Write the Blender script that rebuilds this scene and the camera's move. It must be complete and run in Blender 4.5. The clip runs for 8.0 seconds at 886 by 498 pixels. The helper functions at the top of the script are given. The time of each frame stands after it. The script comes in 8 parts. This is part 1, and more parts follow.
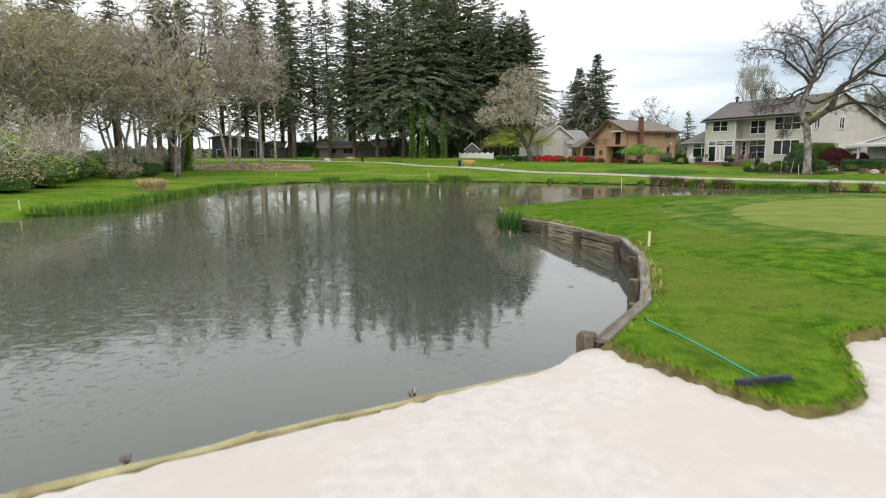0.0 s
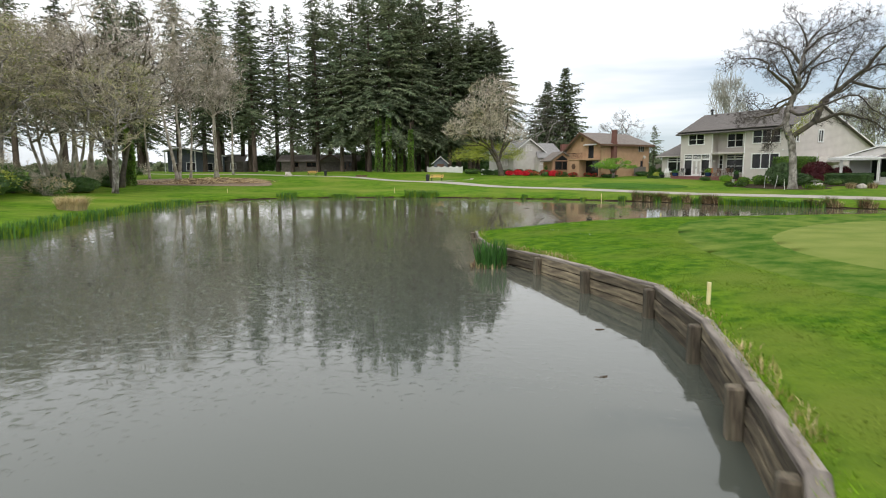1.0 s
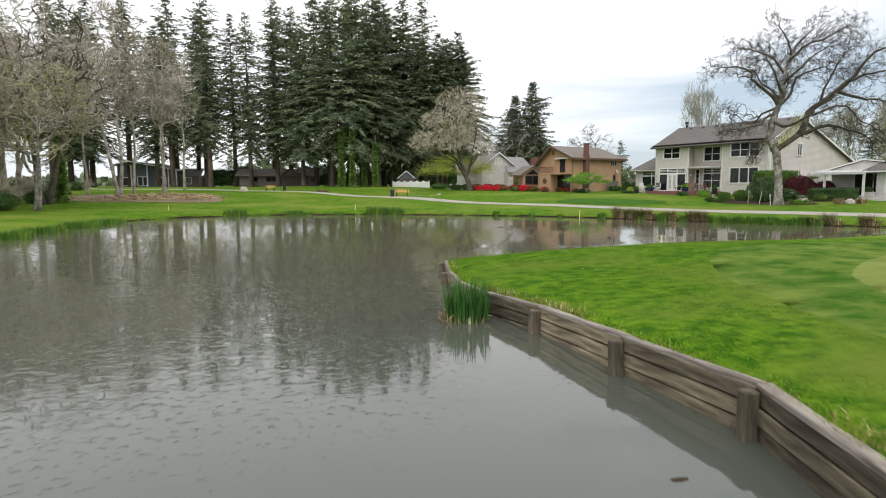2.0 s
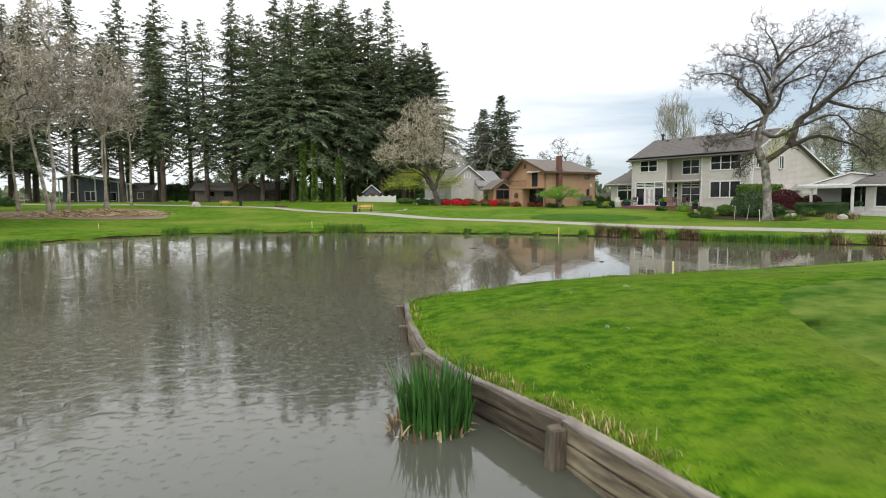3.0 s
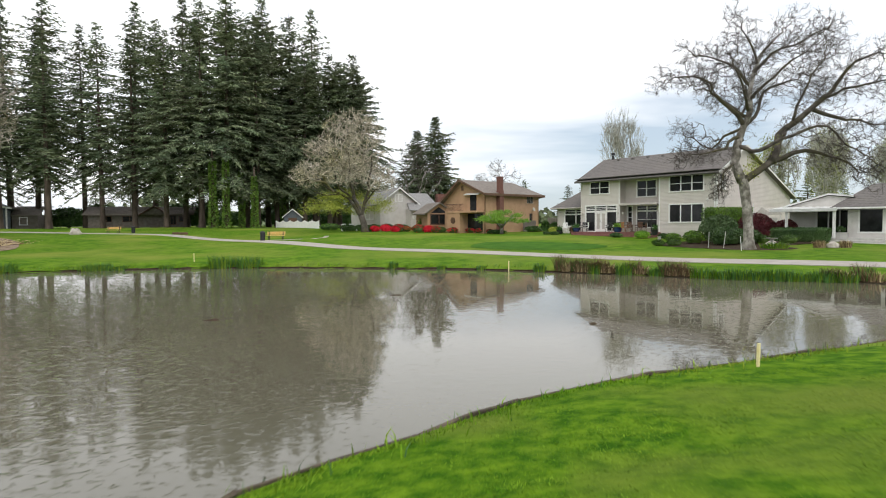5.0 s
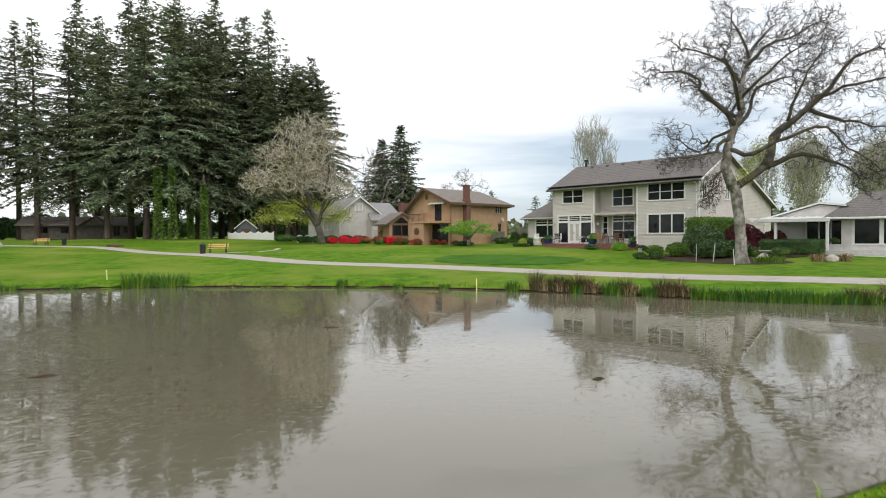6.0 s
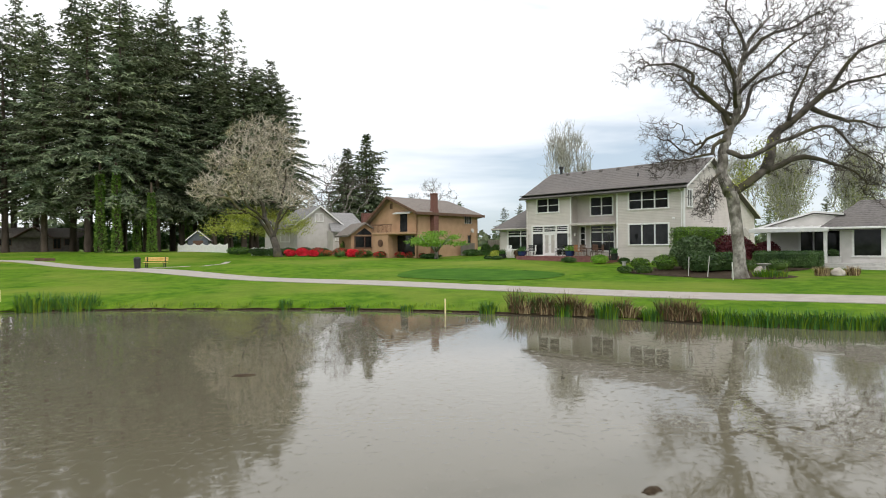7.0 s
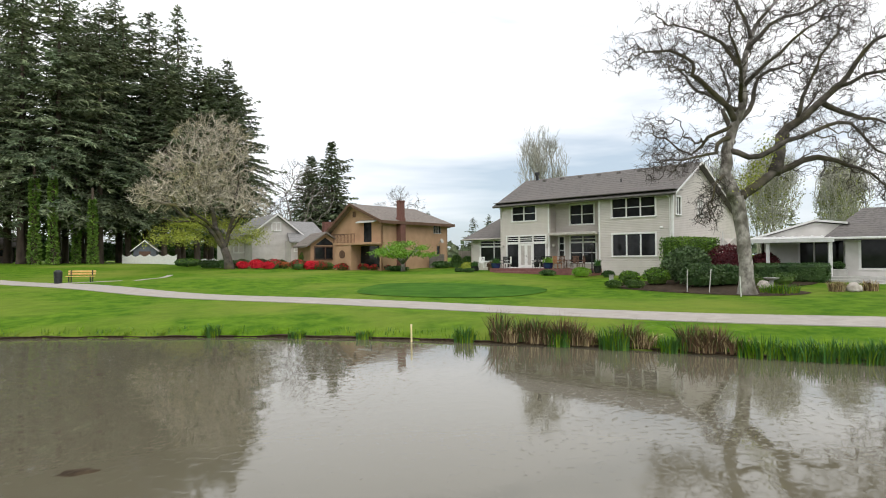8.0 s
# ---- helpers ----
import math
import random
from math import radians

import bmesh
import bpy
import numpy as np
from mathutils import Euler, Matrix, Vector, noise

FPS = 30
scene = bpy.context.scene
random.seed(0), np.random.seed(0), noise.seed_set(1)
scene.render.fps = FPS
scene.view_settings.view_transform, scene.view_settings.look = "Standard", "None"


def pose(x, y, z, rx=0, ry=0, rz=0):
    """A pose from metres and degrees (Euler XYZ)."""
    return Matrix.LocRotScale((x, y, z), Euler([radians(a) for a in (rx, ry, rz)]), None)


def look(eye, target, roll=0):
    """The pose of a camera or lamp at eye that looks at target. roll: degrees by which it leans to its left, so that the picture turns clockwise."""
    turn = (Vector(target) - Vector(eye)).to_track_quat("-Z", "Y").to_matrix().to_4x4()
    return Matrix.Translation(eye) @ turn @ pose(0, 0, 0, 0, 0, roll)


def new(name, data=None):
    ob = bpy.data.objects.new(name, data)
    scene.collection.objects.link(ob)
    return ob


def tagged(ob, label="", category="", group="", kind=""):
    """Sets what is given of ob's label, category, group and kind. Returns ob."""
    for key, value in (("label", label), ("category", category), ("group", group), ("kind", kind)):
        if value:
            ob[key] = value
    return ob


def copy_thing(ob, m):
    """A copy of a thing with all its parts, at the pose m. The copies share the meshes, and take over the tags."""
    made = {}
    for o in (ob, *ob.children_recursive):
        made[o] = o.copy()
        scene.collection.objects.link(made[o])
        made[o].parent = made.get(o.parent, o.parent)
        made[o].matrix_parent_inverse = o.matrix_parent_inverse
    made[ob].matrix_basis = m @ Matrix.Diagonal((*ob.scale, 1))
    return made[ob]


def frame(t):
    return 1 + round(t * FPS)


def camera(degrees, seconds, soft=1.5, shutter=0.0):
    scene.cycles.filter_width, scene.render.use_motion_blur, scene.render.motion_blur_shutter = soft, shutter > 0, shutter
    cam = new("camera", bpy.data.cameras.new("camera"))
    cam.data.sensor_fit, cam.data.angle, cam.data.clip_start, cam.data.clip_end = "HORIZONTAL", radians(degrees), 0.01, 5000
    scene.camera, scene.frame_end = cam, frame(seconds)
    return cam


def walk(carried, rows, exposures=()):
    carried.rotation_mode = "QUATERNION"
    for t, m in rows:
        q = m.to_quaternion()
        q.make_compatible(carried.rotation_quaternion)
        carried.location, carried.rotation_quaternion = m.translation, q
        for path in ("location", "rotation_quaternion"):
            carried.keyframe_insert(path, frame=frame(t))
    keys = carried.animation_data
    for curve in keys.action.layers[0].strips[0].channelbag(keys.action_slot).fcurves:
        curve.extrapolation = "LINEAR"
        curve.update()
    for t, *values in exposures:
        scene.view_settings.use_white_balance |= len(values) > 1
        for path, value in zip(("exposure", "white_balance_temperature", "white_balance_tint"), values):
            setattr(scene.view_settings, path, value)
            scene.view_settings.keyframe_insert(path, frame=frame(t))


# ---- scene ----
cam = camera(71.9, 8.0, soft=1.0, shutter=0.3)
PATH = [
    (0, (-0.016, -0.04, 2.696), (-0.017, 1.938, 2.396), -0.2),
    (0.5, (0.02, 2.377, 2.691), (0.074, 4.357, 2.413), -0.1),
    (1, (0.122, 4.754, 2.708), (0.224, 6.735, 2.452), -0.2),
    (1.5, (0.31, 7.168, 2.703), (0.465, 9.148, 2.47), -0.2),
    (3, (1.328, 14.595, 2.745), (1.639, 16.564, 2.582), -0.3),
    (3.5, (1.763, 16.973, 2.77), (2.125, 18.935, 2.628), -0.3),
    (4, (2.344, 19.389, 2.797), (2.757, 21.342, 2.676), -0.4),
    (4.5, (3.061, 21.916, 2.769), (3.526, 23.858, 2.668), -0.4),
    (6, (5.822, 29.409, 2.766), (6.442, 31.31, 2.72), -0.4),
    (6.5, (6.675, 31.691, 2.777), (7.345, 33.575, 2.749), -0.4),
    (7, (7.567, 33.936, 2.774), (8.285, 35.802, 2.766), -0.5),
    (7.5, (8.41, 36.184, 2.809), (9.178, 38.031, 2.818), -0.5),
    (8, (9.401, 38.483, 2.823), (10.216, 40.309, 2.85), -0.5),
]
walk(cam, [(t, look(eye, target, roll)) for t, eye, target, roll in PATH], [(0.0, 0.0), (8.0, 0.0)])

# ---------------------------------------------------------------- sky and sun
SUN_EL, SUN_AZ = radians(48), radians(205)
world = bpy.data.worlds.new("world")
scene.world = world
world.use_nodes = True
wn, wl = world.node_tree.nodes, world.node_tree.links
wn.clear()
w_out = wn.new("ShaderNodeOutputWorld")
w_bg = wn.new("ShaderNodeBackground")
w_sky = wn.new("ShaderNodeTexSky")
w_sky.sky_type, w_sky.sun_disc = "NISHITA", False
w_sky.sun_elevation, w_sky.sun_rotation = SUN_EL, SUN_AZ
w_dim = wn.new("ShaderNodeMix")
w_dim.data_type, w_dim.blend_type = "RGBA", "MULTIPLY"
w_dim.inputs[0].default_value = 1.0
w_dim.inputs[7].default_value = (0.10, 0.10, 0.10, 1)
wl.new(w_sky.outputs[0], w_dim.inputs[6])
# broken layers of cloud, stretched level
w_co = wn.new("ShaderNodeTexCoord")
w_map = wn.new("ShaderNodeMapping")
w_map.inputs["Location"].default_value = (0.35, 0.0, 0.02)
w_map.inputs["Scale"].default_value = (1.0, 1.0, 5.0)
wl.new(w_co.outputs["Generated"], w_map.inputs["Vector"])
w_no = wn.new("ShaderNodeTexNoise")
w_no.inputs["Scale"].default_value, w_no.inputs["Detail"].default_value = 1.5, 5
w_no.inputs["Roughness"].default_value, w_no.inputs["Distortion"].default_value = 0.52, 0.35
wl.new(w_map.outputs[0], w_no.inputs["Vector"])
w_ramp = wn.new("ShaderNodeValToRGB")
w_ramp.color_ramp.elements[0].position, w_ramp.color_ramp.elements[0].color = 0.32, (0, 0, 0, 1)
w_ramp.color_ramp.elements[1].position, w_ramp.color_ramp.elements[1].color = 0.56, (1, 1, 1, 1)
w_sep = wn.new("ShaderNodeSeparateXYZ")
wl.new(w_co.outputs["Generated"], w_sep.inputs[0])
w_lift = wn.new("ShaderNodeMapRange")
w_lift.inputs["From Min"].default_value, w_lift.inputs["From Max"].default_value = 0.13, 0.30
w_lift.inputs["To Min"].default_value, w_lift.inputs["To Max"].default_value = -0.095, 0.14
wl.new(w_sep.outputs[2], w_lift.inputs["Value"])
w_sum = wn.new("ShaderNodeMath")
wl.new(w_no.outputs["Fac"], w_sum.inputs[0])
wl.new(w_lift.outputs[0], w_sum.inputs[1])
wl.new(w_sum.outputs[0], w_ramp.inputs[0])
w_mix = wn.new("ShaderNodeMix")
w_mix.data_type = "RGBA"
w_grey = wn.new("ShaderNodeMix")
w_grey.data_type = "RGBA"
w_grey.inputs[0].default_value = 0.72
w_grey.inputs[7].default_value = (0.47, 0.545, 0.625, 1)
wl.new(w_dim.outputs[2], w_grey.inputs[6])
wl.new(w_ramp.outputs[0], w_mix.inputs[0])
wl.new(w_grey.outputs[2], w_mix.inputs[6])
w_mix.inputs[7].default_value = (0.97, 0.98, 1.0, 1)
wl.new(w_mix.outputs[2], w_bg.inputs[0])
w_bg.inputs[1].default_value = 1.3
wl.new(w_bg.outputs[0], w_out.inputs[0])

sun_data = bpy.data.lights.new("sun", "SUN")
sun_data.energy, sun_data.angle, sun_data.color = 1.2, radians(25), (1.0, 0.96, 0.9)
sun = new("sun", sun_data)
sun.matrix_world = look((30 * math.sin(SUN_AZ), 30 * math.cos(SUN_AZ), 60), (0, 20, 0))


# ---------------------------------------------------------------- materials
def material(name, c1, c2, scale=3.0, rough=0.7, bump=0.0, bump_scale=40.0, metal=0.0, vary=0.0, island=0.0, c3=None, big=0.15, stretch=(1, 1, 1), spec=0.4, coords="Object", mid=(0.35, 0.65), detail=6):
    """Two colours mixed by fine noise, a third by broad noise, with bump; vary and island change the value from object to object."""
    m = bpy.data.materials.new(name)
    m.use_nodes = True
    n, l = m.node_tree.nodes, m.node_tree.links
    b = n["Principled BSDF"]
    b.inputs["Roughness"].default_value, b.inputs["Metallic"].default_value = rough, metal
    b.inputs["Specular IOR Level"].default_value = spec
    co = n.new("ShaderNodeTexCoord")
    mp = n.new("ShaderNodeMapping")
    mp.inputs["Scale"].default_value = stretch
    l.new(co.outputs[coords], mp.inputs["Vector"])
    no = n.new("ShaderNodeTexNoise")
    no.inputs["Scale"].default_value, no.inputs["Detail"].default_value = scale, detail
    no.inputs["Roughness"].default_value = 0.5 if detail < 8 else 0.68
    l.new(mp.outputs[0], no.inputs["Vector"])
    rm = n.new("ShaderNodeMapRange")
    rm.inputs["From Min"].default_value, rm.inputs["From Max"].default_value = mid
    l.new(no.outputs["Fac"], rm.inputs["Value"])
    mix = n.new("ShaderNodeMix")
    mix.data_type = "RGBA"
    mix.inputs[6].default_value, mix.inputs[7].default_value = (*c1, 1), (*c2, 1)
    l.new(rm.outputs[0], mix.inputs[0])
    last = mix.outputs[2]
    if c3:
        nb = n.new("ShaderNodeTexNoise")
        nb.inputs["Scale"].default_value, nb.inputs["Detail"].default_value = big, 4
        l.new(mp.outputs[0], nb.inputs["Vector"])
        rb = n.new("ShaderNodeMapRange")
        rb.inputs["From Min"].default_value, rb.inputs["From Max"].default_value = 0.45, 0.68
        l.new(nb.outputs["Fac"], rb.inputs["Value"])
        mb = n.new("ShaderNodeMix")
        mb.data_type = "RGBA"
        mb.inputs[7].default_value = (*c3, 1)
        l.new(rb.outputs[0], mb.inputs[0])
        l.new(last, mb.inputs[6])
        last = mb.outputs[2]
    for amount, node, out in ((vary, "ShaderNodeObjectInfo", "Random"), (island, "ShaderNodeNewGeometry", "Random Per Island")):
        if amount:
            src = n.new(node)
            r2 = n.new("ShaderNodeMapRange")
            r2.inputs["To Min"].default_value, r2.inputs["To Max"].default_value = 1 - amount, 1 + amount
            l.new(src.outputs[out], r2.inputs["Value"])
            hs = n.new("ShaderNodeHueSaturation")
            l.new(r2.outputs[0], hs.inputs["Value"])
            l.new(last, hs.inputs["Color"])
            last = hs.outputs[0]
    l.new(last, b.inputs["Base Color"])
    if bump:
        n2 = n.new("ShaderNodeTexNoise")
        n2.inputs["Scale"].default_value, n2.inputs["Detail"].default_value = bump_scale, 5
        l.new(mp.outputs[0], n2.inputs["Vector"])
        bp = n.new("ShaderNodeBump")
        bp.inputs["Strength"].default_value, bp.inputs["Distance"].default_value = bump, 0.03
        l.new(n2.outputs["Fac"], bp.inputs["Height"])
        l.new(bp.outputs[0], b.inputs["Normal"])
    return m


def plain_inputs(m, **values):
    for key, value in values.items():
        m.node_tree.nodes["Principled BSDF"].inputs[key.replace("_", " ")].default_value = value
    return m


GRASS = material("mown_grass", (0.045, 0.116, 0.007), (0.130, 0.228, 0.017), 1.1, 0.9, 0.8, 22, c3=(0.175, 0.22, 0.036), big=0.13, spec=0.04, mid=(0.36, 0.66), detail=12)
ROUGH = material("rough_grass", (0.028, 0.092, 0.003), (0.118, 0.215, 0.010), 2.8, 0.9, 1.0, 16, c3=(0.118, 0.168, 0.022), big=0.35, spec=0.04, mid=(0.40, 0.62), detail=12)
ROUGHBLADE = material("rough_blades", (0.060, 0.160, 0.005), (0.165, 0.28, 0.020), 1.5, 0.8, island=0.2, spec=0.08, c3=(0.155, 0.21, 0.03), big=0.35, mid=(0.40, 0.62), detail=10)
FRINGE = material("green_fringe", (0.034, 0.105, 0.006), (0.150, 0.205, 0.036), 1.0, 0.9, 0.9, 30, spec=0.04, mid=(0.38, 0.62), detail=10)
GREEN = material("putting_green", (0.145, 0.195, 0.040), (0.20, 0.235, 0.06), 0.9, 0.9, 0.3, 90, spec=0.04)
TEE = material("tee_grass", (0.036, 0.105, 0.010), (0.062, 0.150, 0.016), 0.8, 0.9, 0.3, 60, spec=0.04)
BLADE = material("grass_blades", (0.070, 0.175, 0.006), (0.17, 0.30, 0.014), 1.3, 0.7, island=0.3, spec=0.1, c3=(0.22, 0.28, 0.03), big=0.22)
DRYBLADE = material("dry_blades", (0.22, 0.20, 0.055), (0.42, 0.37, 0.15), 1.3, 0.8, island=0.3, spec=0.1)
REED = material("reed_blades", (0.030, 0.105, 0.018), (0.075, 0.185, 0.035), 0.8, 0.5, island=0.4, spec=0.3)
TUFT = material("brown_sedge", (0.10, 0.055, 0.035), (0.20, 0.13, 0.07), 0.8, 0.7, island=0.4, spec=0.2)
STRAW = material("dry_straw", (0.42, 0.33, 0.17), (0.62, 0.50, 0.30), 1.2, 0.8, island=0.3, spec=0.2)
SAND = material("white_sand", (0.56, 0.515, 0.485), (0.64, 0.595, 0.56), 7, 0.95, 0.4, 70, spec=0.1, c3=(0.58, 0.53, 0.48), big=0.7)
LIP = material("dry_turf_lip", (0.10, 0.085, 0.03), (0.20, 0.18, 0.07), 5, 0.95, 0.8, 20, spec=0.05)
SOIL = material("bank_soil", (0.035, 0.025, 0.016), (0.075, 0.055, 0.035), 6, 0.95, 0.8, 20, spec=0.1)
PATHM = material("path_concrete", (0.33, 0.30, 0.27), (0.41, 0.37, 0.335), 2.2, 0.9, 0.3, 60, c3=(0.36, 0.33, 0.30), big=0.5)
MULCH = material("bark_mulch", (0.16, 0.115, 0.08), (0.33, 0.26, 0.19), 3.0, 0.95, 1.0, 12, spec=0.1)
PLANK = material("weathered_plank", (0.105, 0.085, 0.055), (0.37, 0.31, 0.20), 1.6, 0.85, 1.0, 14, vary=0.55, stretch=(1, 6, 9), c3=(0.085, 0.065, 0.048), big=0.9)
CAPM = material("grey_cap_board", (0.11, 0.092, 0.078), (0.27, 0.235, 0.205), 1.6, 0.85, 0.7, 14, vary=0.3, stretch=(1, 6, 9), c3=(0.30, 0.27, 0.23), big=0.9)
POSTM = material("weathered_post", (0.075, 0.060, 0.043), (0.24, 0.20, 0.14), 1.6, 0.85, 0.6, 14, vary=0.25, stretch=(7, 7, 1), c3=(0.07, 0.065, 0.045), big=1.2)
EDGE = material("lichen_timber", (0.30, 0.27, 0.13), (0.46, 0.42, 0.24), 3.0, 0.9, 0.6, 18, c3=(0.22, 0.18, 0.10), big=1.4)
DARKWOOD = material("dark_edging", (0.05, 0.04, 0.03), (0.11, 0.085, 0.06), 3, 0.9, 0.5, 18, vary=0.3)
BARK = material("grey_bark", (0.15, 0.135, 0.123), (0.43, 0.40, 0.37), 5.0, 0.9, 1.0, 14, stretch=(1, 1, 0.7), c3=(0.075, 0.065, 0.045), big=1.3)
LIMBBARK = material("dark_limb_bark", (0.042, 0.036, 0.031), (0.130, 0.112, 0.096), 2.2, 0.9, 0.9, 9, c3=(0.085, 0.075, 0.03), big=0.6)
TWIG = material("bare_twigs", (0.045, 0.037, 0.031), (0.105, 0.09, 0.078), 1.0, 0.9, island=0.3)
PALEBARK = material("lichen_bark", (0.20, 0.175, 0.14), (0.55, 0.505, 0.435), 1.4, 0.9, 0.8, 8, c3=(0.17, 0.15, 0.075), big=0.4)
GREYTWIG = material("grey_twigs", (0.30, 0.262, 0.228), (0.62, 0.56, 0.50), 0.5, 0.9, vary=0.15, island=0.5, c3=(0.27, 0.24, 0.15), big=0.2)
BIRCHTWIG = material("birch_twigs", (0.30, 0.30, 0.25), (0.44, 0.43, 0.37), 0.5, 0.9, island=0.3)
PALETWIG = material("lichen_twigs", (0.36, 0.315, 0.25), (0.60, 0.545, 0.46), 0.5, 0.9, vary=0.1, island=0.5, c3=(0.42, 0.38, 0.23), big=0.2)
MOSSTWIG = material("mossy_twigs", (0.25, 0.225, 0.12), (0.50, 0.455, 0.32), 0.5, 0.9, vary=0.1, island=0.5, c3=(0.33, 0.29, 0.22), big=0.25)
FIRBARK = material("fir_bark", (0.060, 0.045, 0.036), (0.14, 0.105, 0.085), 1.5, 0.95, 0.9, 6, stretch=(1, 1, 0.25), vary=0.2)
FIR = material("fir_needles", (0.072, 0.104, 0.062), (0.210, 0.250, 0.150), 0.45, 0.8, island=0.6, vary=0.22, spec=0.12, c3=(0.125, 0.135, 0.072), big=0.12)
IVY = material("ivy_leaves", (0.085, 0.175, 0.024), (0.19, 0.31, 0.05), 0.9, 0.5, island=0.4, spec=0.35)
LEAF = material("shrub_leaves", (0.030, 0.075, 0.018), (0.075, 0.14, 0.035), 1.2, 0.5, island=0.45, vary=0.2, spec=0.35)
HEDGE = material("hedge_leaves", (0.046, 0.098, 0.016), (0.118, 0.19, 0.034), 1.2, 0.5, island=0.4, spec=0.3)
LIME = material("lime_leaves", (0.10, 0.24, 0.014), (0.22, 0.38, 0.04), 1.0, 0.5, island=0.35, spec=0.3)
YELLOW = material("yellow_green_leaves", (0.25, 0.30, 0.035), (0.42, 0.45, 0.08), 1.0, 0.6, island=0.35, spec=0.25)
OLIVE = material("olive_young_leaves", (0.15, 0.18, 0.045), (0.33, 0.36, 0.10), 0.6, 0.7, island=0.45, spec=0.15)
RHODO = material("rhododendron_leaves", (0.055, 0.105, 0.034), (0.135, 0.20, 0.085), 1.2, 0.45, island=0.45, spec=0.35)
MAROON = material("maroon_leaves", (0.065, 0.013, 0.018), (0.14, 0.03, 0.035), 1.5, 0.5, island=0.4, spec=0.3)
RED = material("red_blossom", (0.55, 0.012, 0.03), (0.80, 0.04, 0.07), 2.0, 0.6, island=0.35, spec=0.2)
CORAL = material("coral_blossom", (0.62, 0.14, 0.05), (0.75, 0.25, 0.10), 2.0, 0.6, island=0.3, spec=0.2)
WHITE = material("white_trim", (0.74, 0.74, 0.72), (0.82, 0.82, 0.80), 3, 0.5)
SIDING = material("taupe_siding", (0.565, 0.522, 0.487), (0.62, 0.575, 0.538), 1.2, 0.75)
# recess shade put into a darker siding tone; also used for trim
SIDING_DARK = material("taupe_recess_shade", (0.47, 0.425, 0.39), (0.52, 0.475, 0.437), 1.2, 0.75)
ROOF = material("grey_shingles", (0.115, 0.105, 0.10), (0.175, 0.162, 0.153), 5.0, 0.95, 0.8, 9, c3=(0.16, 0.145, 0.135), big=0.4)
ROOF_PALE = material("pale_grey_shingles", (0.21, 0.205, 0.205), (0.30, 0.295, 0.29), 5.0, 0.95, 0.6, 9)
ROOF_BROWN = material("brown_shingles", (0.17, 0.147, 0.13), (0.25, 0.218, 0.195), 5.0, 0.95, 0.8, 9)
TAN = material("tan_siding", (0.40, 0.25, 0.15), (0.48, 0.305, 0.19), 1.1, 0.8, 0.2, 12)
BROWN = material("brown_trim", (0.10, 0.055, 0.035), (0.15, 0.085, 0.055), 3, 0.7)
BRICK = material("chimney_brick", (0.13, 0.058, 0.046), (0.21, 0.10, 0.08), 9, 0.9, 0.6, 20)
DARKHOUSE = material("slate_siding", (0.095, 0.108, 0.13), (0.125, 0.142, 0.165), 1.5, 0.8)
BROWNHOUSE = material("umber_siding", (0.13, 0.113, 0.098), (0.19, 0.166, 0.145), 1.5, 0.85)
GREYHOUSE = material("pale_grey_siding", (0.55, 0.52, 0.50), (0.62, 0.59, 0.57), 1.5, 0.8)
DECK = material("red_deck", (0.16, 0.065, 0.06), (0.23, 0.10, 0.09), 4, 0.7, 0.3, 20, vary=0.2)
STONE = material("pale_stone", (0.36, 0.32, 0.28), (0.56, 0.51, 0.46), 3, 0.9, 0.9, 6)
YELLOWPAINT = material("yellow_paint", (0.78, 0.66, 0.32), (0.86, 0.76, 0.44), 5, 0.7, 0.2, 20)
BENCHWOOD = material("bench_wood", (0.62, 0.38, 0.12), (0.74, 0.50, 0.20), 4, 0.6, 0.2, 20)
BLACK = material("black_metal", (0.015, 0.016, 0.018), (0.03, 0.03, 0.033), 6, 0.5)
BLUEPOT = material("blue_glaze", (0.012, 0.025, 0.09), (0.02, 0.045, 0.14), 3, 0.15, spec=0.6)
TERRACOTTA = material("cedar_chair", (0.30, 0.13, 0.06), (0.40, 0.19, 0.09), 4, 0.6)
GREENPIPE = material("green_handle", (0.010, 0.21, 0.11), (0.016, 0.28, 0.15), 4, 0.35)
RAKEHEAD = material("rake_plastic", (0.022, 0.030, 0.036), (0.045, 0.055, 0.062), 6, 0.6, 0.4, 30)
PVC = material("white_plastic", (0.70, 0.70, 0.69), (0.80, 0.80, 0.78), 3, 0.35)
CONCRETE = material("garden_concrete", (0.40, 0.39, 0.37), (0.52, 0.51, 0.48), 3, 0.9, 0.5, 18)
# near-black colour stands in for the dimness of unlit rooms
INTERIOR = material("room_dimness", (0.030, 0.026, 0.022), (0.060, 0.052, 0.045), 1.5, 0.9)
CURTAIN = material("window_curtain", (0.42, 0.40, 0.36), (0.52, 0.49, 0.45), 3, 0.9)
GLASS = plain_inputs(material("window_glass", (0.010, 0.011, 0.012), (0.02, 0.021, 0.022), 2, 0.05, spec=0.28), IOR=1.5)
DAISY = material("daisy_petals", (0.75, 0.75, 0.72), (0.82, 0.82, 0.80), 4, 0.7)

GUTTER = material("dark_grey_gutter", (0.10, 0.095, 0.09), (0.15, 0.142, 0.135), 4, 0.5)
STUCCO = material("pale_stucco", (0.60, 0.575, 0.55), (0.68, 0.655, 0.63), 1.6, 0.85, 0.3, 30)
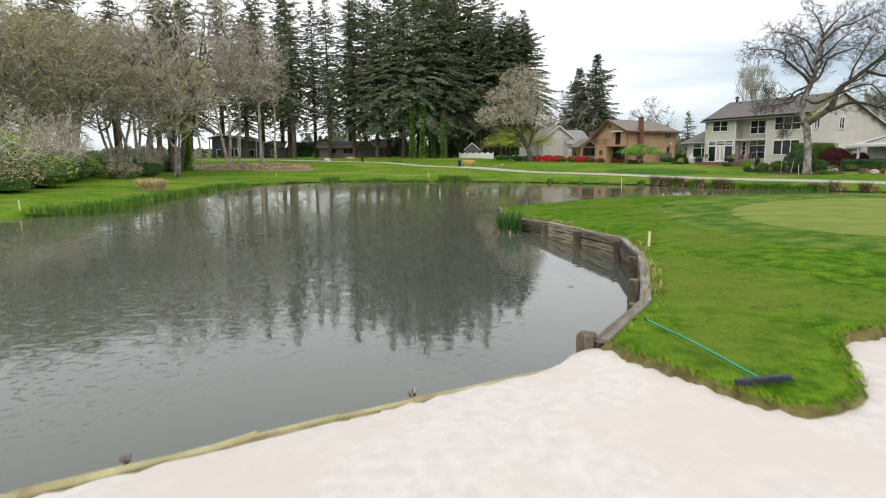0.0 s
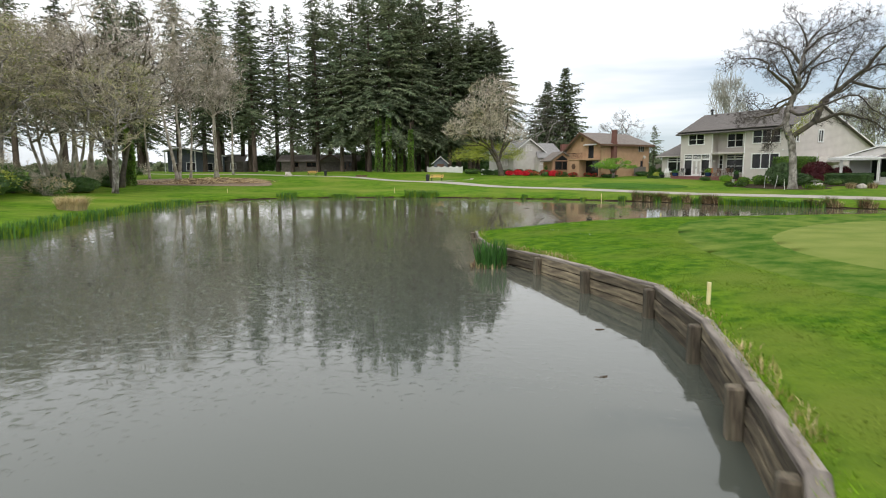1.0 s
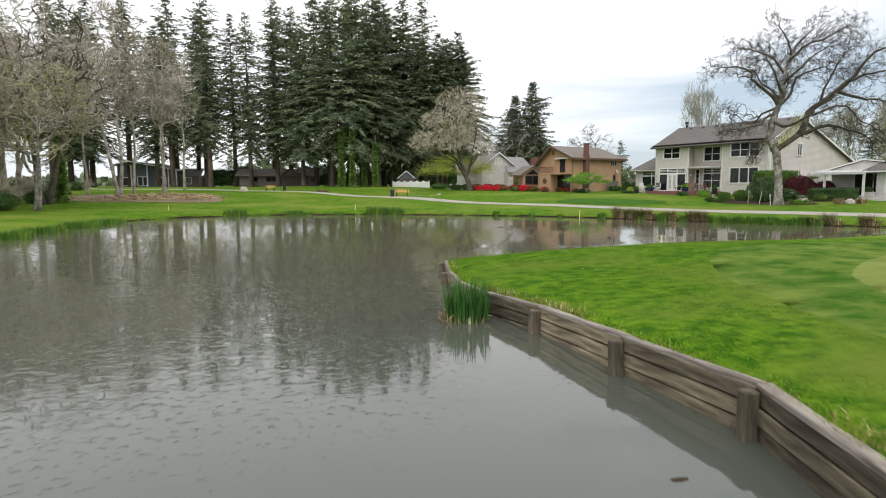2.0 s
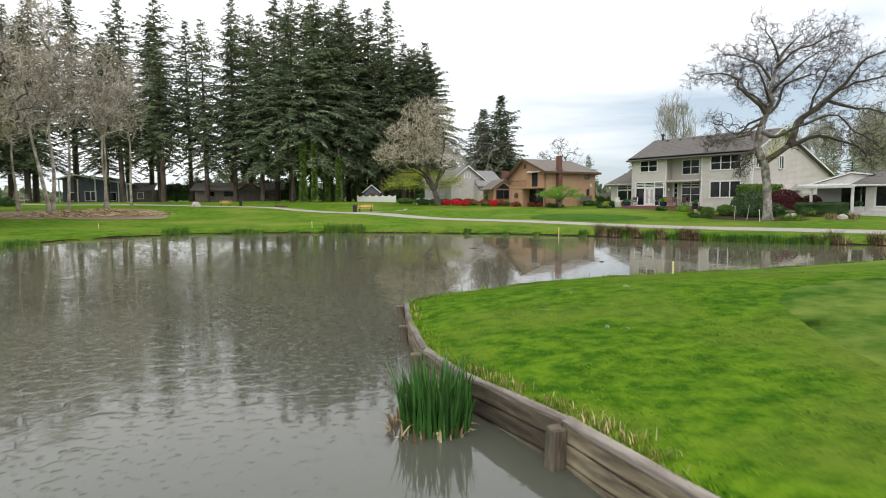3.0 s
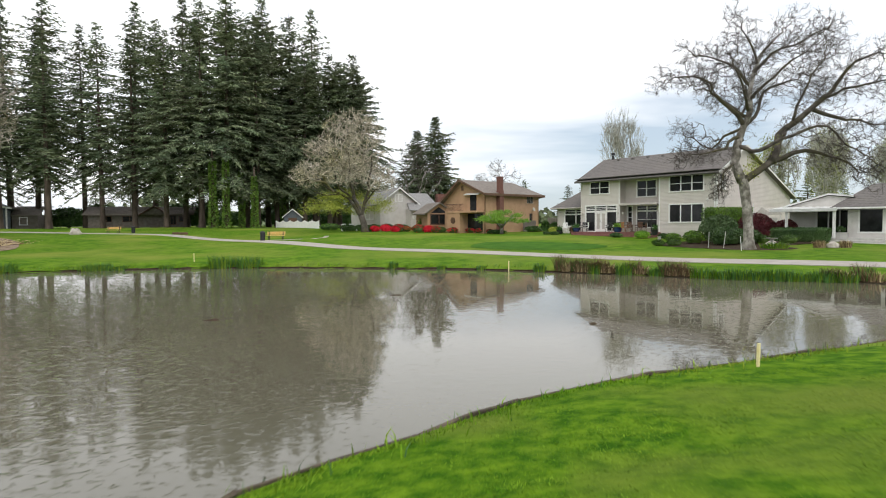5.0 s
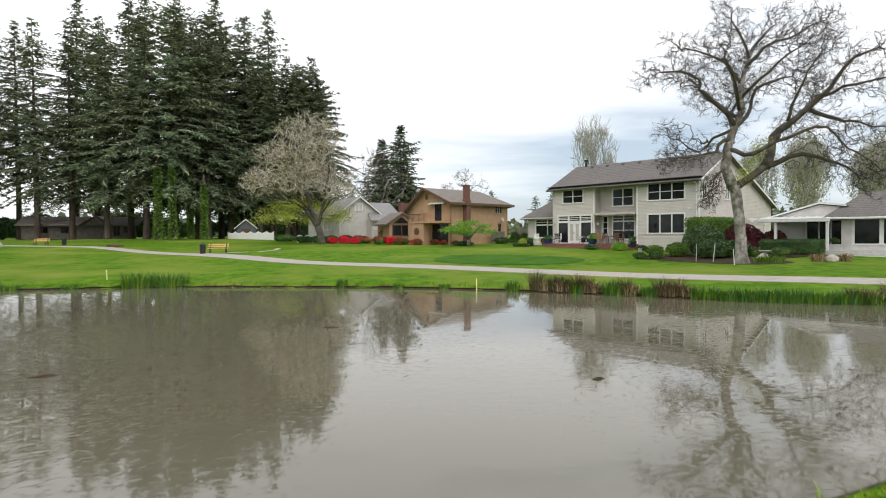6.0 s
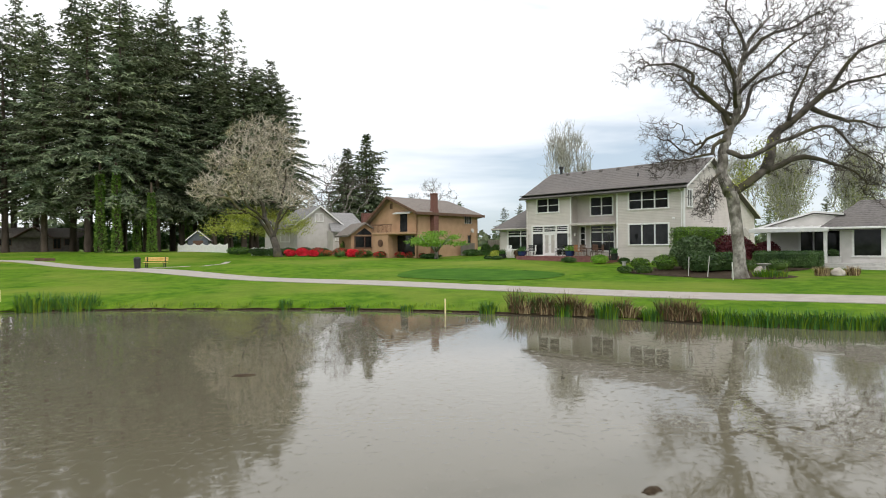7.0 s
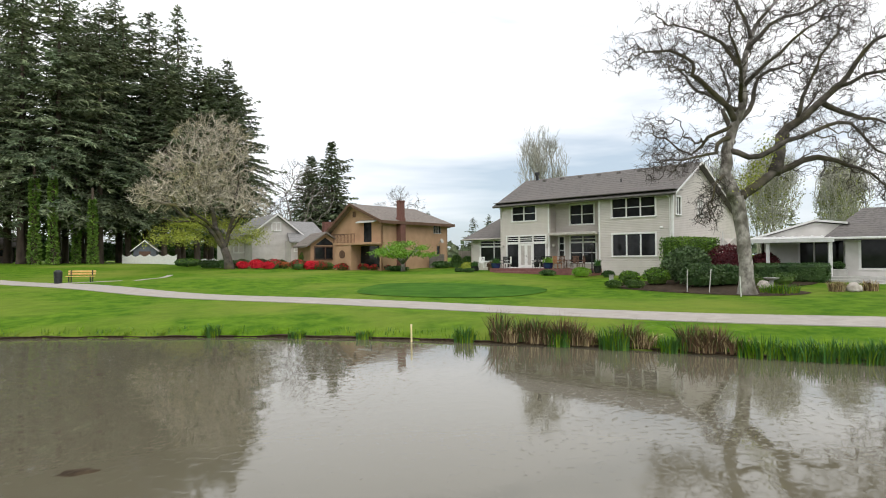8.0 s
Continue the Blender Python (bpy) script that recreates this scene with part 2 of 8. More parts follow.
# lap boards of the siding: a saw-tooth relief, course by course
for lap_mat, course in ((SIDING, 0.13), (SIDING_DARK, 0.13), (DARKHOUSE, 0.2), (GREYHOUSE, 0.15), (BROWNHOUSE, 0.22)):
    ln, ll = lap_mat.node_tree.nodes, lap_mat.node_tree.links
    l_co, l_sep, l_div, l_fr, l_dn, l_up, l_max, l_bp = (ln.new(k) for k in ("ShaderNodeTexCoord", "ShaderNodeSeparateXYZ", "ShaderNodeMath", "ShaderNodeMath", "ShaderNodeMath", "ShaderNodeMath", "ShaderNodeMath", "ShaderNodeBump"))
    l_div.operation, l_fr.operation, l_dn.operation, l_up.operation, l_max.operation = "DIVIDE", "FRACT", "SUBTRACT", "MULTIPLY_ADD", "MAXIMUM"
    l_dn.inputs[0].default_value, l_up.inputs[1].default_value, l_up.inputs[2].default_value = 1.0, 4.5, -3.5
    l_div.inputs[1].default_value = course
    ll.new(l_co.outputs["Object"], l_sep.inputs[0])
    ll.new(l_sep.outputs[2], l_div.inputs[0])
    ll.new(l_div.outputs[0], l_fr.inputs[0])
    l_bp.inputs["Strength"].default_value, l_bp.inputs["Distance"].default_value = 1.0, 0.014
    ll.new(l_fr.outputs[0], l_dn.inputs[1])
    ll.new(l_fr.outputs[0], l_up.inputs[0])
    ll.new(l_dn.outputs[0], l_max.inputs[0])
    ll.new(l_up.outputs[0], l_max.inputs[1])
    ll.new(l_max.outputs[0], l_bp.inputs["Height"])
    ll.new(l_bp.outputs[0], ln["Principled BSDF"].inputs["Normal"])

# murky pond water: ripples at three sizes, with calmer and rougher areas
WATER = bpy.data.materials.new("pond_water")
WATER.use_nodes = True
un, ul = WATER.node_tree.nodes, WATER.node_tree.links
u_b = un["Principled BSDF"]
u_b.inputs["Roughness"].default_value, u_b.inputs["IOR"].default_value = 0.025, 1.50
u_b.inputs["Specular IOR Level"].default_value = 0.55
u_co = un.new("ShaderNodeTexCoord")
u_sep = un.new("ShaderNodeSeparateXYZ")
ul.new(u_co.outputs["Object"], u_sep.inputs[0])
# darker and greener by the wall, lighter and browner out in the pond
u_col = un.new("ShaderNodeMapRange")
u_col.inputs["From Min"].default_value, u_col.inputs["From Max"].default_value = 14.0, 40.0
ul.new(u_sep.outputs[1], u_col.inputs["Value"])
u_cm = un.new("ShaderNodeMix")
u_cm.data_type = "RGBA"
u_cm.inputs[6].default_value, u_cm.inputs[7].default_value = (0.074, 0.084, 0.070, 1), (0.127, 0.114, 0.079, 1)
ul.new(u_col.outputs[0], u_cm.inputs[0])
ul.new(u_cm.outputs[2], u_b.inputs["Base Color"])
u_area = un.new("ShaderNodeTexNoise")
u_area.inputs["Scale"].default_value, u_area.inputs["Detail"].default_value = 0.10, 2
ul.new(u_co.outputs["Object"], u_area.inputs["Vector"])
u_ar = un.new("ShaderNodeMapRange")
u_ar.inputs["From Min"].default_value, u_ar.inputs["From Max"].default_value = 0.38, 0.62
u_ar.inputs["To Min"].default_value, u_ar.inputs["To Max"].default_value = 0.45, 1.3
ul.new(u_area.outputs["Fac"], u_ar.inputs["Value"])
u_last = None
for u_scale, u_stretch, u_height in ((0.5, (1.0, 1.6, 1), 0.004), (2.6, (1.0, 1.4, 1), 0.0062), (7.0, (1.0, 1.3, 1), 0.0092)):
    u_mp = un.new("ShaderNodeMapping")
    u_mp.inputs["Scale"].default_value = u_stretch
    u_mp.inputs["Rotation"].default_value = (0, 0, radians(25))
    ul.new(u_co.outputs["Object"], u_mp.inputs["Vector"])
    u_no = un.new("ShaderNodeTexNoise")
    u_no.inputs["Scale"].default_value, u_no.inputs["Detail"].default_value = u_scale, 3
    ul.new(u_mp.outputs[0], u_no.inputs["Vector"])
    u_crest = un.new("ShaderNodeMapRange")
    u_crest.interpolation_type = "SMOOTHSTEP"
    u_crest.inputs["From Min"].default_value, u_crest.inputs["From Max"].default_value = (0.0, 1.0) if u_scale < 1 else (0.48, 0.80) if u_scale < 5 else (0.56, 0.76)
    ul.new(u_no.outputs["Fac"], u_crest.inputs["Value"])
    u_mul = un.new("ShaderNodeMath")
    u_mul.operation = "MULTIPLY"
    u_mul.inputs[1].default_value = u_height
    ul.new(u_crest.outputs[0], u_mul.inputs[0])
    if u_last:
        u_add = un.new("ShaderNodeMath")
        ul.new(u_last, u_add.inputs[0])
        ul.new(u_mul.outputs[0], u_add.inputs[1])
        u_last = u_add.outputs[0]
    else:
        u_last = u_mul.outputs[0]
u_amp = un.new("ShaderNodeMath")
u_amp.operation = "MULTIPLY"
ul.new(u_last, u_amp.inputs[0])
ul.new(u_ar.outputs[0], u_amp.inputs[1])
# wind ripples on the open side, calm in the lee of the point
u_lee = un.new("ShaderNodeMath")
u_lee.operation = "MULTIPLY_ADD"
u_lee.inputs[1].default_value = -0.22
ul.new(u_sep.outputs[1], u_lee.inputs[0])
ul.new(u_sep.outputs[0], u_lee.inputs[2])
u_lr = un.new("ShaderNodeMapRange")
u_lr.interpolation_type = "SMOOTHSTEP"
u_lr.inputs["From Min"].default_value, u_lr.inputs["From Max"].default_value = -8.0, -2.5
u_lr.inputs["To Min"].default_value, u_lr.inputs["To Max"].default_value = 1.05, 0.20
ul.new(u_lee.outputs[0], u_lr.inputs["Value"])
u_am2 = un.new("ShaderNodeMath")
u_am2.operation = "MULTIPLY"
ul.new(u_amp.outputs[0], u_am2.inputs[0])
ul.new(u_lr.outputs[0], u_am2.inputs[1])
u_nr = un.new("ShaderNodeMapRange")
u_nr.interpolation_type = "SMOOTHSTEP"
u_nr.inputs["From Min"].default_value, u_nr.inputs["From Max"].default_value = 9.0, 26.0
u_nr.inputs["To Min"].default_value, u_nr.inputs["To Max"].default_value = 0.58, 1.0
ul.new(u_sep.outputs[1], u_nr.inputs["Value"])
u_am3 = un.new("ShaderNodeMath")
u_am3.operation = "MULTIPLY"
ul.new(u_am2.outputs[0], u_am3.inputs[0])
ul.new(u_nr.outputs[0], u_am3.inputs[1])
u_bp = un.new("ShaderNodeBump")
u_bp.inputs["Strength"].default_value, u_bp.inputs["Distance"].default_value = 1.0, 1.0
ul.new(u_am3.outputs[0], u_bp.inputs["Height"])
ul.new(u_bp.outputs[0], u_b.inputs["Normal"])


# ---------------------------------------------------------------- mesh tools
class Shape:
    """Collects vertices and faces of one mesh."""

    def __init__(self):
        self.v, self.f, self.k = [], [], []

    def add(self, verts, faces, k=0):
        o = len(self.v)
        self.v.extend(verts)
        self.f.extend([tuple(i + o for i in face) for face in faces])
        self.k.extend([k] * len(faces))
        return self

    def box(self, x0, x1, y0, y1, z0, z1, k=0, m=None, bevel=0.0):
        if bevel:
            b = min(bevel, (x1 - x0) / 2.5, (y1 - y0) / 2.5, (z1 - z0) / 2.5)
            p = []
            for z, i in ((z0, b), (z0 + b, 0), (z1 - b, 0), (z1, b)):
                p += [(x0 + b + i * 0, y0 + i, z), (x1 - b, y0 + i, z), (x1 - i, y0 + b, z), (x1 - i, y1 - b, z), (x1 - b, y1 - i, z), (x0 + b, y1 - i, z), (x0 + i, y1 - b, z), (x0 + i, y0 + b, z)]
            q = [tuple(range(7, -1, -1)), tuple(range(24, 32))]
            for r in range(3):
                q += [(r * 8 + i, r * 8 + (i + 1) % 8, r * 8 + 8 + (i + 1) % 8, r * 8 + 8 + i) for i in range(8)]
        else:
            p = [(x0, y0, z0), (x1, y0, z0), (x1, y1, z0), (x0, y1, z0), (x0, y0, z1), (x1, y0, z1), (x1, y1, z1), (x0, y1, z1)]
            q = [(3, 2, 1, 0), (4, 5, 6, 7), (0, 1, 5, 4), (1, 2, 6, 5), (2, 3, 7, 6), (3, 0, 4, 7)]
        if m is not None:
            p = [tuple(m @ Vector(a)) for a in p]
        return self.add(p, q, k)

    def slab(self, a, b, c, d, t, k=0):
        """A slab over the quad a b c d, of thickness t downwards."""
        low = [(p[0], p[1], p[2] - t) for p in (a, b, c, d)]
        return self.add([a, b, c, d, *low], [(0, 1, 2, 3), (7, 6, 5, 4), (0, 4, 5, 1), (1, 5, 6, 2), (2, 6, 7, 3), (3, 7, 4, 0)], k)

    def prism(self, outline, y0, y1, k=0):
        """An outline of (x, z) pushed from y0 to y1."""
        n = len(outline)
        p = [(x, y0, z) for x, z in outline] + [(x, y1, z) for x, z in outline]
        q = [tuple(range(n)), tuple(range(2 * n - 1, n - 1, -1))] + [((i + 1) % n, i, n + i, n + (i + 1) % n) for i in range(n)]
        return self.add(p, q, k)

    def tube(self, path, radii, sides=6, k=0, cap=True):
        pts = [Vector(p) for p in path]
        verts, faces = [], []
        side = None
        for i, p in enumerate(pts):
            along = (pts[min(i + 1, len(pts) - 1)] - pts[max(i - 1, 0)]).normalized()
            if side is None:
                side = along.cross(Vector((0.31, 0.87, 0.2))).normalized()
            side = (side - along * side.dot(along)).normalized()
            up = along.cross(side)
            r = radii[i]
            for j in range(sides):
                a = 2 * math.pi * j / sides
                q = p + (side * math.cos(a) + up * math.sin(a)) * r
                verts.append((q.x, q.y, q.z))
        for i in range(len(pts) - 1):
            faces += [(i * sides + j, i * sides + (j + 1) % sides, (i + 1) * sides + (j + 1) % sides, (i + 1) * sides + j) for j in range(sides)]
        if cap and sides > 2:
            faces += [tuple(range(sides - 1, -1, -1)), tuple(range((len(pts) - 1) * sides, len(pts) * sides))]
        return self.add(verts, faces, k)

    def split(self):
        """Two shapes: the faces of slot 0, and the others."""
        out = []
        for want in (0, 1):
            s, seen = Shape(), {}
            for face, k in zip(self.f, self.k):
                if k == want:
                    for i in face:
                        if i not in seen:
                            seen[i] = len(s.v)
                            s.v.append(self.v[i])
                    s.f.append(tuple(seen[i] for i in face))
            s.k = [0] * len(s.f)
            out.append(s)
        return out

    def mesh(self, name, mats, smooth=False):
        me = bpy.data.meshes.new(name)
        me.from_pydata(self.v, [], self.f)
        for m in mats if isinstance(mats, (list, tuple)) else [mats]:
            me.materials.append(m)
        if any(self.k):
            me.polygons.foreach_set("material_index", self.k)
        if smooth:
            me.polygons.foreach_set("use_smooth", [True] * len(me.polygons))
        me.update()
        return me


def part(name, shape, mats, parent=None, label="", smooth=False, at=None):
    """Links a Shape or a mesh as one object under a thing or a part."""
    me = shape if isinstance(shape, bpy.types.Mesh) else shape.mesh(name, mats, smooth)
    ob = new(name, me)
    if parent is not None:
        ob.parent = parent
    if at is not None:
        ob.matrix_local = at
    return tagged(ob, label)


def thing(name, label, category, m=None, group="", kind=""):
    ob = new(name)
    ob.empty_display_size = 0.2
    if m is not None:
        ob.matrix_basis = m
    return tagged(ob, label, category, group, kind)


def solid(name, shape, mats, label, category, m=None, group="", kind="", smooth=False):
    """A thing of one mesh."""
    ob = part(name, shape, mats, None, "", smooth)
    if m is not None:
        ob.matrix_basis = m
    return tagged(ob, label, category, group, kind)


def spline(points, closed=False, step=0.5):
    """A smooth line through the points of a plan."""
    p = np.array(points, float)
    n = len(p)
    out = []
    for i in range(n if closed else n - 1):
        a, b, c, d = (p[(i + j) % n] if closed else p[min(max(i + j, 0), n - 1)] for j in (-1, 0, 1, 2))
        count = max(2, int(np.linalg.norm(c - b) / step))
        for t in np.arange(count) / count:
            out.append(0.5 * (2 * b + (c - a) * t + (2 * a - 5 * b + 4 * c - d) * t * t + (3 * b - a - 3 * c + d) * t ** 3))
    if not closed:
        out.append(p[-1])
    return np.array(out)


def signed(px, py, poly):
    """Distance to a closed outline, positive outside; and the nearest places on it."""
    a, b = poly, np.roll(poly, -1, 0)
    best = np.full(px.shape, 1e18)
    nx, ny = np.zeros_like(px), np.zeros_like(py)
    inside = np.zeros(px.shape, bool)
    for (ax, ay), (bx, by) in zip(a, b):
        ex, ey = bx - ax, by - ay
        t = np.clip(((px - ax) * ex + (py - ay) * ey) / (ex * ex + ey * ey + 1e-12), 0, 1)
        qx, qy = ax + t * ex, ay + t * ey
        dd = (px - qx) ** 2 + (py - qy) ** 2
        near = dd < best
        best = np.where(near, dd, best)
        nx, ny = np.where(near, qx, nx), np.where(near, qy, ny)
        cross = ((ay > py) != (by > py)) & (px < (bx - ax) * (py - ay) / (by - ay + 1e-12) + ax)
        inside ^= cross
    s = np.sqrt(best)
    return np.where(inside, -s, s), nx, ny


def smooth01(x):
    x = np.clip(x, 0, 1)
    return x * x * (3 - 2 * x)


# ---------------------------------------------------------------- plan of the pond and the ground
WALL_POSTS = [(1.70, 6.85), (2.8, 8.7), (3.4, 10.5), (4.1, 12.9), (4.49, 15.54), (3.97, 17.86), (3.42, 20.4), (2.75, 22.3), (2.41, 24.0), (2.42, 26.4), (2.58, 28.8)]
near_bank = spline([(2.58, 28.8), (2.75, 29.6), (3.5, 30.7), (5.6, 31.9), (8.4, 33.3), (12.4, 34.1), (18.3, 35.2), (25, 37.3), (31, 40.0), (34.5, 42.2)], step=1.0)
far_bank = spline([(34.5, 42.2), (31, 44.7), (28.3, 46.7), (26.1, 48.4), (24.6, 49.85), (23.3, 51.3), (21.8, 53.3), (18.7, 56.4), (14.7, 59.8), (11.2, 61.8), (7.5, 63.6), (3.9, 65.2), (-1, 66.4), (-7.2, 66.9), (-12, 66.0), (-16.4, 62.8), (-19.2, 57), (-19.0, 48), (-18.4, 41), (-17.9, 33.5), (-18.4, 28.6), (-21.5, 27.0), (-30, 25), (-42, 20)], step=1.5)
back_bank = spline([(-42, 20), (-48, 8), (-40, -6), (-24, -6.5), (-12, -0.8), (-7, 2.0), (-3.2, 4.22), (-1.7, 5.2), (-0.3, 6.0), (1.0, 6.85), (1.70, 6.85)], step=1.0)
POND = np.array([*WALL_POSTS, *near_bank[1:-1], *far_bank[:-1], *back_bank[:-1]])
SAND_LINE = spline([(1.66, 6.78), (1.9, 6.42), (2.1, 6.12), (2.5, 5.45), (2.8, 4.98), (3.2, 4.8), (3.75, 5.15), (4.15, 5.8), (4.55, 6.7), (5.6, 7.1), (8.5, 6.6), (10.5, 3), (9, -6), (0, -9), (-12, -8), (-18, -5), (-12, -0.9), (-7, 1.92), (-3.2, 4.14), (-1.7, 5.12), (-0.3, 5.92)], True, 0.4)


def sand_height(x, y):
    off = (x - 1.5) * 0.55 - (y - 7.3) * 0.84
    flat = 0.17 + 0.38 * (1 - np.exp(-np.clip(off, 0, 50) / 1.25)) + 0.02 * np.sin(1.3 * x) * np.sin(1.1 * y + 1)
    bank = smooth01((x - 1.0) / 0.8) * np.exp(-np.abs(signed(x, y, SAND_LINE)[0]) / 0.8)
    return flat + (0.53 - flat) * bank


def land_height(x, y, s):
    """Height of the land, s metres from the water."""
    wall = 0.58 - 0.30 * smooth01((y - 14) / 15)
    edge = np.where((y < 29.5) & (x < 20), wall, 0.13)
    edge = edge + (0.13 - edge) * smooth01((y - 27.5) / 3.0)
    near = edge + smooth01((y - 4.5) / 7) * (0.30 * (1 - np.exp(-s / 2.0)) + 0.22 * smooth01((s - 2) / 7)) + 0.20 * smooth01((y - 20) / 8) * smooth01(s / 6)
    far = 0.10 + 0.33 * (1 - np.exp(-s / 1.8)) + 0.030 * np.minimum(s, 66)
    far = far + 0.45 * np.exp(-(((x - 14) / 9) ** 2 + ((y - 86) / 6) ** 2)) + 0.35 * np.exp(-(((x + 24) / 9) ** 2 + ((y - 92) / 7) ** 2))
    far = far + 0.10 * np.sin(x * 0.21 + 1.3) * np.sin(y * 0.17) * smooth01(s / 12)
    divide = np.where(x > 30, 41.5 + 0.35 * (x - 30), 41.5)
    w = smooth01((y - divide + 3) / 6)
    w = np.where((x < -14) & (y > 12), 1.0, w)
    return near * (1 - w) + far * w


def ground_z(x, y):
    """Height of the ground at one place."""
    ax, ay = np.array([float(x)]), np.array([float(y)])
    s, _, _ = signed(ax, ay, POND)
    return float(land_height(ax, ay, np.maximum(s, 0))[0])


def lines(spans):
    out = [spans[0][0]]
    for a, b, h in spans:
        n = max(1, round((b - a) / h))
        out += list(a + (b - a) * np.arange(1, n + 1) / n)
    return out


xs = lines([(-3000, -600, 400), (-600, -120, 60), (-120, -50, 5), (-50, -22, 1.4), (-22, -6, 0.7), (-6, -0.4, 0.3), (-0.4, 6.2, 0.15), (6.2, 20, 0.3), (20, 60, 0.7), (60, 120, 4), (120, 600, 60), (600, 3000, 400)])
ys = lines([(-3000, -300, 450), (-300, -20, 28), (-20, -2, 1.0), (-2, 3, 0.3), (3, 13, 0.15), (13, 38, 0.25), (38, 72, 0.6), (72, 140, 1.2), (140, 260, 6), (260, 800, 60), (800, 4000, 400)])
gx, gy = np.meshgrid(np.array(xs), np.array(ys))
gs, gnx, gny = signed(gx, gy, POND)
# pull the sheet's vertices that are nearest the water's edge onto it, so that the bank is a clean edge
cell = np.maximum(np.gradient(np.array(xs))[None, :] * np.ones_like(gx), np.gradient(np.array(ys))[:, None] * np.ones_like(gx))
snap = (np.abs(gs) < 0.8 * cell) & (np.abs(gs) < 1.2)
walled = (gny > 6.7) & (gny < 29.2) & (gnx > 1.4) & (gnx < 5)
ox, oy = gx - gnx, gy - gny
ol = np.maximum(np.hypot(ox, oy), 1e-6) * np.where(gs > 0, 1, -1)
off = np.where(walled, 0.17, 0.04)
behind = walled & ~snap & (gs < 0) & (gs > -2.2 * cell)
off = np.where(behind, 0.125, off)
snap |= behind
gx2, gy2 = np.where(snap, gnx + ox / ol * off, gx), np.where(snap, gny + oy / ol * off, gy)
snap &= ~behind
on_land = (gs > 0) | snap
gz = np.where(on_land, land_height(gx2, gy2, np.where(snap, 0, np.maximum(gs, 0))), -0.9)
ts, tnx, tny = signed(gx2, gy2, SAND_LINE)
in_sand = (ts < 0.0) | ((ts < 0.3) & (gnx < 1.45) & (gny < 7.0) & (gny > -9) & (gs < 0.3))
gz = np.where(in_sand & on_land, np.minimum(sand_height(gx2, gy2) - 0.14, gz), gz)
gv = np.stack([gx2.ravel(), gy2.ravel(), gz.ravel()], 1)
nx_, ny_ = len(xs), len(ys)
gi = np.arange(nx_ * ny_).reshape(ny_, nx_)
gf = np.stack([gi[:-1, :-1].ravel(), gi[:-1, 1:].ravel(), gi[1:, 1:].ravel(), gi[1:, :-1].ravel()], 1)
g_me = bpy.data.meshes.new("ground")
g_me.from_pydata(gv.tolist(), [], gf.tolist())
g_me.materials.append(GRASS)
g_me.materials.append(SOIL)
g_me.materials.append(LIP)
g_me.materials.append(ROUGH)
drop = gz.ravel()[gf].max(1) - gz.ravel()[gf].min(1)
sandy = in_sand.ravel()[gf].any(1) & (gv[gf][:, :, 0].max(1) < 20)
near_wall = (gv[gf][:, :, 1].max(1) < 30) & (gv[gf][:, :, 0].max(1) < 7) & (gv[gf][:, :, 0].min(1) > 0)
g_me.polygons.foreach_set("material_index", np.where(sandy, 2, np.where((drop > 0.35) & near_wall, 1, np.where(gv[gf][:, :, 1].max(1) < 37 - 0.35 * np.abs(gv[gf][:, :, 0].mean(1) - 8), 3, 0))))
g_me.polygons.foreach_set("use_smooth", np.ones(len(g_me.polygons), bool))
tagged(new("ground", g_me), "bright green mown golf course grass rising from the pond", "lawn", kind="structure")

w_shape = Shape().add([(-60, -20, 0), (40, -20, 0), (40, 70, 0), (-60, 70, 0)], [(0, 1, 2, 3)])
solid("water", w_shape, WATER, "murky brown pond water with light ripples", "pond", kind="structure")

# sand of the bunker, diving under the turf at its edge
sx, sy = np.meshgrid(np.arange(-18, 11, 0.14), np.arange(-9.5, 8, 0.14))
ss, snx, sny = signed(sx, sy, SAND_LINE)
ps, _, _ = signed(sx, sy, POND)
sz = sand_height(sx, sy) - 0.5 * np.clip(ss + 0.02, 0, 0.5)
rng = np.random.default_rng(5)
sz += 0.008 * rng.standard_normal(sz.shape)
keep = (ss < 0.25) & (ps > -0.02)
si = np.arange(sx.size).reshape(sx.shape)
quads = np.stack([si[:-1, :-1].ravel(), si[:-1, 1:].ravel(), si[1:, 1:].ravel(), si[1:, :-1].ravel()], 1)
quads = quads[keep.ravel()[quads].all(1)]
s_me = bpy.data.meshes.new("sand_bunker")
s_me.from_pydata(np.stack([sx.ravel(), sy.ravel(), sz.ravel()], 1).tolist(), [], quads.tolist())
s_me.materials.append(SAND)
s_me.polygons.foreach_set("use_smooth", np.ones(len(s_me.polygons), bool))
tagged(new("sand_bunker", s_me), "pale pinkish white sand bunker beside the pond", "bunker", kind="structure")


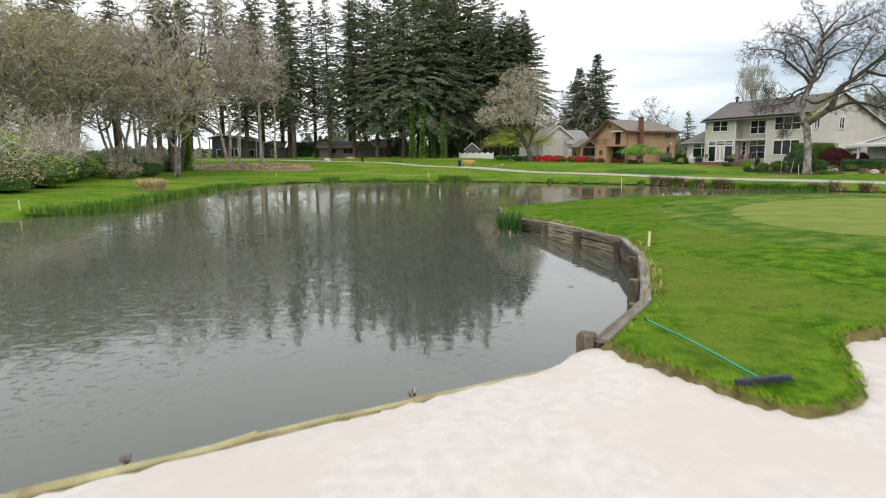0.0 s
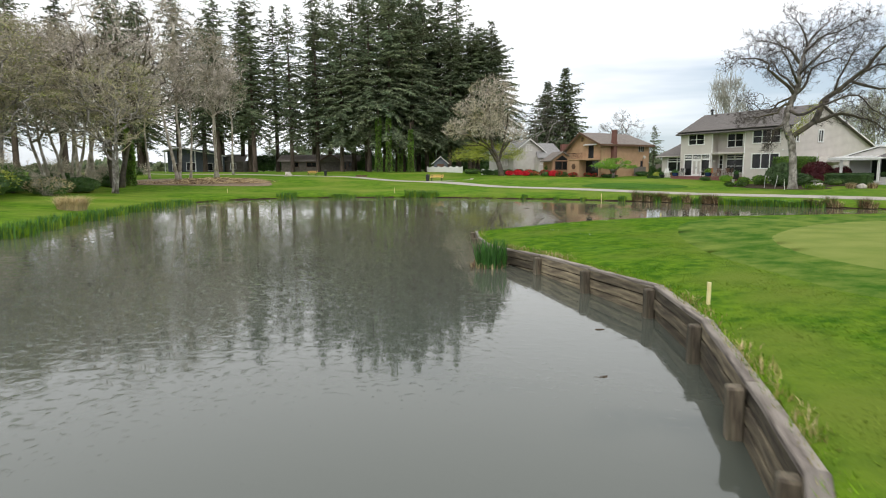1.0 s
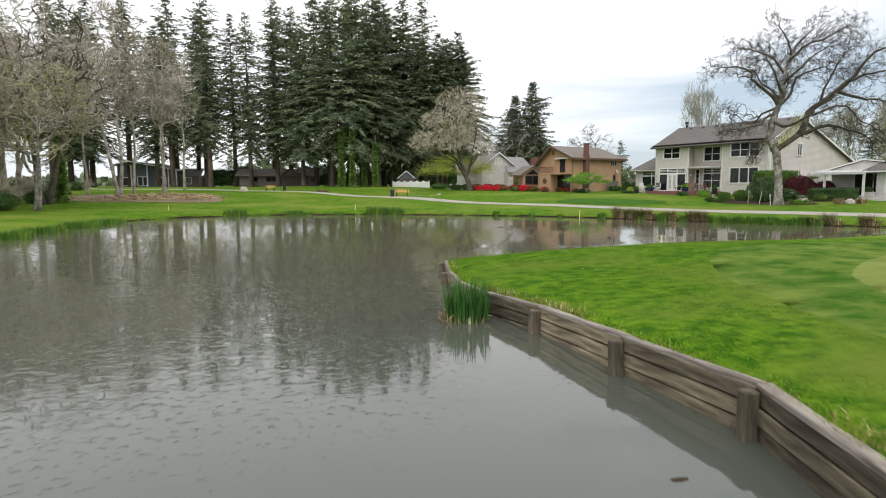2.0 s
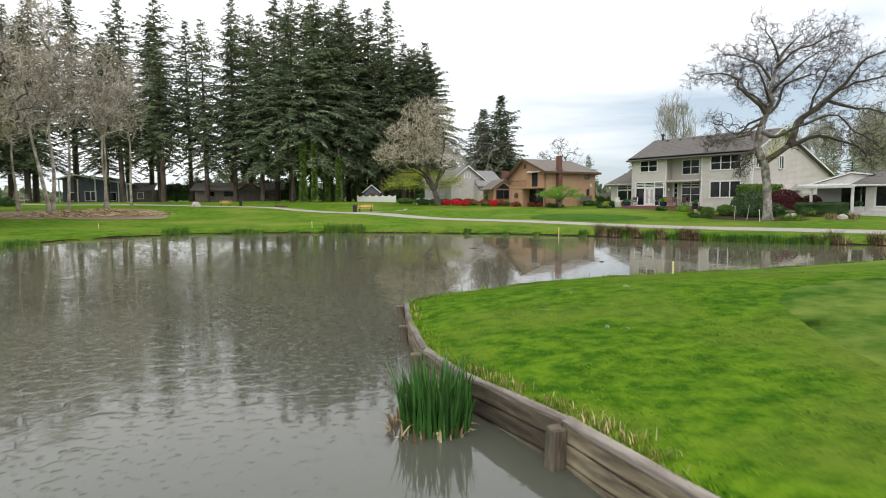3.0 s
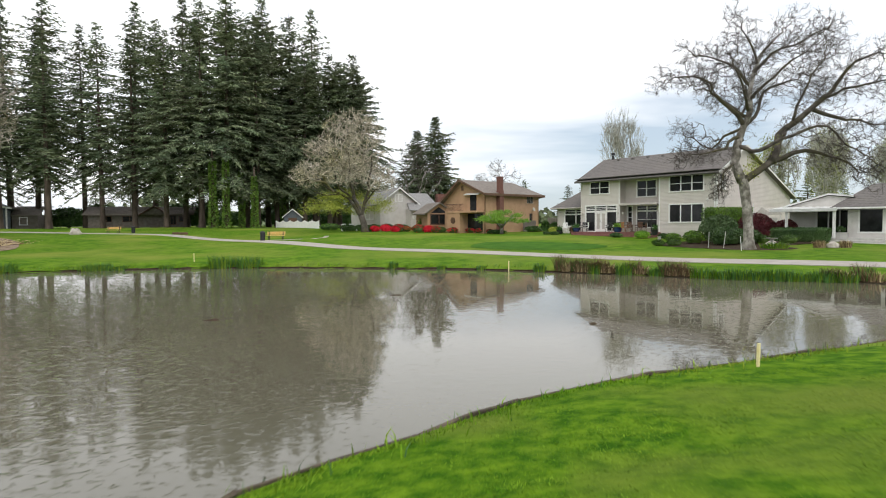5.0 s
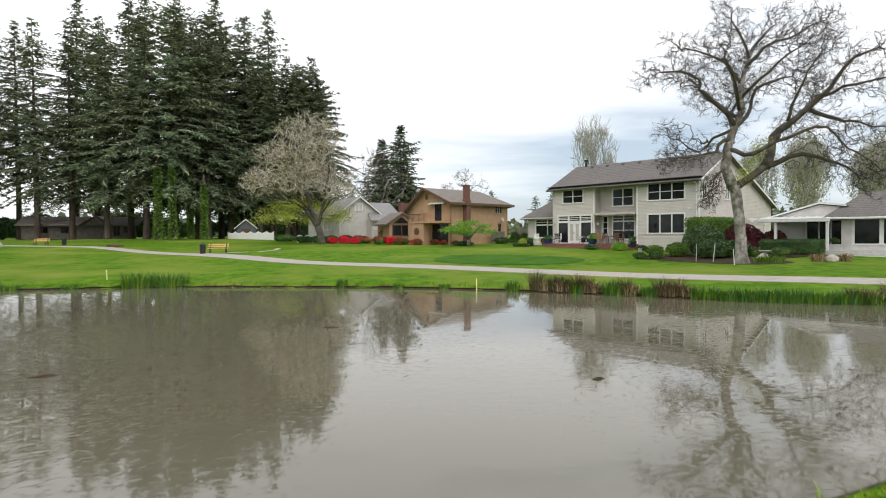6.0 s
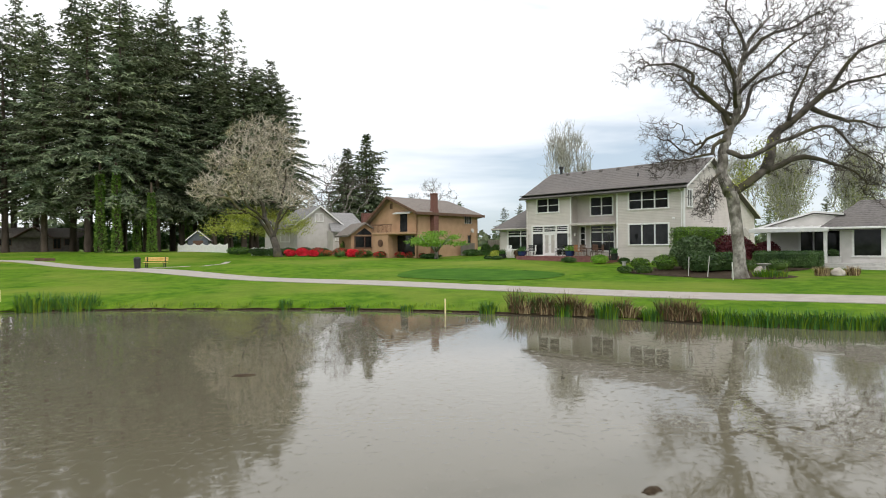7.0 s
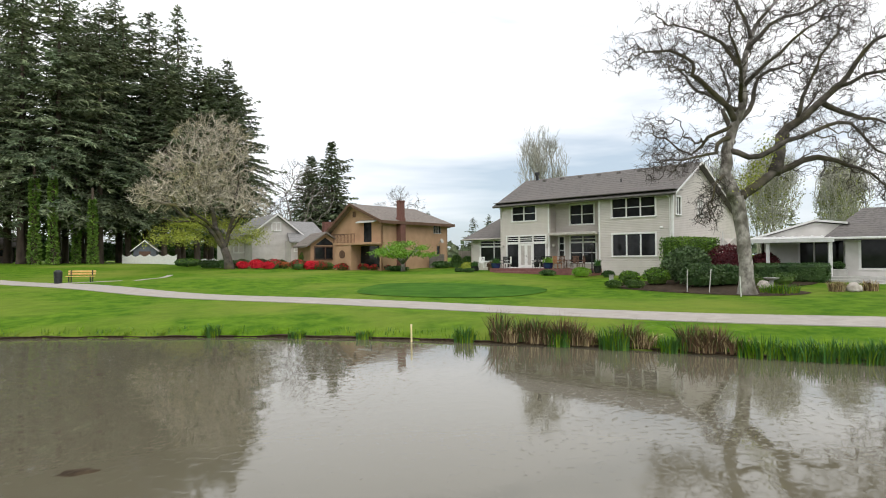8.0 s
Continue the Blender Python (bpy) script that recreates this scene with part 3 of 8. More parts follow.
def drape(name, outline, lift, mat, label, category, step=0.3, skirt=0.06, kind="structure"):
    """A thin patch laid over the ground inside an outline."""
    o = np.array(outline)
    (x0, y0), (x1, y1) = o.min(0) - step, o.max(0) + step
    px, py = np.meshgrid(np.arange(x0, x1 + step, step), np.arange(y0, y1 + step, step))
    d, qx, qy = signed(px, py, o)
    near = np.abs(d) < step * 0.75
    px, py = np.where(near, qx, px), np.where(near, qy, py)
    s_, _, _ = signed(px, py, POND)
    pz = land_height(px, py, np.maximum(s_, 0)) + lift - np.where(near, 0.02, 0)
    ok = (d < 0) | near
    ii = np.arange(px.size).reshape(px.shape)
    q = np.stack([ii[:-1, :-1].ravel(), ii[:-1, 1:].ravel(), ii[1:, 1:].ravel(), ii[1:, :-1].ravel()], 1)
    q = q[ok.ravel()[q].all(1)]
    used, inv = np.unique(q, return_inverse=True)
    me = bpy.data.meshes.new(name)
    me.from_pydata(np.stack([px.ravel(), py.ravel(), pz.ravel()], 1)[used].tolist(), [], inv.reshape(-1, 4).tolist())
    me.materials.append(mat)
    me.polygons.foreach_set("use_smooth", np.ones(len(me.polygons), bool))
    return tagged(new(name, me), label, category, kind=kind)


FRINGE_LINE = spline([(8.2, 22.8), (7.1, 18.8), (6.9, 15.8), (7.3, 12.5), (11, 9.2), (18, 9.5), (21.5, 17), (20, 25.5), (14.5, 26.4), (10.0, 25.3)], True, 0.6)
drape("green_fringe", FRINGE_LINE, 0.02, FRINGE, "mown fringe round the putting green", "fringe", 0.4)
drape("putting_green", spline([(9.6, 20.5), (8.6, 18.0), (8.5, 15.5), (9.2, 13.0), (12, 10.8), (17, 11), (20, 17), (18.5, 23.8), (14.4, 23.9), (11.6, 22.4)], True, 0.6), 0.035, GREEN, "closely mown pale putting green", "putting green", 0.4)
drape("tee_box", spline([(19.0, 71.5), (22.5, 66.5), (27, 66.5), (30, 70), (27, 75.5), (22.5, 78.0)], True, 1.0), 0.05, TEE, "dark green closely mown tee on the lawn", "tee", 0.6)


def ribbon(name, line, width, lift, thick, mat, label, category, kind="structure", cut=1.0):
    """A slab that follows a line over the ground."""
    p = spline(line, step=cut)
    t = np.gradient(p, axis=0)
    t /= np.linalg.norm(t, axis=1)[:, None]
    nrm = np.stack([-t[:, 1], t[:, 0]], 1)
    w = np.broadcast_to(np.asarray(width, float), (len(p),))[:, None] / 2
    rows = []
    for o in (-1, -0.33, 0.33, 1):
        q = p + nrm * w * o
        s_, _, _ = signed(q[:, 0], q[:, 1], POND)
        rows.append(np.c_[q, land_height(q[:, 0], q[:, 1], np.maximum(s_, 0)) + lift])
    sh = Shape()
    n = len(p)
    top = np.concatenate(rows)
    sh.v = [tuple(a) for a in top] + [(a[0], a[1], a[2] - thick) for a in np.concatenate([rows[0], rows[3]])]
    for r in range(3):
        sh.f += [(r * n + i, r * n + i + 1, r * n + n + i + 1, r * n + n + i) for i in range(n - 1)]
    sh.f += [(4 * n + i, 4 * n + i + 1, i + 1, i) for i in range(n - 1)] + [(3 * n + i, 3 * n + i + 1, 5 * n + i + 1, 5 * n + i) for i in range(n - 1)]
    sh.k = [0] * len(sh.f)
    return solid(name, sh, mat, label, category, kind=kind)


PATH_LINE = [(60, 30.5), (42, 41.2), (34.6, 47.3), (30.7, 50.9), (27.6, 54.0), (23.9, 58.9), (19.0, 65.0), (12.3, 72.8), (6.4, 80.4), (1.2, 87.6), (-4.5, 97.5), (-11.5, 107.5), (-22, 113.5), (-40, 117), (-62, 119)]
ribbon("cart_path", PATH_LINE, 2.3, 0.03, 0.12, PATHM, "pale concrete cart path winding across the grass", "path")


# ---------------------------------------------------------------- retaining wall
def wall_top(y):
    return 0.60 - 0.30 * float(smooth01((y - 14) / 15))


def timber(length, wide, high, seed, bend=0.01):
    """A worn beam along x from 0 to length, its top face at 0."""
    r = random.Random(seed)
    sh = Shape()
    cuts = max(2, int(length / 0.5))
    rows = []
    for i in range(cuts + 1):
        x = length * i / cuts
        a, b, c = (r.uniform(-bend, bend) for _ in range(3))
        e = min(0.012, wide / 5)
        rows.append([(x, -wide / 2 + a, -high), (x, wide / 2 + a, -high), (x, wide / 2 + a, -e + b), (x, wide / 2 - e + a, b), (x, -wide / 2 + e + a, c), (x, -wide / 2 + a, -e + c)])
    v = [p for row in rows for p in row]
    f = [tuple(range(5, -1, -1)), tuple(cuts * 6 + j for j in range(6))]
    f += [(i * 6 + j, i * 6 + (j + 1) % 6, i * 6 + 6 + (j + 1) % 6, i * 6 + 6 + j) for i in range(cuts) for j in range(6)]
    return sh.add(v, f)


def beam_pose(a, b):
    a, b = Vector(a), Vector(b)
    t = (b - a).normalized()
    side = Vector((0, 0, 1)).cross(t).normalized()
    return Matrix((((t.x, side.x, t.cross(side).x, a.x)), ((t.y, side.y, t.cross(side).y, a.y)), ((t.z, side.z, t.cross(side).z, a.z)), (0, 0, 0, 1)))


retaining_wall = thing("retaining_wall", "weathered grey timber retaining wall with posts along the pond", "retaining wall", kind="structure")
for i, (wx, wy) in enumerate(WALL_POSTS):
    r = random.Random(i + 40)
    if i + 1 < len(WALL_POSTS):
        bx, by = WALL_POSTS[i + 1]
        za, zb = wall_top(wy), wall_top(by)
        length = math.dist((wx, wy), (bx, by))
        for row in range(4):
            lean = r.uniform(-0.012, 0.012)
            hi = 0.205
            sh = timber(length + 0.02, 0.05, hi - 0.022 - r.uniform(0, 0.02), 100 + i * 7 + row, 0.008)
            part("plank", sh, PLANK, retaining_wall, at=beam_pose((wx, wy, za - row * hi - 0.03 + lean), (bx, by, zb - row * hi - 0.03 + lean)) @ pose(0, -0.075 + r.uniform(-0.014, 0.014), 0))
        part("cap", timber(length + 0.06, 0.17 if i < 4 else 0.12, 0.06, 300 + i, 0.012), CAPM, retaining_wall, "grey weathered cap board", at=beam_pose((wx, wy, za + 0.02), (bx, by, zb + 0.02)) @ pose(-0.03, -0.135 if i < 4 else -0.115, 0))
    t = np.array(WALL_POSTS[min(i + 1, len(WALL_POSTS) - 1)]) - np.array(WALL_POSTS[max(i - 1, 0)])
    t = t / np.linalg.norm(t)
    big = 0.10 if i == 0 else 0.085
    post_shape = Shape().box(-big, big, -big, big, -0.9, wall_top(wy) + (0.05 if i == 0 else -0.05), bevel=0.02)
    out = np.array([-t[1], t[0]]) * 0.035
    part("post", post_shape, POSTM, retaining_wall, at=pose(wx + out[0], wy + out[1], 0, r.uniform(-2, 2), r.uniform(-2, 2), math.degrees(math.atan2(t[1], t[0]))))

# timber edging along the bunker, pale with lichen
bunker_edging = thing("bunker_edging", "pale lichen-covered timber edging between the sand and the pond", "edging", kind="structure")
edge_line = spline([(1.62, 7.0), (-0.3, 5.98), (-1.7, 5.16), (-3.2, 4.2), (-7, 1.98), (-12, -0.84)], step=1.2)
for i in range(len(edge_line) - 1):
    a, b = edge_line[i], edge_line[i + 1]
    part("timber", timber(math.dist(a, b) + 0.03, 0.10, 0.4, 500 + i, 0.012), EDGE, bunker_edging, at=beam_pose((*a, 0.225 + 0.01 * math.sin(i * 2.1)), (*b, 0.225 + 0.01 * math.sin(i * 2.1 + 2.1))))

bank_edging = thing("bank_edging", "thin dark timber edging along the low grass bank", "edging", kind="structure")
for i in range(1, len(near_bank) - 1):
    a, b = near_bank[i - 1], near_bank[i]
    part("board", timber(math.dist(a, b) * 0.98, 0.06, 0.3, 700 + i, 0.015), DARKWOOD, bank_edging, at=beam_pose((*a, 0.15 + 0.03 * math.sin(i * 1.7)), (*b, 0.15 + 0.03 * math.sin(i * 1.7 + 1.7))))


# undercut soil along the far water's edge
lip_sh = Shape()
lip_line = spline(far_bank[::2], step=0.35)
lip_t = np.gradient(lip_line, axis=0)
lip_t /= np.linalg.norm(lip_t, axis=1)[:, None]
lip_rows = []
for i, (p, q) in enumerate(zip(lip_line, lip_t)):
    bulge = 0.05 + 0.05 * noise.noise(Vector((p[0] * 1.3, p[1] * 1.3, 0)))
    top = 0.075 + 0.06 * noise.noise(Vector((p[0] * 0.8, p[1] * 0.8, 4)))
    for o, z in ((bulge + 0.04, -0.15), (bulge, top * 0.5), (bulge + 0.03, top), (-0.12, top + 0.02)):
        lip_rows.append((p[0] - q[1] * o, p[1] + q[0] * o, z))
lip_sh.v = lip_rows
lip_sh.f = [(i * 4 + j, i * 4 + j + 1, i * 4 + j + 5, i * 4 + j + 4) for i in range(len(lip_line) - 1) for j in range(3)]
lip_sh.k = [0] * len(lip_sh.f)
solid("bank_soil", lip_sh, SOIL, "dark undercut soil along the pond bank", "bank", kind="structure")


# ---------------------------------------------------------------- houses
def wall_panel(x0, x1, z0, z1, holes, y0=0.0, thick=0.2):
    """A wall in the plane y = y0, one sheet of cells with square openings (x0, x1, z0, z1) cut through."""
    sh = Shape()
    cx = sorted({x0, x1, *[h[0] for h in holes], *[h[1] for h in holes]})
    cz = sorted({z0, z1, *[h[2] for h in holes], *[h[3] for h in holes]})
    cx, cz = [c for c in cx if x0 <= c <= x1], [c for c in cz if z0 <= c <= z1]
    nx, nz = len(cx), len(cz)
    sh.v = [(x, y, z) for y in (y0, y0 + thick) for x in cx for z in cz]
    at = lambda side, i, j: side * nx * nz + i * nz + j
    full = {(i, j) for i in range(nx - 1) for j in range(nz - 1) if not any(h[0] < (cx[i] + cx[i + 1]) / 2 < h[1] and h[2] < (cz[j] + cz[j + 1]) / 2 < h[3] for h in holes)}
    for i, j in sorted(full):
        sh.f.append((at(0, i, j), at(0, i + 1, j), at(0, i + 1, j + 1), at(0, i, j + 1)))
        sh.f.append((at(1, i, j), at(1, i, j + 1), at(1, i + 1, j + 1), at(1, i + 1, j)))
        for di, dj, p, q in ((-1, 0, (i, j), (i, j + 1)), (1, 0, (i + 1, j + 1), (i + 1, j)), (0, -1, (i + 1, j), (i, j)), (0, 1, (i, j + 1), (i + 1, j + 1))):
            if (i + di, j + dj) not in full:
                sh.f.append((at(0, *p), at(0, *q), at(1, *q), at(1, *p)))
    sh.k = [0] * len(sh.f)
    return sh


def window(parent, x0, x1, z0, z1, y=0.0, panes=2, bars=1, trim=WHITE, wide=0.13, turn=None, sill=True, glass=GLASS):
    """A window in an opening: casing, glass panes between mullions, bars across, a sill."""
    base = turn if turn is not None else Matrix.Identity(4)
    w = part("window", Shape().box(x0 - wide, x1 + wide, y - 0.035, y + 0.04, z1, z1 + wide, bevel=0.012).box(x0 - wide, x0, y - 0.03, y + 0.04, z0, z1).box(x1, x1 + wide, y - 0.03, y + 0.04, z0, z1).box(x0 - wide, x1 + wide, y - 0.03, y + 0.04, z0 - wide, z0), trim, parent, at=base)
    if sill:
        part("sill", Shape().box(x0 - wide - 0.03, x1 + wide + 0.03, y - 0.075, y + 0.02, z0 - wide * 0.5 - 0.03, z0 - wide * 0.5 + 0.012, bevel=0.01), trim, w)
    step = (x1 - x0) / panes
    for i in range(1, panes):
        part("mullion", Shape().box(x0 + i * step - 0.05, x0 + i * step + 0.05, y - 0.015, y + 0.07, z0, z1), trim, w)
    for i in range(panes):
        a, b = x0 + i * step, x0 + (i + 1) * step
        for j in range(bars):
            zz = z0 + (z1 - z0) * (j + 1) / (bars + 1)
            part("glazing_bar", Shape().box(a + 0.05, b - 0.05, y + 0.0, y + 0.05, zz - 0.03, zz + 0.03), trim, w)
        part("pane", Shape().box(a + 0.005, b - 0.005, y + 0.055, y + 0.065, z0 + 0.002, z1 - 0.002), glass, w)
    return w


def roof_sheet(parent, name, a, b, c, d, t, mat, label=""):
    """A roof slope over the corners a b (eave) c d (ridge), with shingle courses as low steps."""
    sh = Shape()
    a, b, c, d = (Vector(p) for p in (a, b, c, d))
    n = max(3, int((d - a).length / 0.42))
    up = Vector((0, 0, 0.013))
    left, right = [], []
    for i in range(n):
        left += [a.lerp(d, i / n) + up, a.lerp(d, (i + 1) / n)]
        right += [b.lerp(c, i / n) + up, b.lerp(c, (i + 1) / n)]
    m = len(left)
    down = Vector((0, 0, -t))
    sh.v = [tuple(p) for p in left] + [tuple(p) for p in right] + [tuple(p + down) for p in (a, b, c, d)]
    sh.f = [(i, m + i, m + i + 1, i + 1) for i in range(m - 1)]
    e = 2 * m
    sh.f += [(e + 3, e + 2, e + 1, e), (e, e + 1, m, 0), (e + 2, e + 3, m - 1, 2 * m - 1), (e + 3, e, *range(m)), (e + 1, e + 2, *range(2 * m - 1, m - 1, -1))]
    sh.k = [0] * len(sh.f)
    return part(name, sh, mat, parent, label)


def house_pose(x, y, z, degrees):
    return pose(x, y, z, 0, 0, degrees)


# the two-storey taupe house: x along its garden front, y inwards, z from the lawn
H_Z = 1.55
house = thing("house", "two-storey taupe lap-sided house with grey shingle roof and white trim", "house", house_pose(36.55, 86.55, H_Z, -67))
HL, RX0, RX1 = 15.7, 5.15, 9.75
EZ = 6.05
low_l = [(0.75, 4.75, 0.35, 3.02)]
part("wall", wall_panel(0, RX0, -0.4, EZ, [*low_l, (1.35, 3.75, 4.4, 5.62)]), SIDING, house, "taupe lap siding")
part("wall", wall_panel(RX1, HL, -0.4, EZ, [(10.95, 14.35, 1.28, 2.9), (10.95, 14.35, 4.25, 5.65)]), SIDING, house)
# set-back wall wears the siding tone with its shade mixed in
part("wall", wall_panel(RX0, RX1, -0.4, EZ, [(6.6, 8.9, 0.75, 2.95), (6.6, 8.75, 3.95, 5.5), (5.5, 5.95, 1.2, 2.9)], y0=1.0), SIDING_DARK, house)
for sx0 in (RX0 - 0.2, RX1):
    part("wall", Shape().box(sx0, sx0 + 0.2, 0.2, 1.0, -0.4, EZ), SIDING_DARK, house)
for tx in (-0.015, RX0 - 0.13, RX1 - 0.015, HL - 0.13):
    part("corner_trim", Shape().box(tx, tx + 0.145, -0.025, 0.0, -0.3, EZ, bevel=0.01), WHITE, house, "white corner board")
# gable end with the long rear slope
RIDGE_Y, RIDGE_Z, BACK_Y, BACK_Z = 4.7, 8.55, 15.6, 3.9
g_out = [(0.2, -0.4), (15.2, -0.4), (15.2, BACK_Z), (RIDGE_Y, RIDGE_Z - 0.12), (0.2, EZ)]
for gx0 in (0.0, HL - 0.2):
    g_sh = Shape()
    n_ = len(g_out)
    for xx in (gx0, gx0 + 0.2):
        g_sh.v += [(xx, gy_, gz_) for gy_, gz_ in g_out]
    g_sh.f = [tuple(range(n_ - 1, -1, -1)), tuple(range(n_, 2 * n_))] + [(i, (i + 1) % n_, n_ + (i + 1) % n_, n_ + i) for i in range(n_)]
    g_sh.k = [0] * len(g_sh.f)
    part("wall", g_sh, SIDING, house, "taupe gable wall")
part("wall", Shape().box(0.2, HL - 0.2, 15.0, 15.2, -0.4, BACK_Z), SIDING, house)
part("corner_trim", Shape().box(HL, HL + 0.025, -0.02, 0.13, -0.3, EZ - 0.1, bevel=0.01), WHITE, house, "white corner board")
# near-black sheets carry the rooms' dimness behind the panes
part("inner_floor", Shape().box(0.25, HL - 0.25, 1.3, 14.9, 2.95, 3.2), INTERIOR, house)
part("inner_wall", Shape().box(0.3, HL - 0.3, 4.2, 4.4, -0.2, 5.5), INTERIOR, house, "near-black wall standing in for dim rooms")
roof_sheet(house, "roof", (-0.45, -0.55, EZ - 0.28), (HL + 0.45, -0.55, EZ - 0.28), (HL + 0.45, RIDGE_Y, RIDGE_Z), (-0.45, RIDGE_Y, RIDGE_Z), 0.16, ROOF, "grey asphalt shingle roof")
roof_sheet(house, "roof", (HL + 0.45, BACK_Y, BACK_Z - 0.1), (-0.45, BACK_Y, BACK_Z - 0.1), (-0.45, RIDGE_Y, RIDGE_Z), (HL + 0.45, RIDGE_Y, RIDGE_Z), 0.16, ROOF)
part("gutter", Shape().box(-0.45, HL + 0.45, -0.64, -0.55, EZ - 0.38, EZ - 0.25, bevel=0.03), GUTTER, house, "dark grey gutter along the eave")
part("soffit", Shape().box(-0.40, HL + 0.4, -0.54, 1.0, EZ - 0.02, EZ + 0.02), GUTTER, house)
for ga, gb in (((-0.55, EZ - 0.28), (RIDGE_Y, RIDGE_Z)), ((RIDGE_Y, RIDGE_Z), (BACK_Y, BACK_Z - 0.1))):
    b_sh = Shape()
    p = [(HL + 0.45, ga[0], ga[1] + 0.03), (HL + 0.48, ga[0], ga[1] + 0.03), (HL + 0.48, gb[0], gb[1] + 0.03), (HL + 0.45, gb[0], gb[1] + 0.03)]
    part("barge_board", b_sh.slab(*p, 0.17), WHITE, house, "white barge board")
window(house, 1.35, 3.75, 4.4, 5.62, panes=2, bars=1)
window(house, 10.95, 14.35, 4.25, 5.65, panes=3, bars=1)
window(house, 10.95, 14.35, 1.28, 2.9, panes=3, bars=0)
window(house, 6.6, 8.75, 3.95, 5.5, y=1.0, panes=2, bars=1)
window(house, 6.6, 8.9, 0.75, 2.35, y=1.0, panes=2, bars=1)
window(house, 6.6, 8.9, 2.47, 2.95, y=1.0, panes=2, bars=1, sill=False)
window(house, 5.5, 5.95, 1.2, 2.9, y=1.0, panes=1, bars=2)
# garden doors with side lights and transoms
window(house, 0.75, 1.95, 0.35, 2.35, panes=1, bars=0)
window(house, 3.55, 4.75, 0.95, 2.35, panes=1, bars=0)
window(house, 3.55, 4.75, 0.37, 0.85, panes=2, bars=0, sill=False)
for tx0, tx1 in ((0.75, 1.95), (2.1, 3.4), (3.55, 4.75)):
    window(house, tx0, tx1, 2.55, 3.02, panes=1, bars=2, sill=False)
for leaf_x in (2.07, 2.76):
    door = part("door", Shape().box(leaf_x, leaf_x + 0.14, -0.01, 0.05, 0.3, 2.4).box(leaf_x + 0.53, leaf_x + 0.67, -0.01, 0.05, 0.3, 2.4).box(leaf_x + 0.14, leaf_x + 0.53, -0.01, 0.05, 0.3, 0.55).box(leaf_x + 0.14, leaf_x + 0.53, -0.01, 0.05, 2.22, 2.4), WHITE, house, "white glazed garden door")
    part("pane", Shape().box(leaf_x + 0.14, leaf_x + 0.53, 0.015, 0.025, 0.55, 2.22), CURTAIN, door, "pane with a pale curtain behind")
    part("door_handle", Shape().tube([(leaf_x + (0.61 if leaf_x < 2.5 else 0.06), -0.05, 1.25), (leaf_x + (0.61 if leaf_x < 2.5 else 0.06), -0.05, 1.42)], [0.012, 0.012], 6), BLACK, door)
# pergola roof over the recess
part("canopy", Shape().box(RX0 + 0.1, RX1 - 0.1, -0.35, 1.0, 3.02, 3.22, bevel=0.03), CURTAIN, house, "pale canopy over the recessed terrace")
for i in range(15):
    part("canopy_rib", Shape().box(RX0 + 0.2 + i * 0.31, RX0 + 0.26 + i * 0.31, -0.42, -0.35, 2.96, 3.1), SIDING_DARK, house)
for lx in (0.35, 5.0, 5.6):
    lamp = part("wall_lamp", Shape().box(lx - 0.07, lx + 0.07, -0.16, -0.03, 2.05, 2.32, bevel=0.03), CURTAIN, house, "small wall lantern")
part("flood_light", Shape().box(14.75, 14.95, -0.12, 0.0, 3.25, 3.42, bevel=0.04), PVC, house)
part("downpipe", Shape().tube([(0.12, -0.5, EZ - 0.35), (0.08, -0.06, EZ - 0.6), (0.08, -0.06, 0.0)], [0.04] * 3, 6), SIDING_DARK, house)
part("downpipe", Shape().tube([(HL - 0.3, -0.5, EZ - 0.35), (HL - 0.2, -0.06, EZ - 0.6), (HL - 0.2, -0.06, 0.0)], [0.04] * 3, 6), WHITE, house)
for i in range(8):
    part("roof_vent", Shape().box(1.9 + i * 1.85, 2.2 + i * 1.85, RIDGE_Y - 0.75, RIDGE_Y - 0.42, RIDGE_Z - 0.45, RIDGE_Z - 0.16, bevel=0.03), ROOF, house)
part("flue", Shape().tube([(0.9, RIDGE_Y - 0.1, RIDGE_Z - 0.3), (0.9, RIDGE_Y - 0.1, RIDGE_Z + 0.35)], [0.14, 0.14], 10).tube([(0.9, RIDGE_Y - 0.1, RIDGE_Z + 0.4), (0.9, RIDGE_Y - 0.1, RIDGE_Z + 0.66)], [0.24, 0.22], 10), BLACK, house, "dark metal flue cap")
part("roof_pipe", Shape().tube([(10.6, 2.2, 6.9), (10.6, 2.2, 7.5)], [0.05, 0.05], 8), BLACK, house)
gable_turn = pose(HL, 0, 0, 0, 0, 90)
for gwx in (0.5, 4.8):
    window(house, gwx, gwx + 0.75, 4.3, 5.55, y=-0.068, panes=2, bars=0, turn=gable_turn)
# single-storey wing
part("wing_wall", wall_panel(-4.75, 0, -0.4, 3.0, [(-3.55, -0.35, 0.9, 2.75)], y0=1.5), SIDING, house, "taupe wing wall")
part("wing_wall", Shape().box(-4.75, -4.55, 1.7, 10, -0.4, 3.0), SIDING, house)
window(house, -3.55, -0.35, 0.9, 2.15, y=1.5, panes=2, bars=0)
window(house, -3.55, -0.35, 2.3, 2.75, y=1.5, panes=2, bars=1, sill=False)
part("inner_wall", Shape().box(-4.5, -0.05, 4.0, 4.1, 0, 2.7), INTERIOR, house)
roof_sheet(house, "roof", (-5.3, 0.9, 3.0), (0.0, 0.9, 3.0), (0.0, 5.6, 5.9), (-2.4, 5.6, 5.9), 0.16, ROOF)
roof_sheet(house, "roof", (-5.3, 10.3, 3.0), (-5.3, 0.9, 3.0), (-2.4, 5.6, 5.9), (-2.4, 5.7, 5.9), 0.16, ROOF)
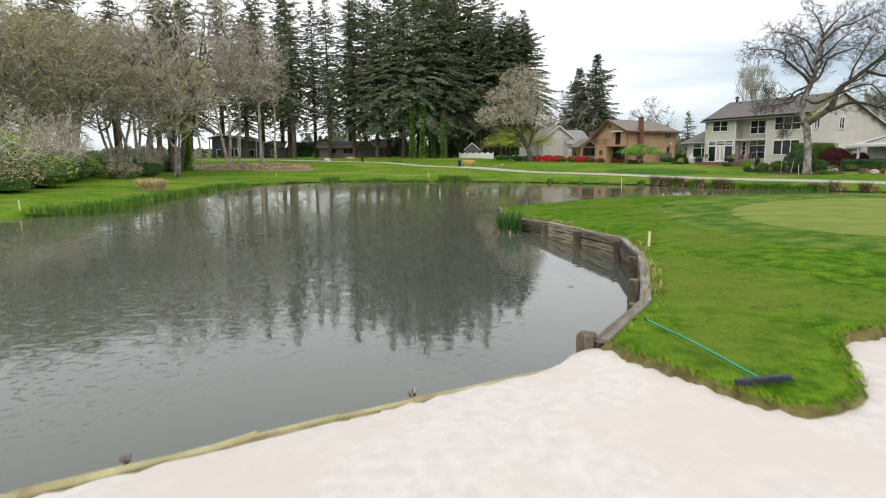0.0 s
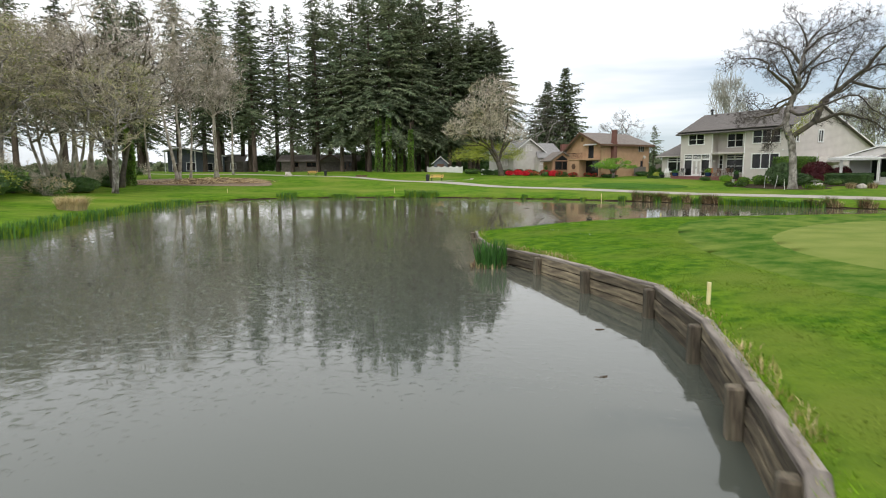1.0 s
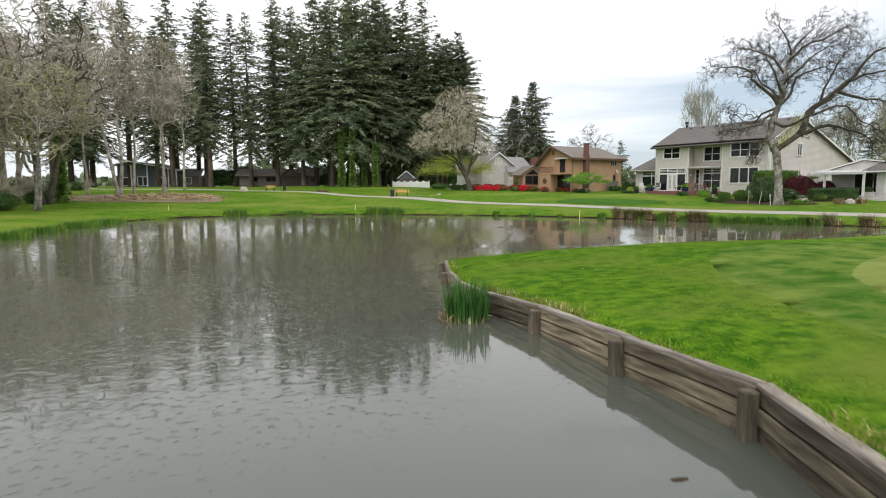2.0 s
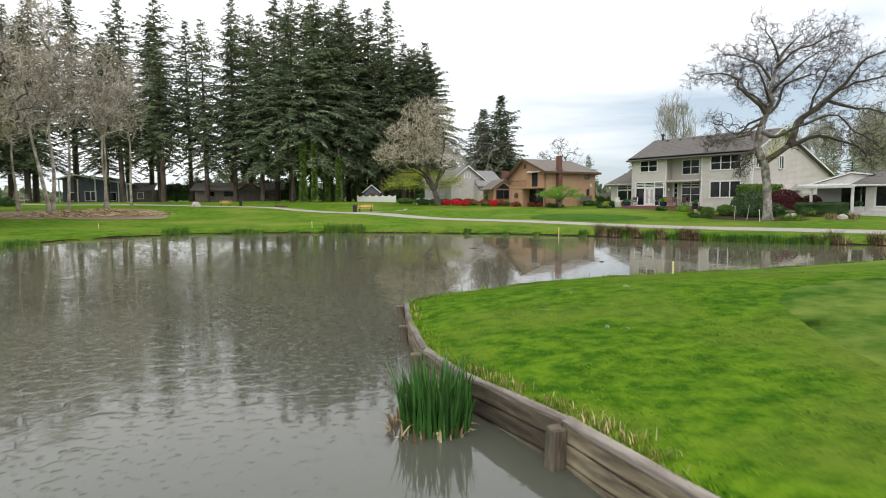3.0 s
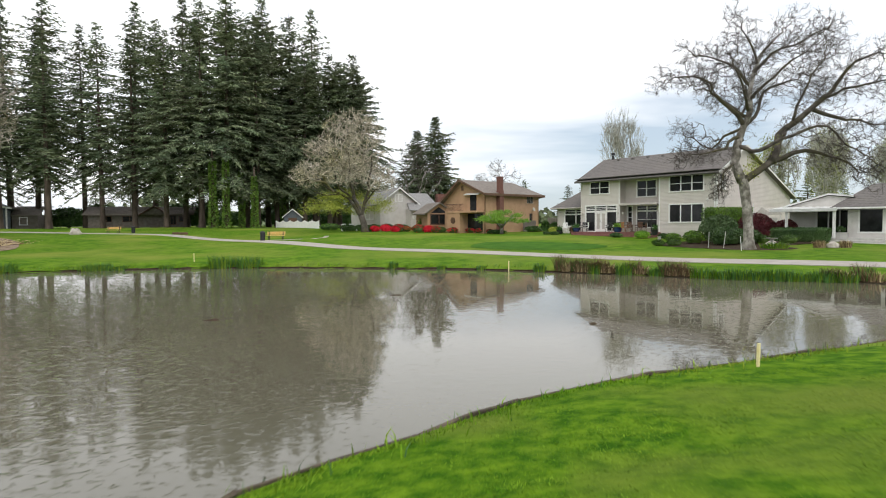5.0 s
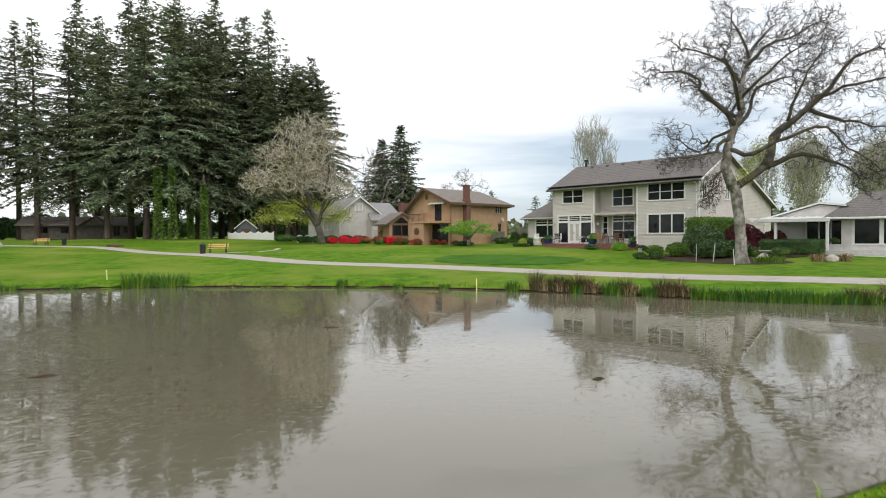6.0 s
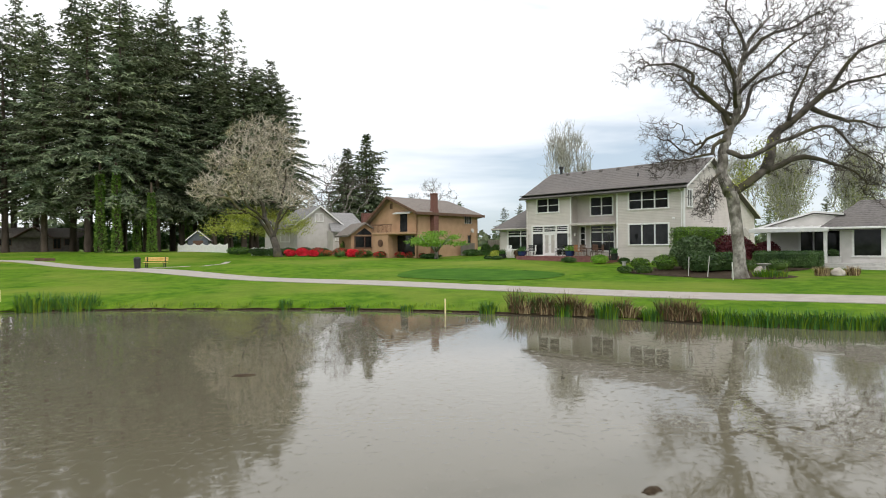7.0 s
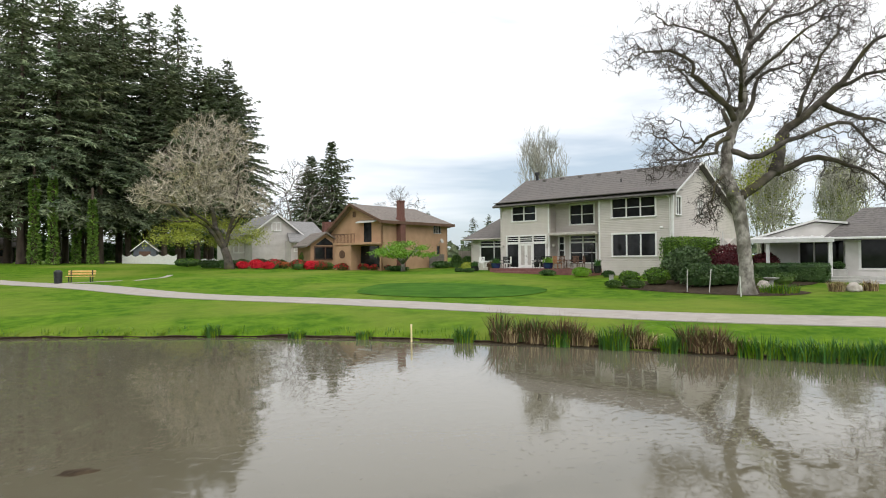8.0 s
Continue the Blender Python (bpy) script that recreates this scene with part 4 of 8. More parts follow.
part("gutter", Shape().box(-5.35, 0.0, 0.8, 0.9, 2.87, 3.01, bevel=0.03), SIDING_DARK, house)
part("downpipe", Shape().tube([(-4.7, 0.9, 2.65), (-4.65, 1.45, 2.45), (-4.65, 1.45, 0)], [0.04] * 3, 6), SIDING_DARK, house)

# deck: boards and two steps
deck = thing("deck", "low red-stained timber deck in front of the garden doors", "deck", house_pose(36.55, 86.55, H_Z, -67))
for i in range(10):
    part("board", Shape().box(0.2, 9.9, -1.75 + i * 0.175, -1.75 + i * 0.175 + 0.165, 0.22, 0.26), DECK, deck)
part("fascia", Shape().box(0.15, 9.95, -1.81, -1.75, -0.5, 0.25, bevel=0.01), DECK, deck, "red deck fascia board")
part("fascia", Shape().box(0.14, 0.20, -1.75, 0, -0.5, 0.25), DECK, deck)
part("fascia", Shape().box(9.9, 9.96, -1.75, 0, -0.5, 0.25), DECK, deck)
part("step", Shape().box(0.9, 5.6, -2.2, -1.81, -0.5, 0.02, bevel=0.01), DECK, deck)

# the tan house with a brick chimney: x along its side, y inwards
T_Z = 1.95
tan_house = thing("house", "tan two-storey house with brown sweeping roof and brick chimney", "house", house_pose(28.75, 96.7, T_Z, 27.7))
TL = 10.6
part("wall", wall_panel(0, TL, -0.5, 4.75, [(8.15, 9.35, 3.55, 4.35), (8.7, 9.2, 1.2, 2.1)]), TAN, tan_house, "tan board siding")
window(tan_house, 8.15, 9.35, 3.55, 4.35, panes=3, bars=0, trim=CURTAIN, wide=0.05)
window(tan_house, 8.7, 9.2, 1.2, 2.1, panes=1, bars=0, trim=BROWN, wide=0.05)
t_prof = [(0.0, -0.5), (8.0, -0.5), (8.0, 3.25), (4.0, 6.3), (0.0, 4.75)]
for xx0 in (0.0, TL - 0.2):
    t_sh = Shape()
    n_ = len(t_prof)
    for xx in (xx0, xx0 + 0.2):
        t_sh.v += [(xx, a, b) for a, b in t_prof]
    t_sh.f = [tuple(range(n_ - 1, -1, -1)), tuple(range(n_, 2 * n_))] + [(i, (i + 1) % n_, n_ + (i + 1) % n_, n_ + i) for i in range(n_)]
    t_sh.k = [0] * len(t_sh.f)
    part("wall", t_sh, TAN, tan_house, "tan gable wall")
roof_sheet(tan_house, "roof", (-0.7, -0.6, 4.55), (TL + 0.6, -0.6, 4.55), (TL - 1.0, 4.0, 6.5), (-0.7, 4.0, 6.5), 0.2, ROOF_BROWN, "brown shingle roof")
roof_sheet(tan_house, "roof", (TL + 0.6, 8.5, 3.05), (-0.7, 8.5, 3.05), (-0.7, 4.0, 6.5), (TL - 1.0, 4.0, 6.5), 0.2, ROOF_BROWN)
roof_sheet(tan_house, "roof", (TL + 0.6, -0.6, 4.55), (TL + 0.6, 8.5, 3.05), (TL - 1.0, 4.05, 6.5), (TL - 1.0, 4.0, 6.5), 0.2, ROOF_BROWN)
part("fascia", Shape().box(-0.7, TL + 0.6, -0.66, -0.6, 4.3, 4.6), BROWN, tan_house)
part("barge_board", Shape().slab((-0.76, -0.6, 4.6), (-0.7, -0.6, 4.6), (-0.7, 4.0, 6.55), (-0.76, 4.0, 6.55), 0.3), BROWN, tan_house)
part("barge_board", Shape().slab((-0.76, 4.0, 6.55), (-0.7, 4.0, 6.55), (-0.7, 8.5, 3.1), (-0.76, 8.5, 3.1), 0.34), BROWN, tan_house)
chim = part("chimney", Shape().box(2.1, 2.85, -0.6, 0.1, -0.5, 5.0, bevel=0.02).box(2.18, 2.78, -0.55, 0.05, 5.0, 6.75, bevel=0.02), BRICK, tan_house, "red brick chimney")
part("chimney_cap", Shape().box(2.12, 2.84, -0.61, 0.11, 6.6, 6.72, bevel=0.02), BRICK, chim)
part("balcony_door", Shape().box(-0.02, 0.02, 1.5, 2.6, 2.5, 4.5), GLASS, tan_house, "dark glazed balcony door")
part("awning", Shape().slab((-0.5, 0.6, 4.55), (-0.5, 3.3, 4.55), (0.0, 3.3, 4.72), (0.0, 0.6, 4.72), 0.10), PVC, tan_house, "rolled white awning")
part("balcony_floor", Shape().box(-1.5, 0, 0.1, 5.6, 2.2, 2.42, bevel=0.02), TAN, tan_house)
part("rail", Shape().box(-1.5, -1.44, 2.4, 5.6, 3.27, 3.34).box(-1.5, 0, 5.54, 5.6, 3.27, 3.34), BROWN, tan_house)
for i in range(16):
    part("baluster", Shape().box(-1.49, -1.46, 2.42 + i * 0.21, 2.45 + i * 0.21, 2.4, 3.3), BROWN, tan_house)
# near-black sheet imitates the shade of the recess below the balcony
part("patio_door", Shape().box(-0.02, 0.02, 0.4, 3.05, -0.2, 2.1), GLASS, tan_house, "dark glass sheet standing in for the shaded recess under the balcony")
part("porch_wall", Shape().box(-1.42, -1.22, 3.1, 5.5, -0.5, 2.2, bevel=0.03).box(-1.22, 0.0, 3.1, 3.3, -0.5, 2.2), TAN, tan_house, "tan wall under the balcony")
part("medallion", Shape().tube([(-1.49, 4.3, 1.25), (-1.42, 4.3, 1.25)], [0.42, 0.42], 14).tube([(-1.52, 4.3, 1.25), (-1.49, 4.3, 1.25)], [0.28, 0.28], 12), BROWN, tan_house, "round brown wall ornament")
part("vent", Shape().box(-0.05, 0.0, 3.8, 4.2, 5.1, 5.7), BROWN, tan_house)
part("satellite_dish", Shape().tube([(9.0, -0.5, 2.7), (9.0, -0.38, 2.66), (9.0, -0.3, 2.65)], [0.27, 0.21, 0.04], 12).tube([(9.0, -0.3, 2.65), (9.0, 0.0, 2.4)], [0.03, 0.03], 6), CURTAIN, tan_house, "pale grey satellite dish")
part("gate", Shape().box(6.6, 9.2, -0.65, -0.6, -0.3, 1.2), BROWNHOUSE, tan_house, "brown slatted gate")
# small front gable beside it
porch = thing("house_porch", "small brown gabled porch with large window joined to the tan house", "porch", house_pose(24.5, 103.2, T_Z + 0.55, 3) @ Matrix.Scale(0.93, 4))
part("wall", Shape().prism([(-1.7, -1.2), (1.9, -1.2), (1.9, 2.1), (0, 3.2), (-1.7, 2.1)], 0, 6), TAN, porch)
roof_sheet(porch, "roof", (2.5, -0.5, 1.8), (2.5, 6, 1.8), (0, 6, 3.4), (0, -0.5, 3.4), 0.2, ROOF_BROWN)
roof_sheet(porch, "roof", (-2.3, 6, 1.8), (-2.3, -0.5, 1.8), (0, -0.5, 3.4), (0, 6, 3.4), 0.2, ROOF_BROWN)
window(porch, -1.2, 1.2, 0.3, 1.6, y=-0.06, panes=2, bars=0, trim=BROWN)
part("gable_pane", Shape().prism([(-1.2, 1.85), (1.2, 1.85), (0.0, 2.7)], -0.04, -0.01), GLASS, porch)
part("chimney", Shape().box(0.95, 2.5, 3.6, 4.7, 0, 4.75, bevel=0.03), BRICK, porch, "broad brick chimney")

# pale grey gabled house behind the maple
grey_house = thing("house", "pale grey gabled house with light roof, partly behind trees", "house", house_pose(21.0, 112.2, 3.6, 12) @ Matrix.Scale(0.88, 4))
part("wall", Shape().prism([(-3.5, -2.2), (3.0, -2.2), (3.0, 2.6), (-0.2, 4.9), (-3.5, 2.6)], 0, 9), GREYHOUSE, grey_house)
part("wing_wall", Shape().box(-5.4, -3.5, 3.0, 9, -2.2, 1.9), GREYHOUSE, grey_house)
roof_sheet(grey_house, "roof", (-5.8, 2.5, 1.8), (-3.5, 2.5, 1.8), (-3.5, 6, 3.4), (-5.8, 6, 3.4), 0.15, ROOF)
roof_sheet(grey_house, "roof", (3.5, -0.5, 2.3), (3.5, 9, 2.3), (-0.2, 9, 5.1), (-0.2, -0.5, 5.1), 0.18, ROOF_PALE, "pale grey roof")
roof_sheet(grey_house, "roof", (-4.0, 9, 2.3), (-4.0, -0.5, 2.3), (-0.2, -0.5, 5.1), (-0.2, 9, 5.1), 0.18, ROOF_PALE)
for ba, bb in (((3.5, 2.35), (-0.2, 5.15)), ((-0.2, 5.15), (-4.0, 2.35))):
    part("barge_board", Shape().slab((ba[0], -0.56, ba[1]), (bb[0], -0.56, bb[1]), (bb[0], -0.5, bb[1]), (ba[0], -0.5, ba[1]), 0.22), WHITE, grey_house)
window(grey_house, -0.8, 0.3, 2.9, 3.9, y=-0.05, panes=2, bars=0)
window(grey_house, -4.9, -3.7, 0.0, 1.5, y=2.95, panes=2, bars=0)
lean_to = part("lean_to", Shape().box(1.0, 6.2, -2.0, 3.0, -2.2, 1.5), GREYHOUSE, grey_house)
roof_sheet(grey_house, "roof", (0.6, -2.5, 1.35), (6.6, -2.5, 1.35), (6.6, 3.5, 4.4), (2.2, 3.5, 4.4), 0.15, ROOF_PALE)
window(grey_house, 1.5, 4.4, 0.1, 1.2, y=-2.05, panes=4, bars=0)

# grey single-storey neighbour with white awning
NB_Z = 1.35
neighbour = thing("house", "single-storey grey house with white patio awning and wide windows", "house", house_pose(44.6, 66.2, NB_Z, -60))
NL = 17.0
part("wall", wall_panel(4.4, NL, -0.4, 2.5, [(5.2, 6.65, 0.6, 2.3), (6.9, 9.6, 0.6, 2.3), (11, 13, 0.6, 2.3)]), STUCCO, neighbour, "pale stucco wall")
part("wall", wall_panel(-0.3, 4.4, -0.4, 2.5, [(1.8, 4.2, 0.15, 2.3)], y0=2.2), STUCCO, neighbour)
part("wall", Shape().box(4.4, 4.6, 0.2, 2.2, -0.4, 2.5), STUCCO, neighbour)
part("wall", Shape().box(-0.3, -0.1, 2.4, 10, -0.4, 2.5), STUCCO, neighbour)
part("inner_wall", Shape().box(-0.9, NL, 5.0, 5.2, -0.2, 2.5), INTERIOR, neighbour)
window(neighbour, 5.2, 6.65, 0.6, 2.3, panes=1, bars=0)
window(neighbour, 6.9, 9.6, 0.6, 2.3, panes=2, bars=0)
window(neighbour, 11, 13, 0.6, 2.3, panes=1, bars=0)
window(neighbour, 1.8, 4.2, 0.15, 2.3, y=2.2, panes=3, bars=0, sill=False)
roof_sheet(neighbour, "roof", (3.3, -0.7, 2.45), (NL + 0.5, -0.7, 2.45), (NL + 0.5, 4.8, 4.5), (5.2, 4.8, 4.5), 0.18, ROOF, "dark grey shingle roof")
roof_sheet(neighbour, "roof", (3.3, 10, 2.45), (3.3, -0.7, 2.45), (5.2, 4.8, 4.5), (5.2, 4.9, 4.5), 0.18, ROOF)
part("gutter", Shape().box(3.3, NL + 0.5, -0.8, -0.7, 2.34, 2.48, bevel=0.03), WHITE, neighbour)
part("gable_wall", Shape().prism([(-0.7, 2.5), (4.6, 2.5), (4.6, 3.25), (2.75, 3.5)], 1.5, 1.7), STUCCO, neighbour, "pale gable wall over the awning")
roof_sheet(neighbour, "roof", (-1.3, 1.38, 2.45), (2.75, 1.38, 3.66), (2.75, 9, 3.66), (-1.3, 9, 2.45), 0.12, ROOF)
roof_sheet(neighbour, "roof", (2.75, 1.38, 3.66), (4.6, 1.38, 3.42), (4.6, 9, 3.42), (2.75, 9, 3.66), 0.12, ROOF)
part("barge_board", Shape().slab((-1.36, 1.30, 2.47), (2.75, 1.30, 3.70), (2.75, 1.36, 3.70), (-1.36, 1.36, 2.47), 0.13), WHITE, neighbour, "white barge board")
part("barge_board", Shape().slab((2.76, 1.30, 3.70), (4.5, 1.30, 3.47), (4.5, 1.36, 3.47), (2.76, 1.36, 3.70), 0.13), WHITE, neighbour)
awn = part("patio_awning", Shape().slab((-0.85, -1.2, 2.42), (3.9, -1.2, 2.42), (3.9, 2.2, 2.68), (-0.85, 2.2, 2.68), 0.10), PVC, neighbour, "white flat patio awning")
part("awning_edge", Shape().box(-0.87, 3.92, -1.27, -1.2, 2.18, 2.46, bevel=0.03), PVC, awn)
for i in range(9):
    part("awning_rib", Shape().slab((-0.7 + i * 0.54, -1.2, 2.47), (-0.6 + i * 0.54, -1.2, 2.47), (-0.6 + i * 0.54, 2.2, 2.73), (-0.7 + i * 0.54, 2.2, 2.73), 0.04), PVC, awn)
for cx_ in (0.25, 3.6):
    part("column", Shape().box(cx_, cx_ + 0.2, -1.05, -0.85, -0.4, 2.32, bevel=0.02), WHITE, neighbour)
for i in range(3):
    part("step", Shape().box(2.0 + 0.3 * i, NL, -2.4 + i * 0.42, -0.01 if i == 2 else -1.97 + i * 0.42, -0.5, -0.2 + 0.16 * i, bevel=0.015), CONCRETE, neighbour, "pale terrace step")
part("patio", Shape().box(-1.2, 4.38, -1.2, 2.2, -0.5, -0.05), CONCRETE, neighbour)

# slate-blue house among the far trees
slate = thing("house", "slate-blue house with white posts behind bare trees", "house", house_pose(-58.7, 157.5, ground_z(-52, 157) + 0.2, 3) @ Matrix.Scale(0.95, 4))
part("wall", wall_panel(0, 14, -0.5, 3.4, [(1.2, 2.4, 0.2, 2.0), (4.6, 5.6, 0.2, 2.2), (5.8, 6.8, 0.2, 2.2), (9.5, 11, 0.2, 2.0)]), DARKHOUSE, slate)
part("upper_wall", Shape().prism([(0, 3.4), (14, 3.4), (10, 5.4), (3, 5.8), (0, 5.0)], 0.02, 6), DARKHOUSE, slate)
for wx0, wx1, wz0, wz1 in ((1.2, 2.4, 0.2, 2.0), (4.6, 5.6, 0.2, 2.2), (5.8, 6.8, 0.2, 2.2), (9.5, 11, 0.2, 2.0)):
    window(slate, wx0, wx1, wz0, wz1, panes=1, bars=0, wide=0.14)
part("inner_wall", Shape().box(0.2, 13.8, 3, 3.2, -0.4, 3.3), INTERIOR, slate)
roof_sheet(slate, "roof", (-0.8, -1.5, 5.1), (3.0, -1.5, 6.1), (3.0, 7, 6.1), (-0.8, 7, 5.1), 0.2, CONCRETE)
roof_sheet(slate, "roof", (3.0, -1.5, 6.1), (14.8, -1.5, 3.9), (14.8, 7, 3.9), (3.0, 7, 6.1), 0.2, ROOF_BROWN, "low brown roof")
part("barge_board", Shape().slab((3.0, -1.56, 6.15), (14.8, -1.56, 3.95), (14.8, -1.5, 3.95), (3.0, -1.5, 6.15), 0.3), WHITE, slate)
part("barge_board", Shape().slab((-0.8, -1.56, 5.15), (3.0, -1.56, 6.15), (3.0, -1.5, 6.15), (-0.8, -1.5, 5.15), 0.3), WHITE, slate)
for px0 in (-0.4, 3.4, 7.0, 11.8, 13.6):
    part("column", Shape().box(px0, px0 + 0.22, -1.3, -1.08, -0.5, 5.0 if px0 < 8 else 4.1), WHITE, slate)

part("wing_wall", Shape().box(14.0, 18.5, 0.8, 7, -0.5, 2.6), BROWNHOUSE, slate, "shaded brown wing")
roof_sheet(slate, "roof", (13.8, 0.2, 2.5), (19.0, 0.2, 2.5), (19.0, 4.5, 4.4), (13.8, 4.5, 4.4), 0.2, ROOF_BROWN, "low brown roof")
window(slate, 15.4, 16.6, 0.6, 2.0, y=0.76, panes=1, bars=0, wide=0.14)

# long umber ranch house behind the trunks
ranch = thing("house", "long low umber ranch house in the shade of firs", "house", house_pose(-30, 150, 2.9, 0) @ Matrix.Scale(0.78, 4))
part("wall", wall_panel(0, 22.5, -0.5, 2.7, [(3, 5, 0.9, 2.1), (7.5, 10.5, 0.9, 2.1), (18, 19.2, 0.2, 2.2), (20, 21.8, 0.9, 2.1)]), BROWNHOUSE, ranch)
for wx0, wx1, wz0, wz1 in ((3, 5, 0.9, 2.1), (7.5, 10.5, 0.9, 2.1), (18, 19.2, 0.2, 2.2), (20, 21.8, 0.9, 2.1)):
    window(ranch, wx0, wx1, wz0, wz1, panes=2, bars=0, trim=BROWN)
part("inner_wall", Shape().box(0.2, 22.3, 2, 2.2, -0.4, 2.7), INTERIOR, ranch)
roof_sheet(ranch, "roof", (-1, -1, 2.6), (23.4, -1, 2.6), (23.4, 5, 4.6), (-1, 5, 4.6), 0.2, ROOF_BROWN, "low brown roof")
part("gable_wall", Shape().prism([(12.1, 2.6), (17.3, 2.6), (14.7, 4.3)], -1.6, -1.3), BROWNHOUSE, ranch)
roof_sheet(ranch, "roof", (11.3, 5, 2.5), (11.3, -2, 2.5), (14.7, -2, 4.7), (14.7, 5, 4.7), 0.2, BROWN)
roof_sheet(ranch, "roof", (18.1, -2, 2.5), (18.1, 5, 2.5), (14.7, 5, 4.7), (14.7, -2, 4.7), 0.2, BROWN)

# garden shed behind a white scalloped fence
shed = thing("garden_shed", "small grey garden shed with white barge boards", "shed", house_pose(6.2, 131.8, 2.5, -6) @ Matrix.Diagonal((0.55, 0.6, 0.78, 1)))
part("wall", Shape().prism([(-2.6, -0.5), (2.6, -0.5), (2.6, 2.2), (0, 3.6), (-2.6, 2.2)], 0, 4), DARKHOUSE, shed)
roof_sheet(shed, "roof", (3.2, -0.5, 1.95), (3.2, 4.4, 1.95), (0, 4.4, 3.85), (0, -0.5, 3.85), 0.15, ROOF)
roof_sheet(shed, "roof", (-3.2, 4.4, 1.95), (-3.2, -0.5, 1.95), (0, -0.5, 3.85), (0, 4.4, 3.85), 0.15, ROOF)
for s_ in (-1, 1):
    part("barge_board", Shape().slab((3.2 * s_, -0.56, 2.0), (0, -0.56, 3.9), (0, -0.5, 3.9), (3.2 * s_, -0.5, 2.0), 0.2), WHITE, shed)
part("door", Shape().box(-1.3, 1.3, -0.04, 0.0, -0.4, 1.9), BROWN, shed)


# ---------------------------------------------------------------- trees
def kite(sh, p, along, side, length, wide, k=0):
    """A small leaf or spray: a bent diamond."""
    a = p
    b = p + along * length * 0.5 + side * wide
    c = p + along * length
    d = p + along * length * 0.5 - side * wide
    sh.add([tuple(a), tuple(b), tuple(c), tuple(d)], [(0, 1, 2, 3)], k)


def spike(sh, p, along, side, length, wide, k=0):
    """A narrow spray of needles: a pointed sliver."""
    sh.add([tuple(p + side * wide), tuple(p + along * length), tuple(p - side * wide)], [(0, 1, 2)], k)


def rand_dir(r):
    z = r.uniform(-1, 1)
    a = r.uniform(0, 2 * math.pi)
    q = math.sqrt(1 - z * z)
    return Vector((q * math.cos(a), q * math.sin(a), z))


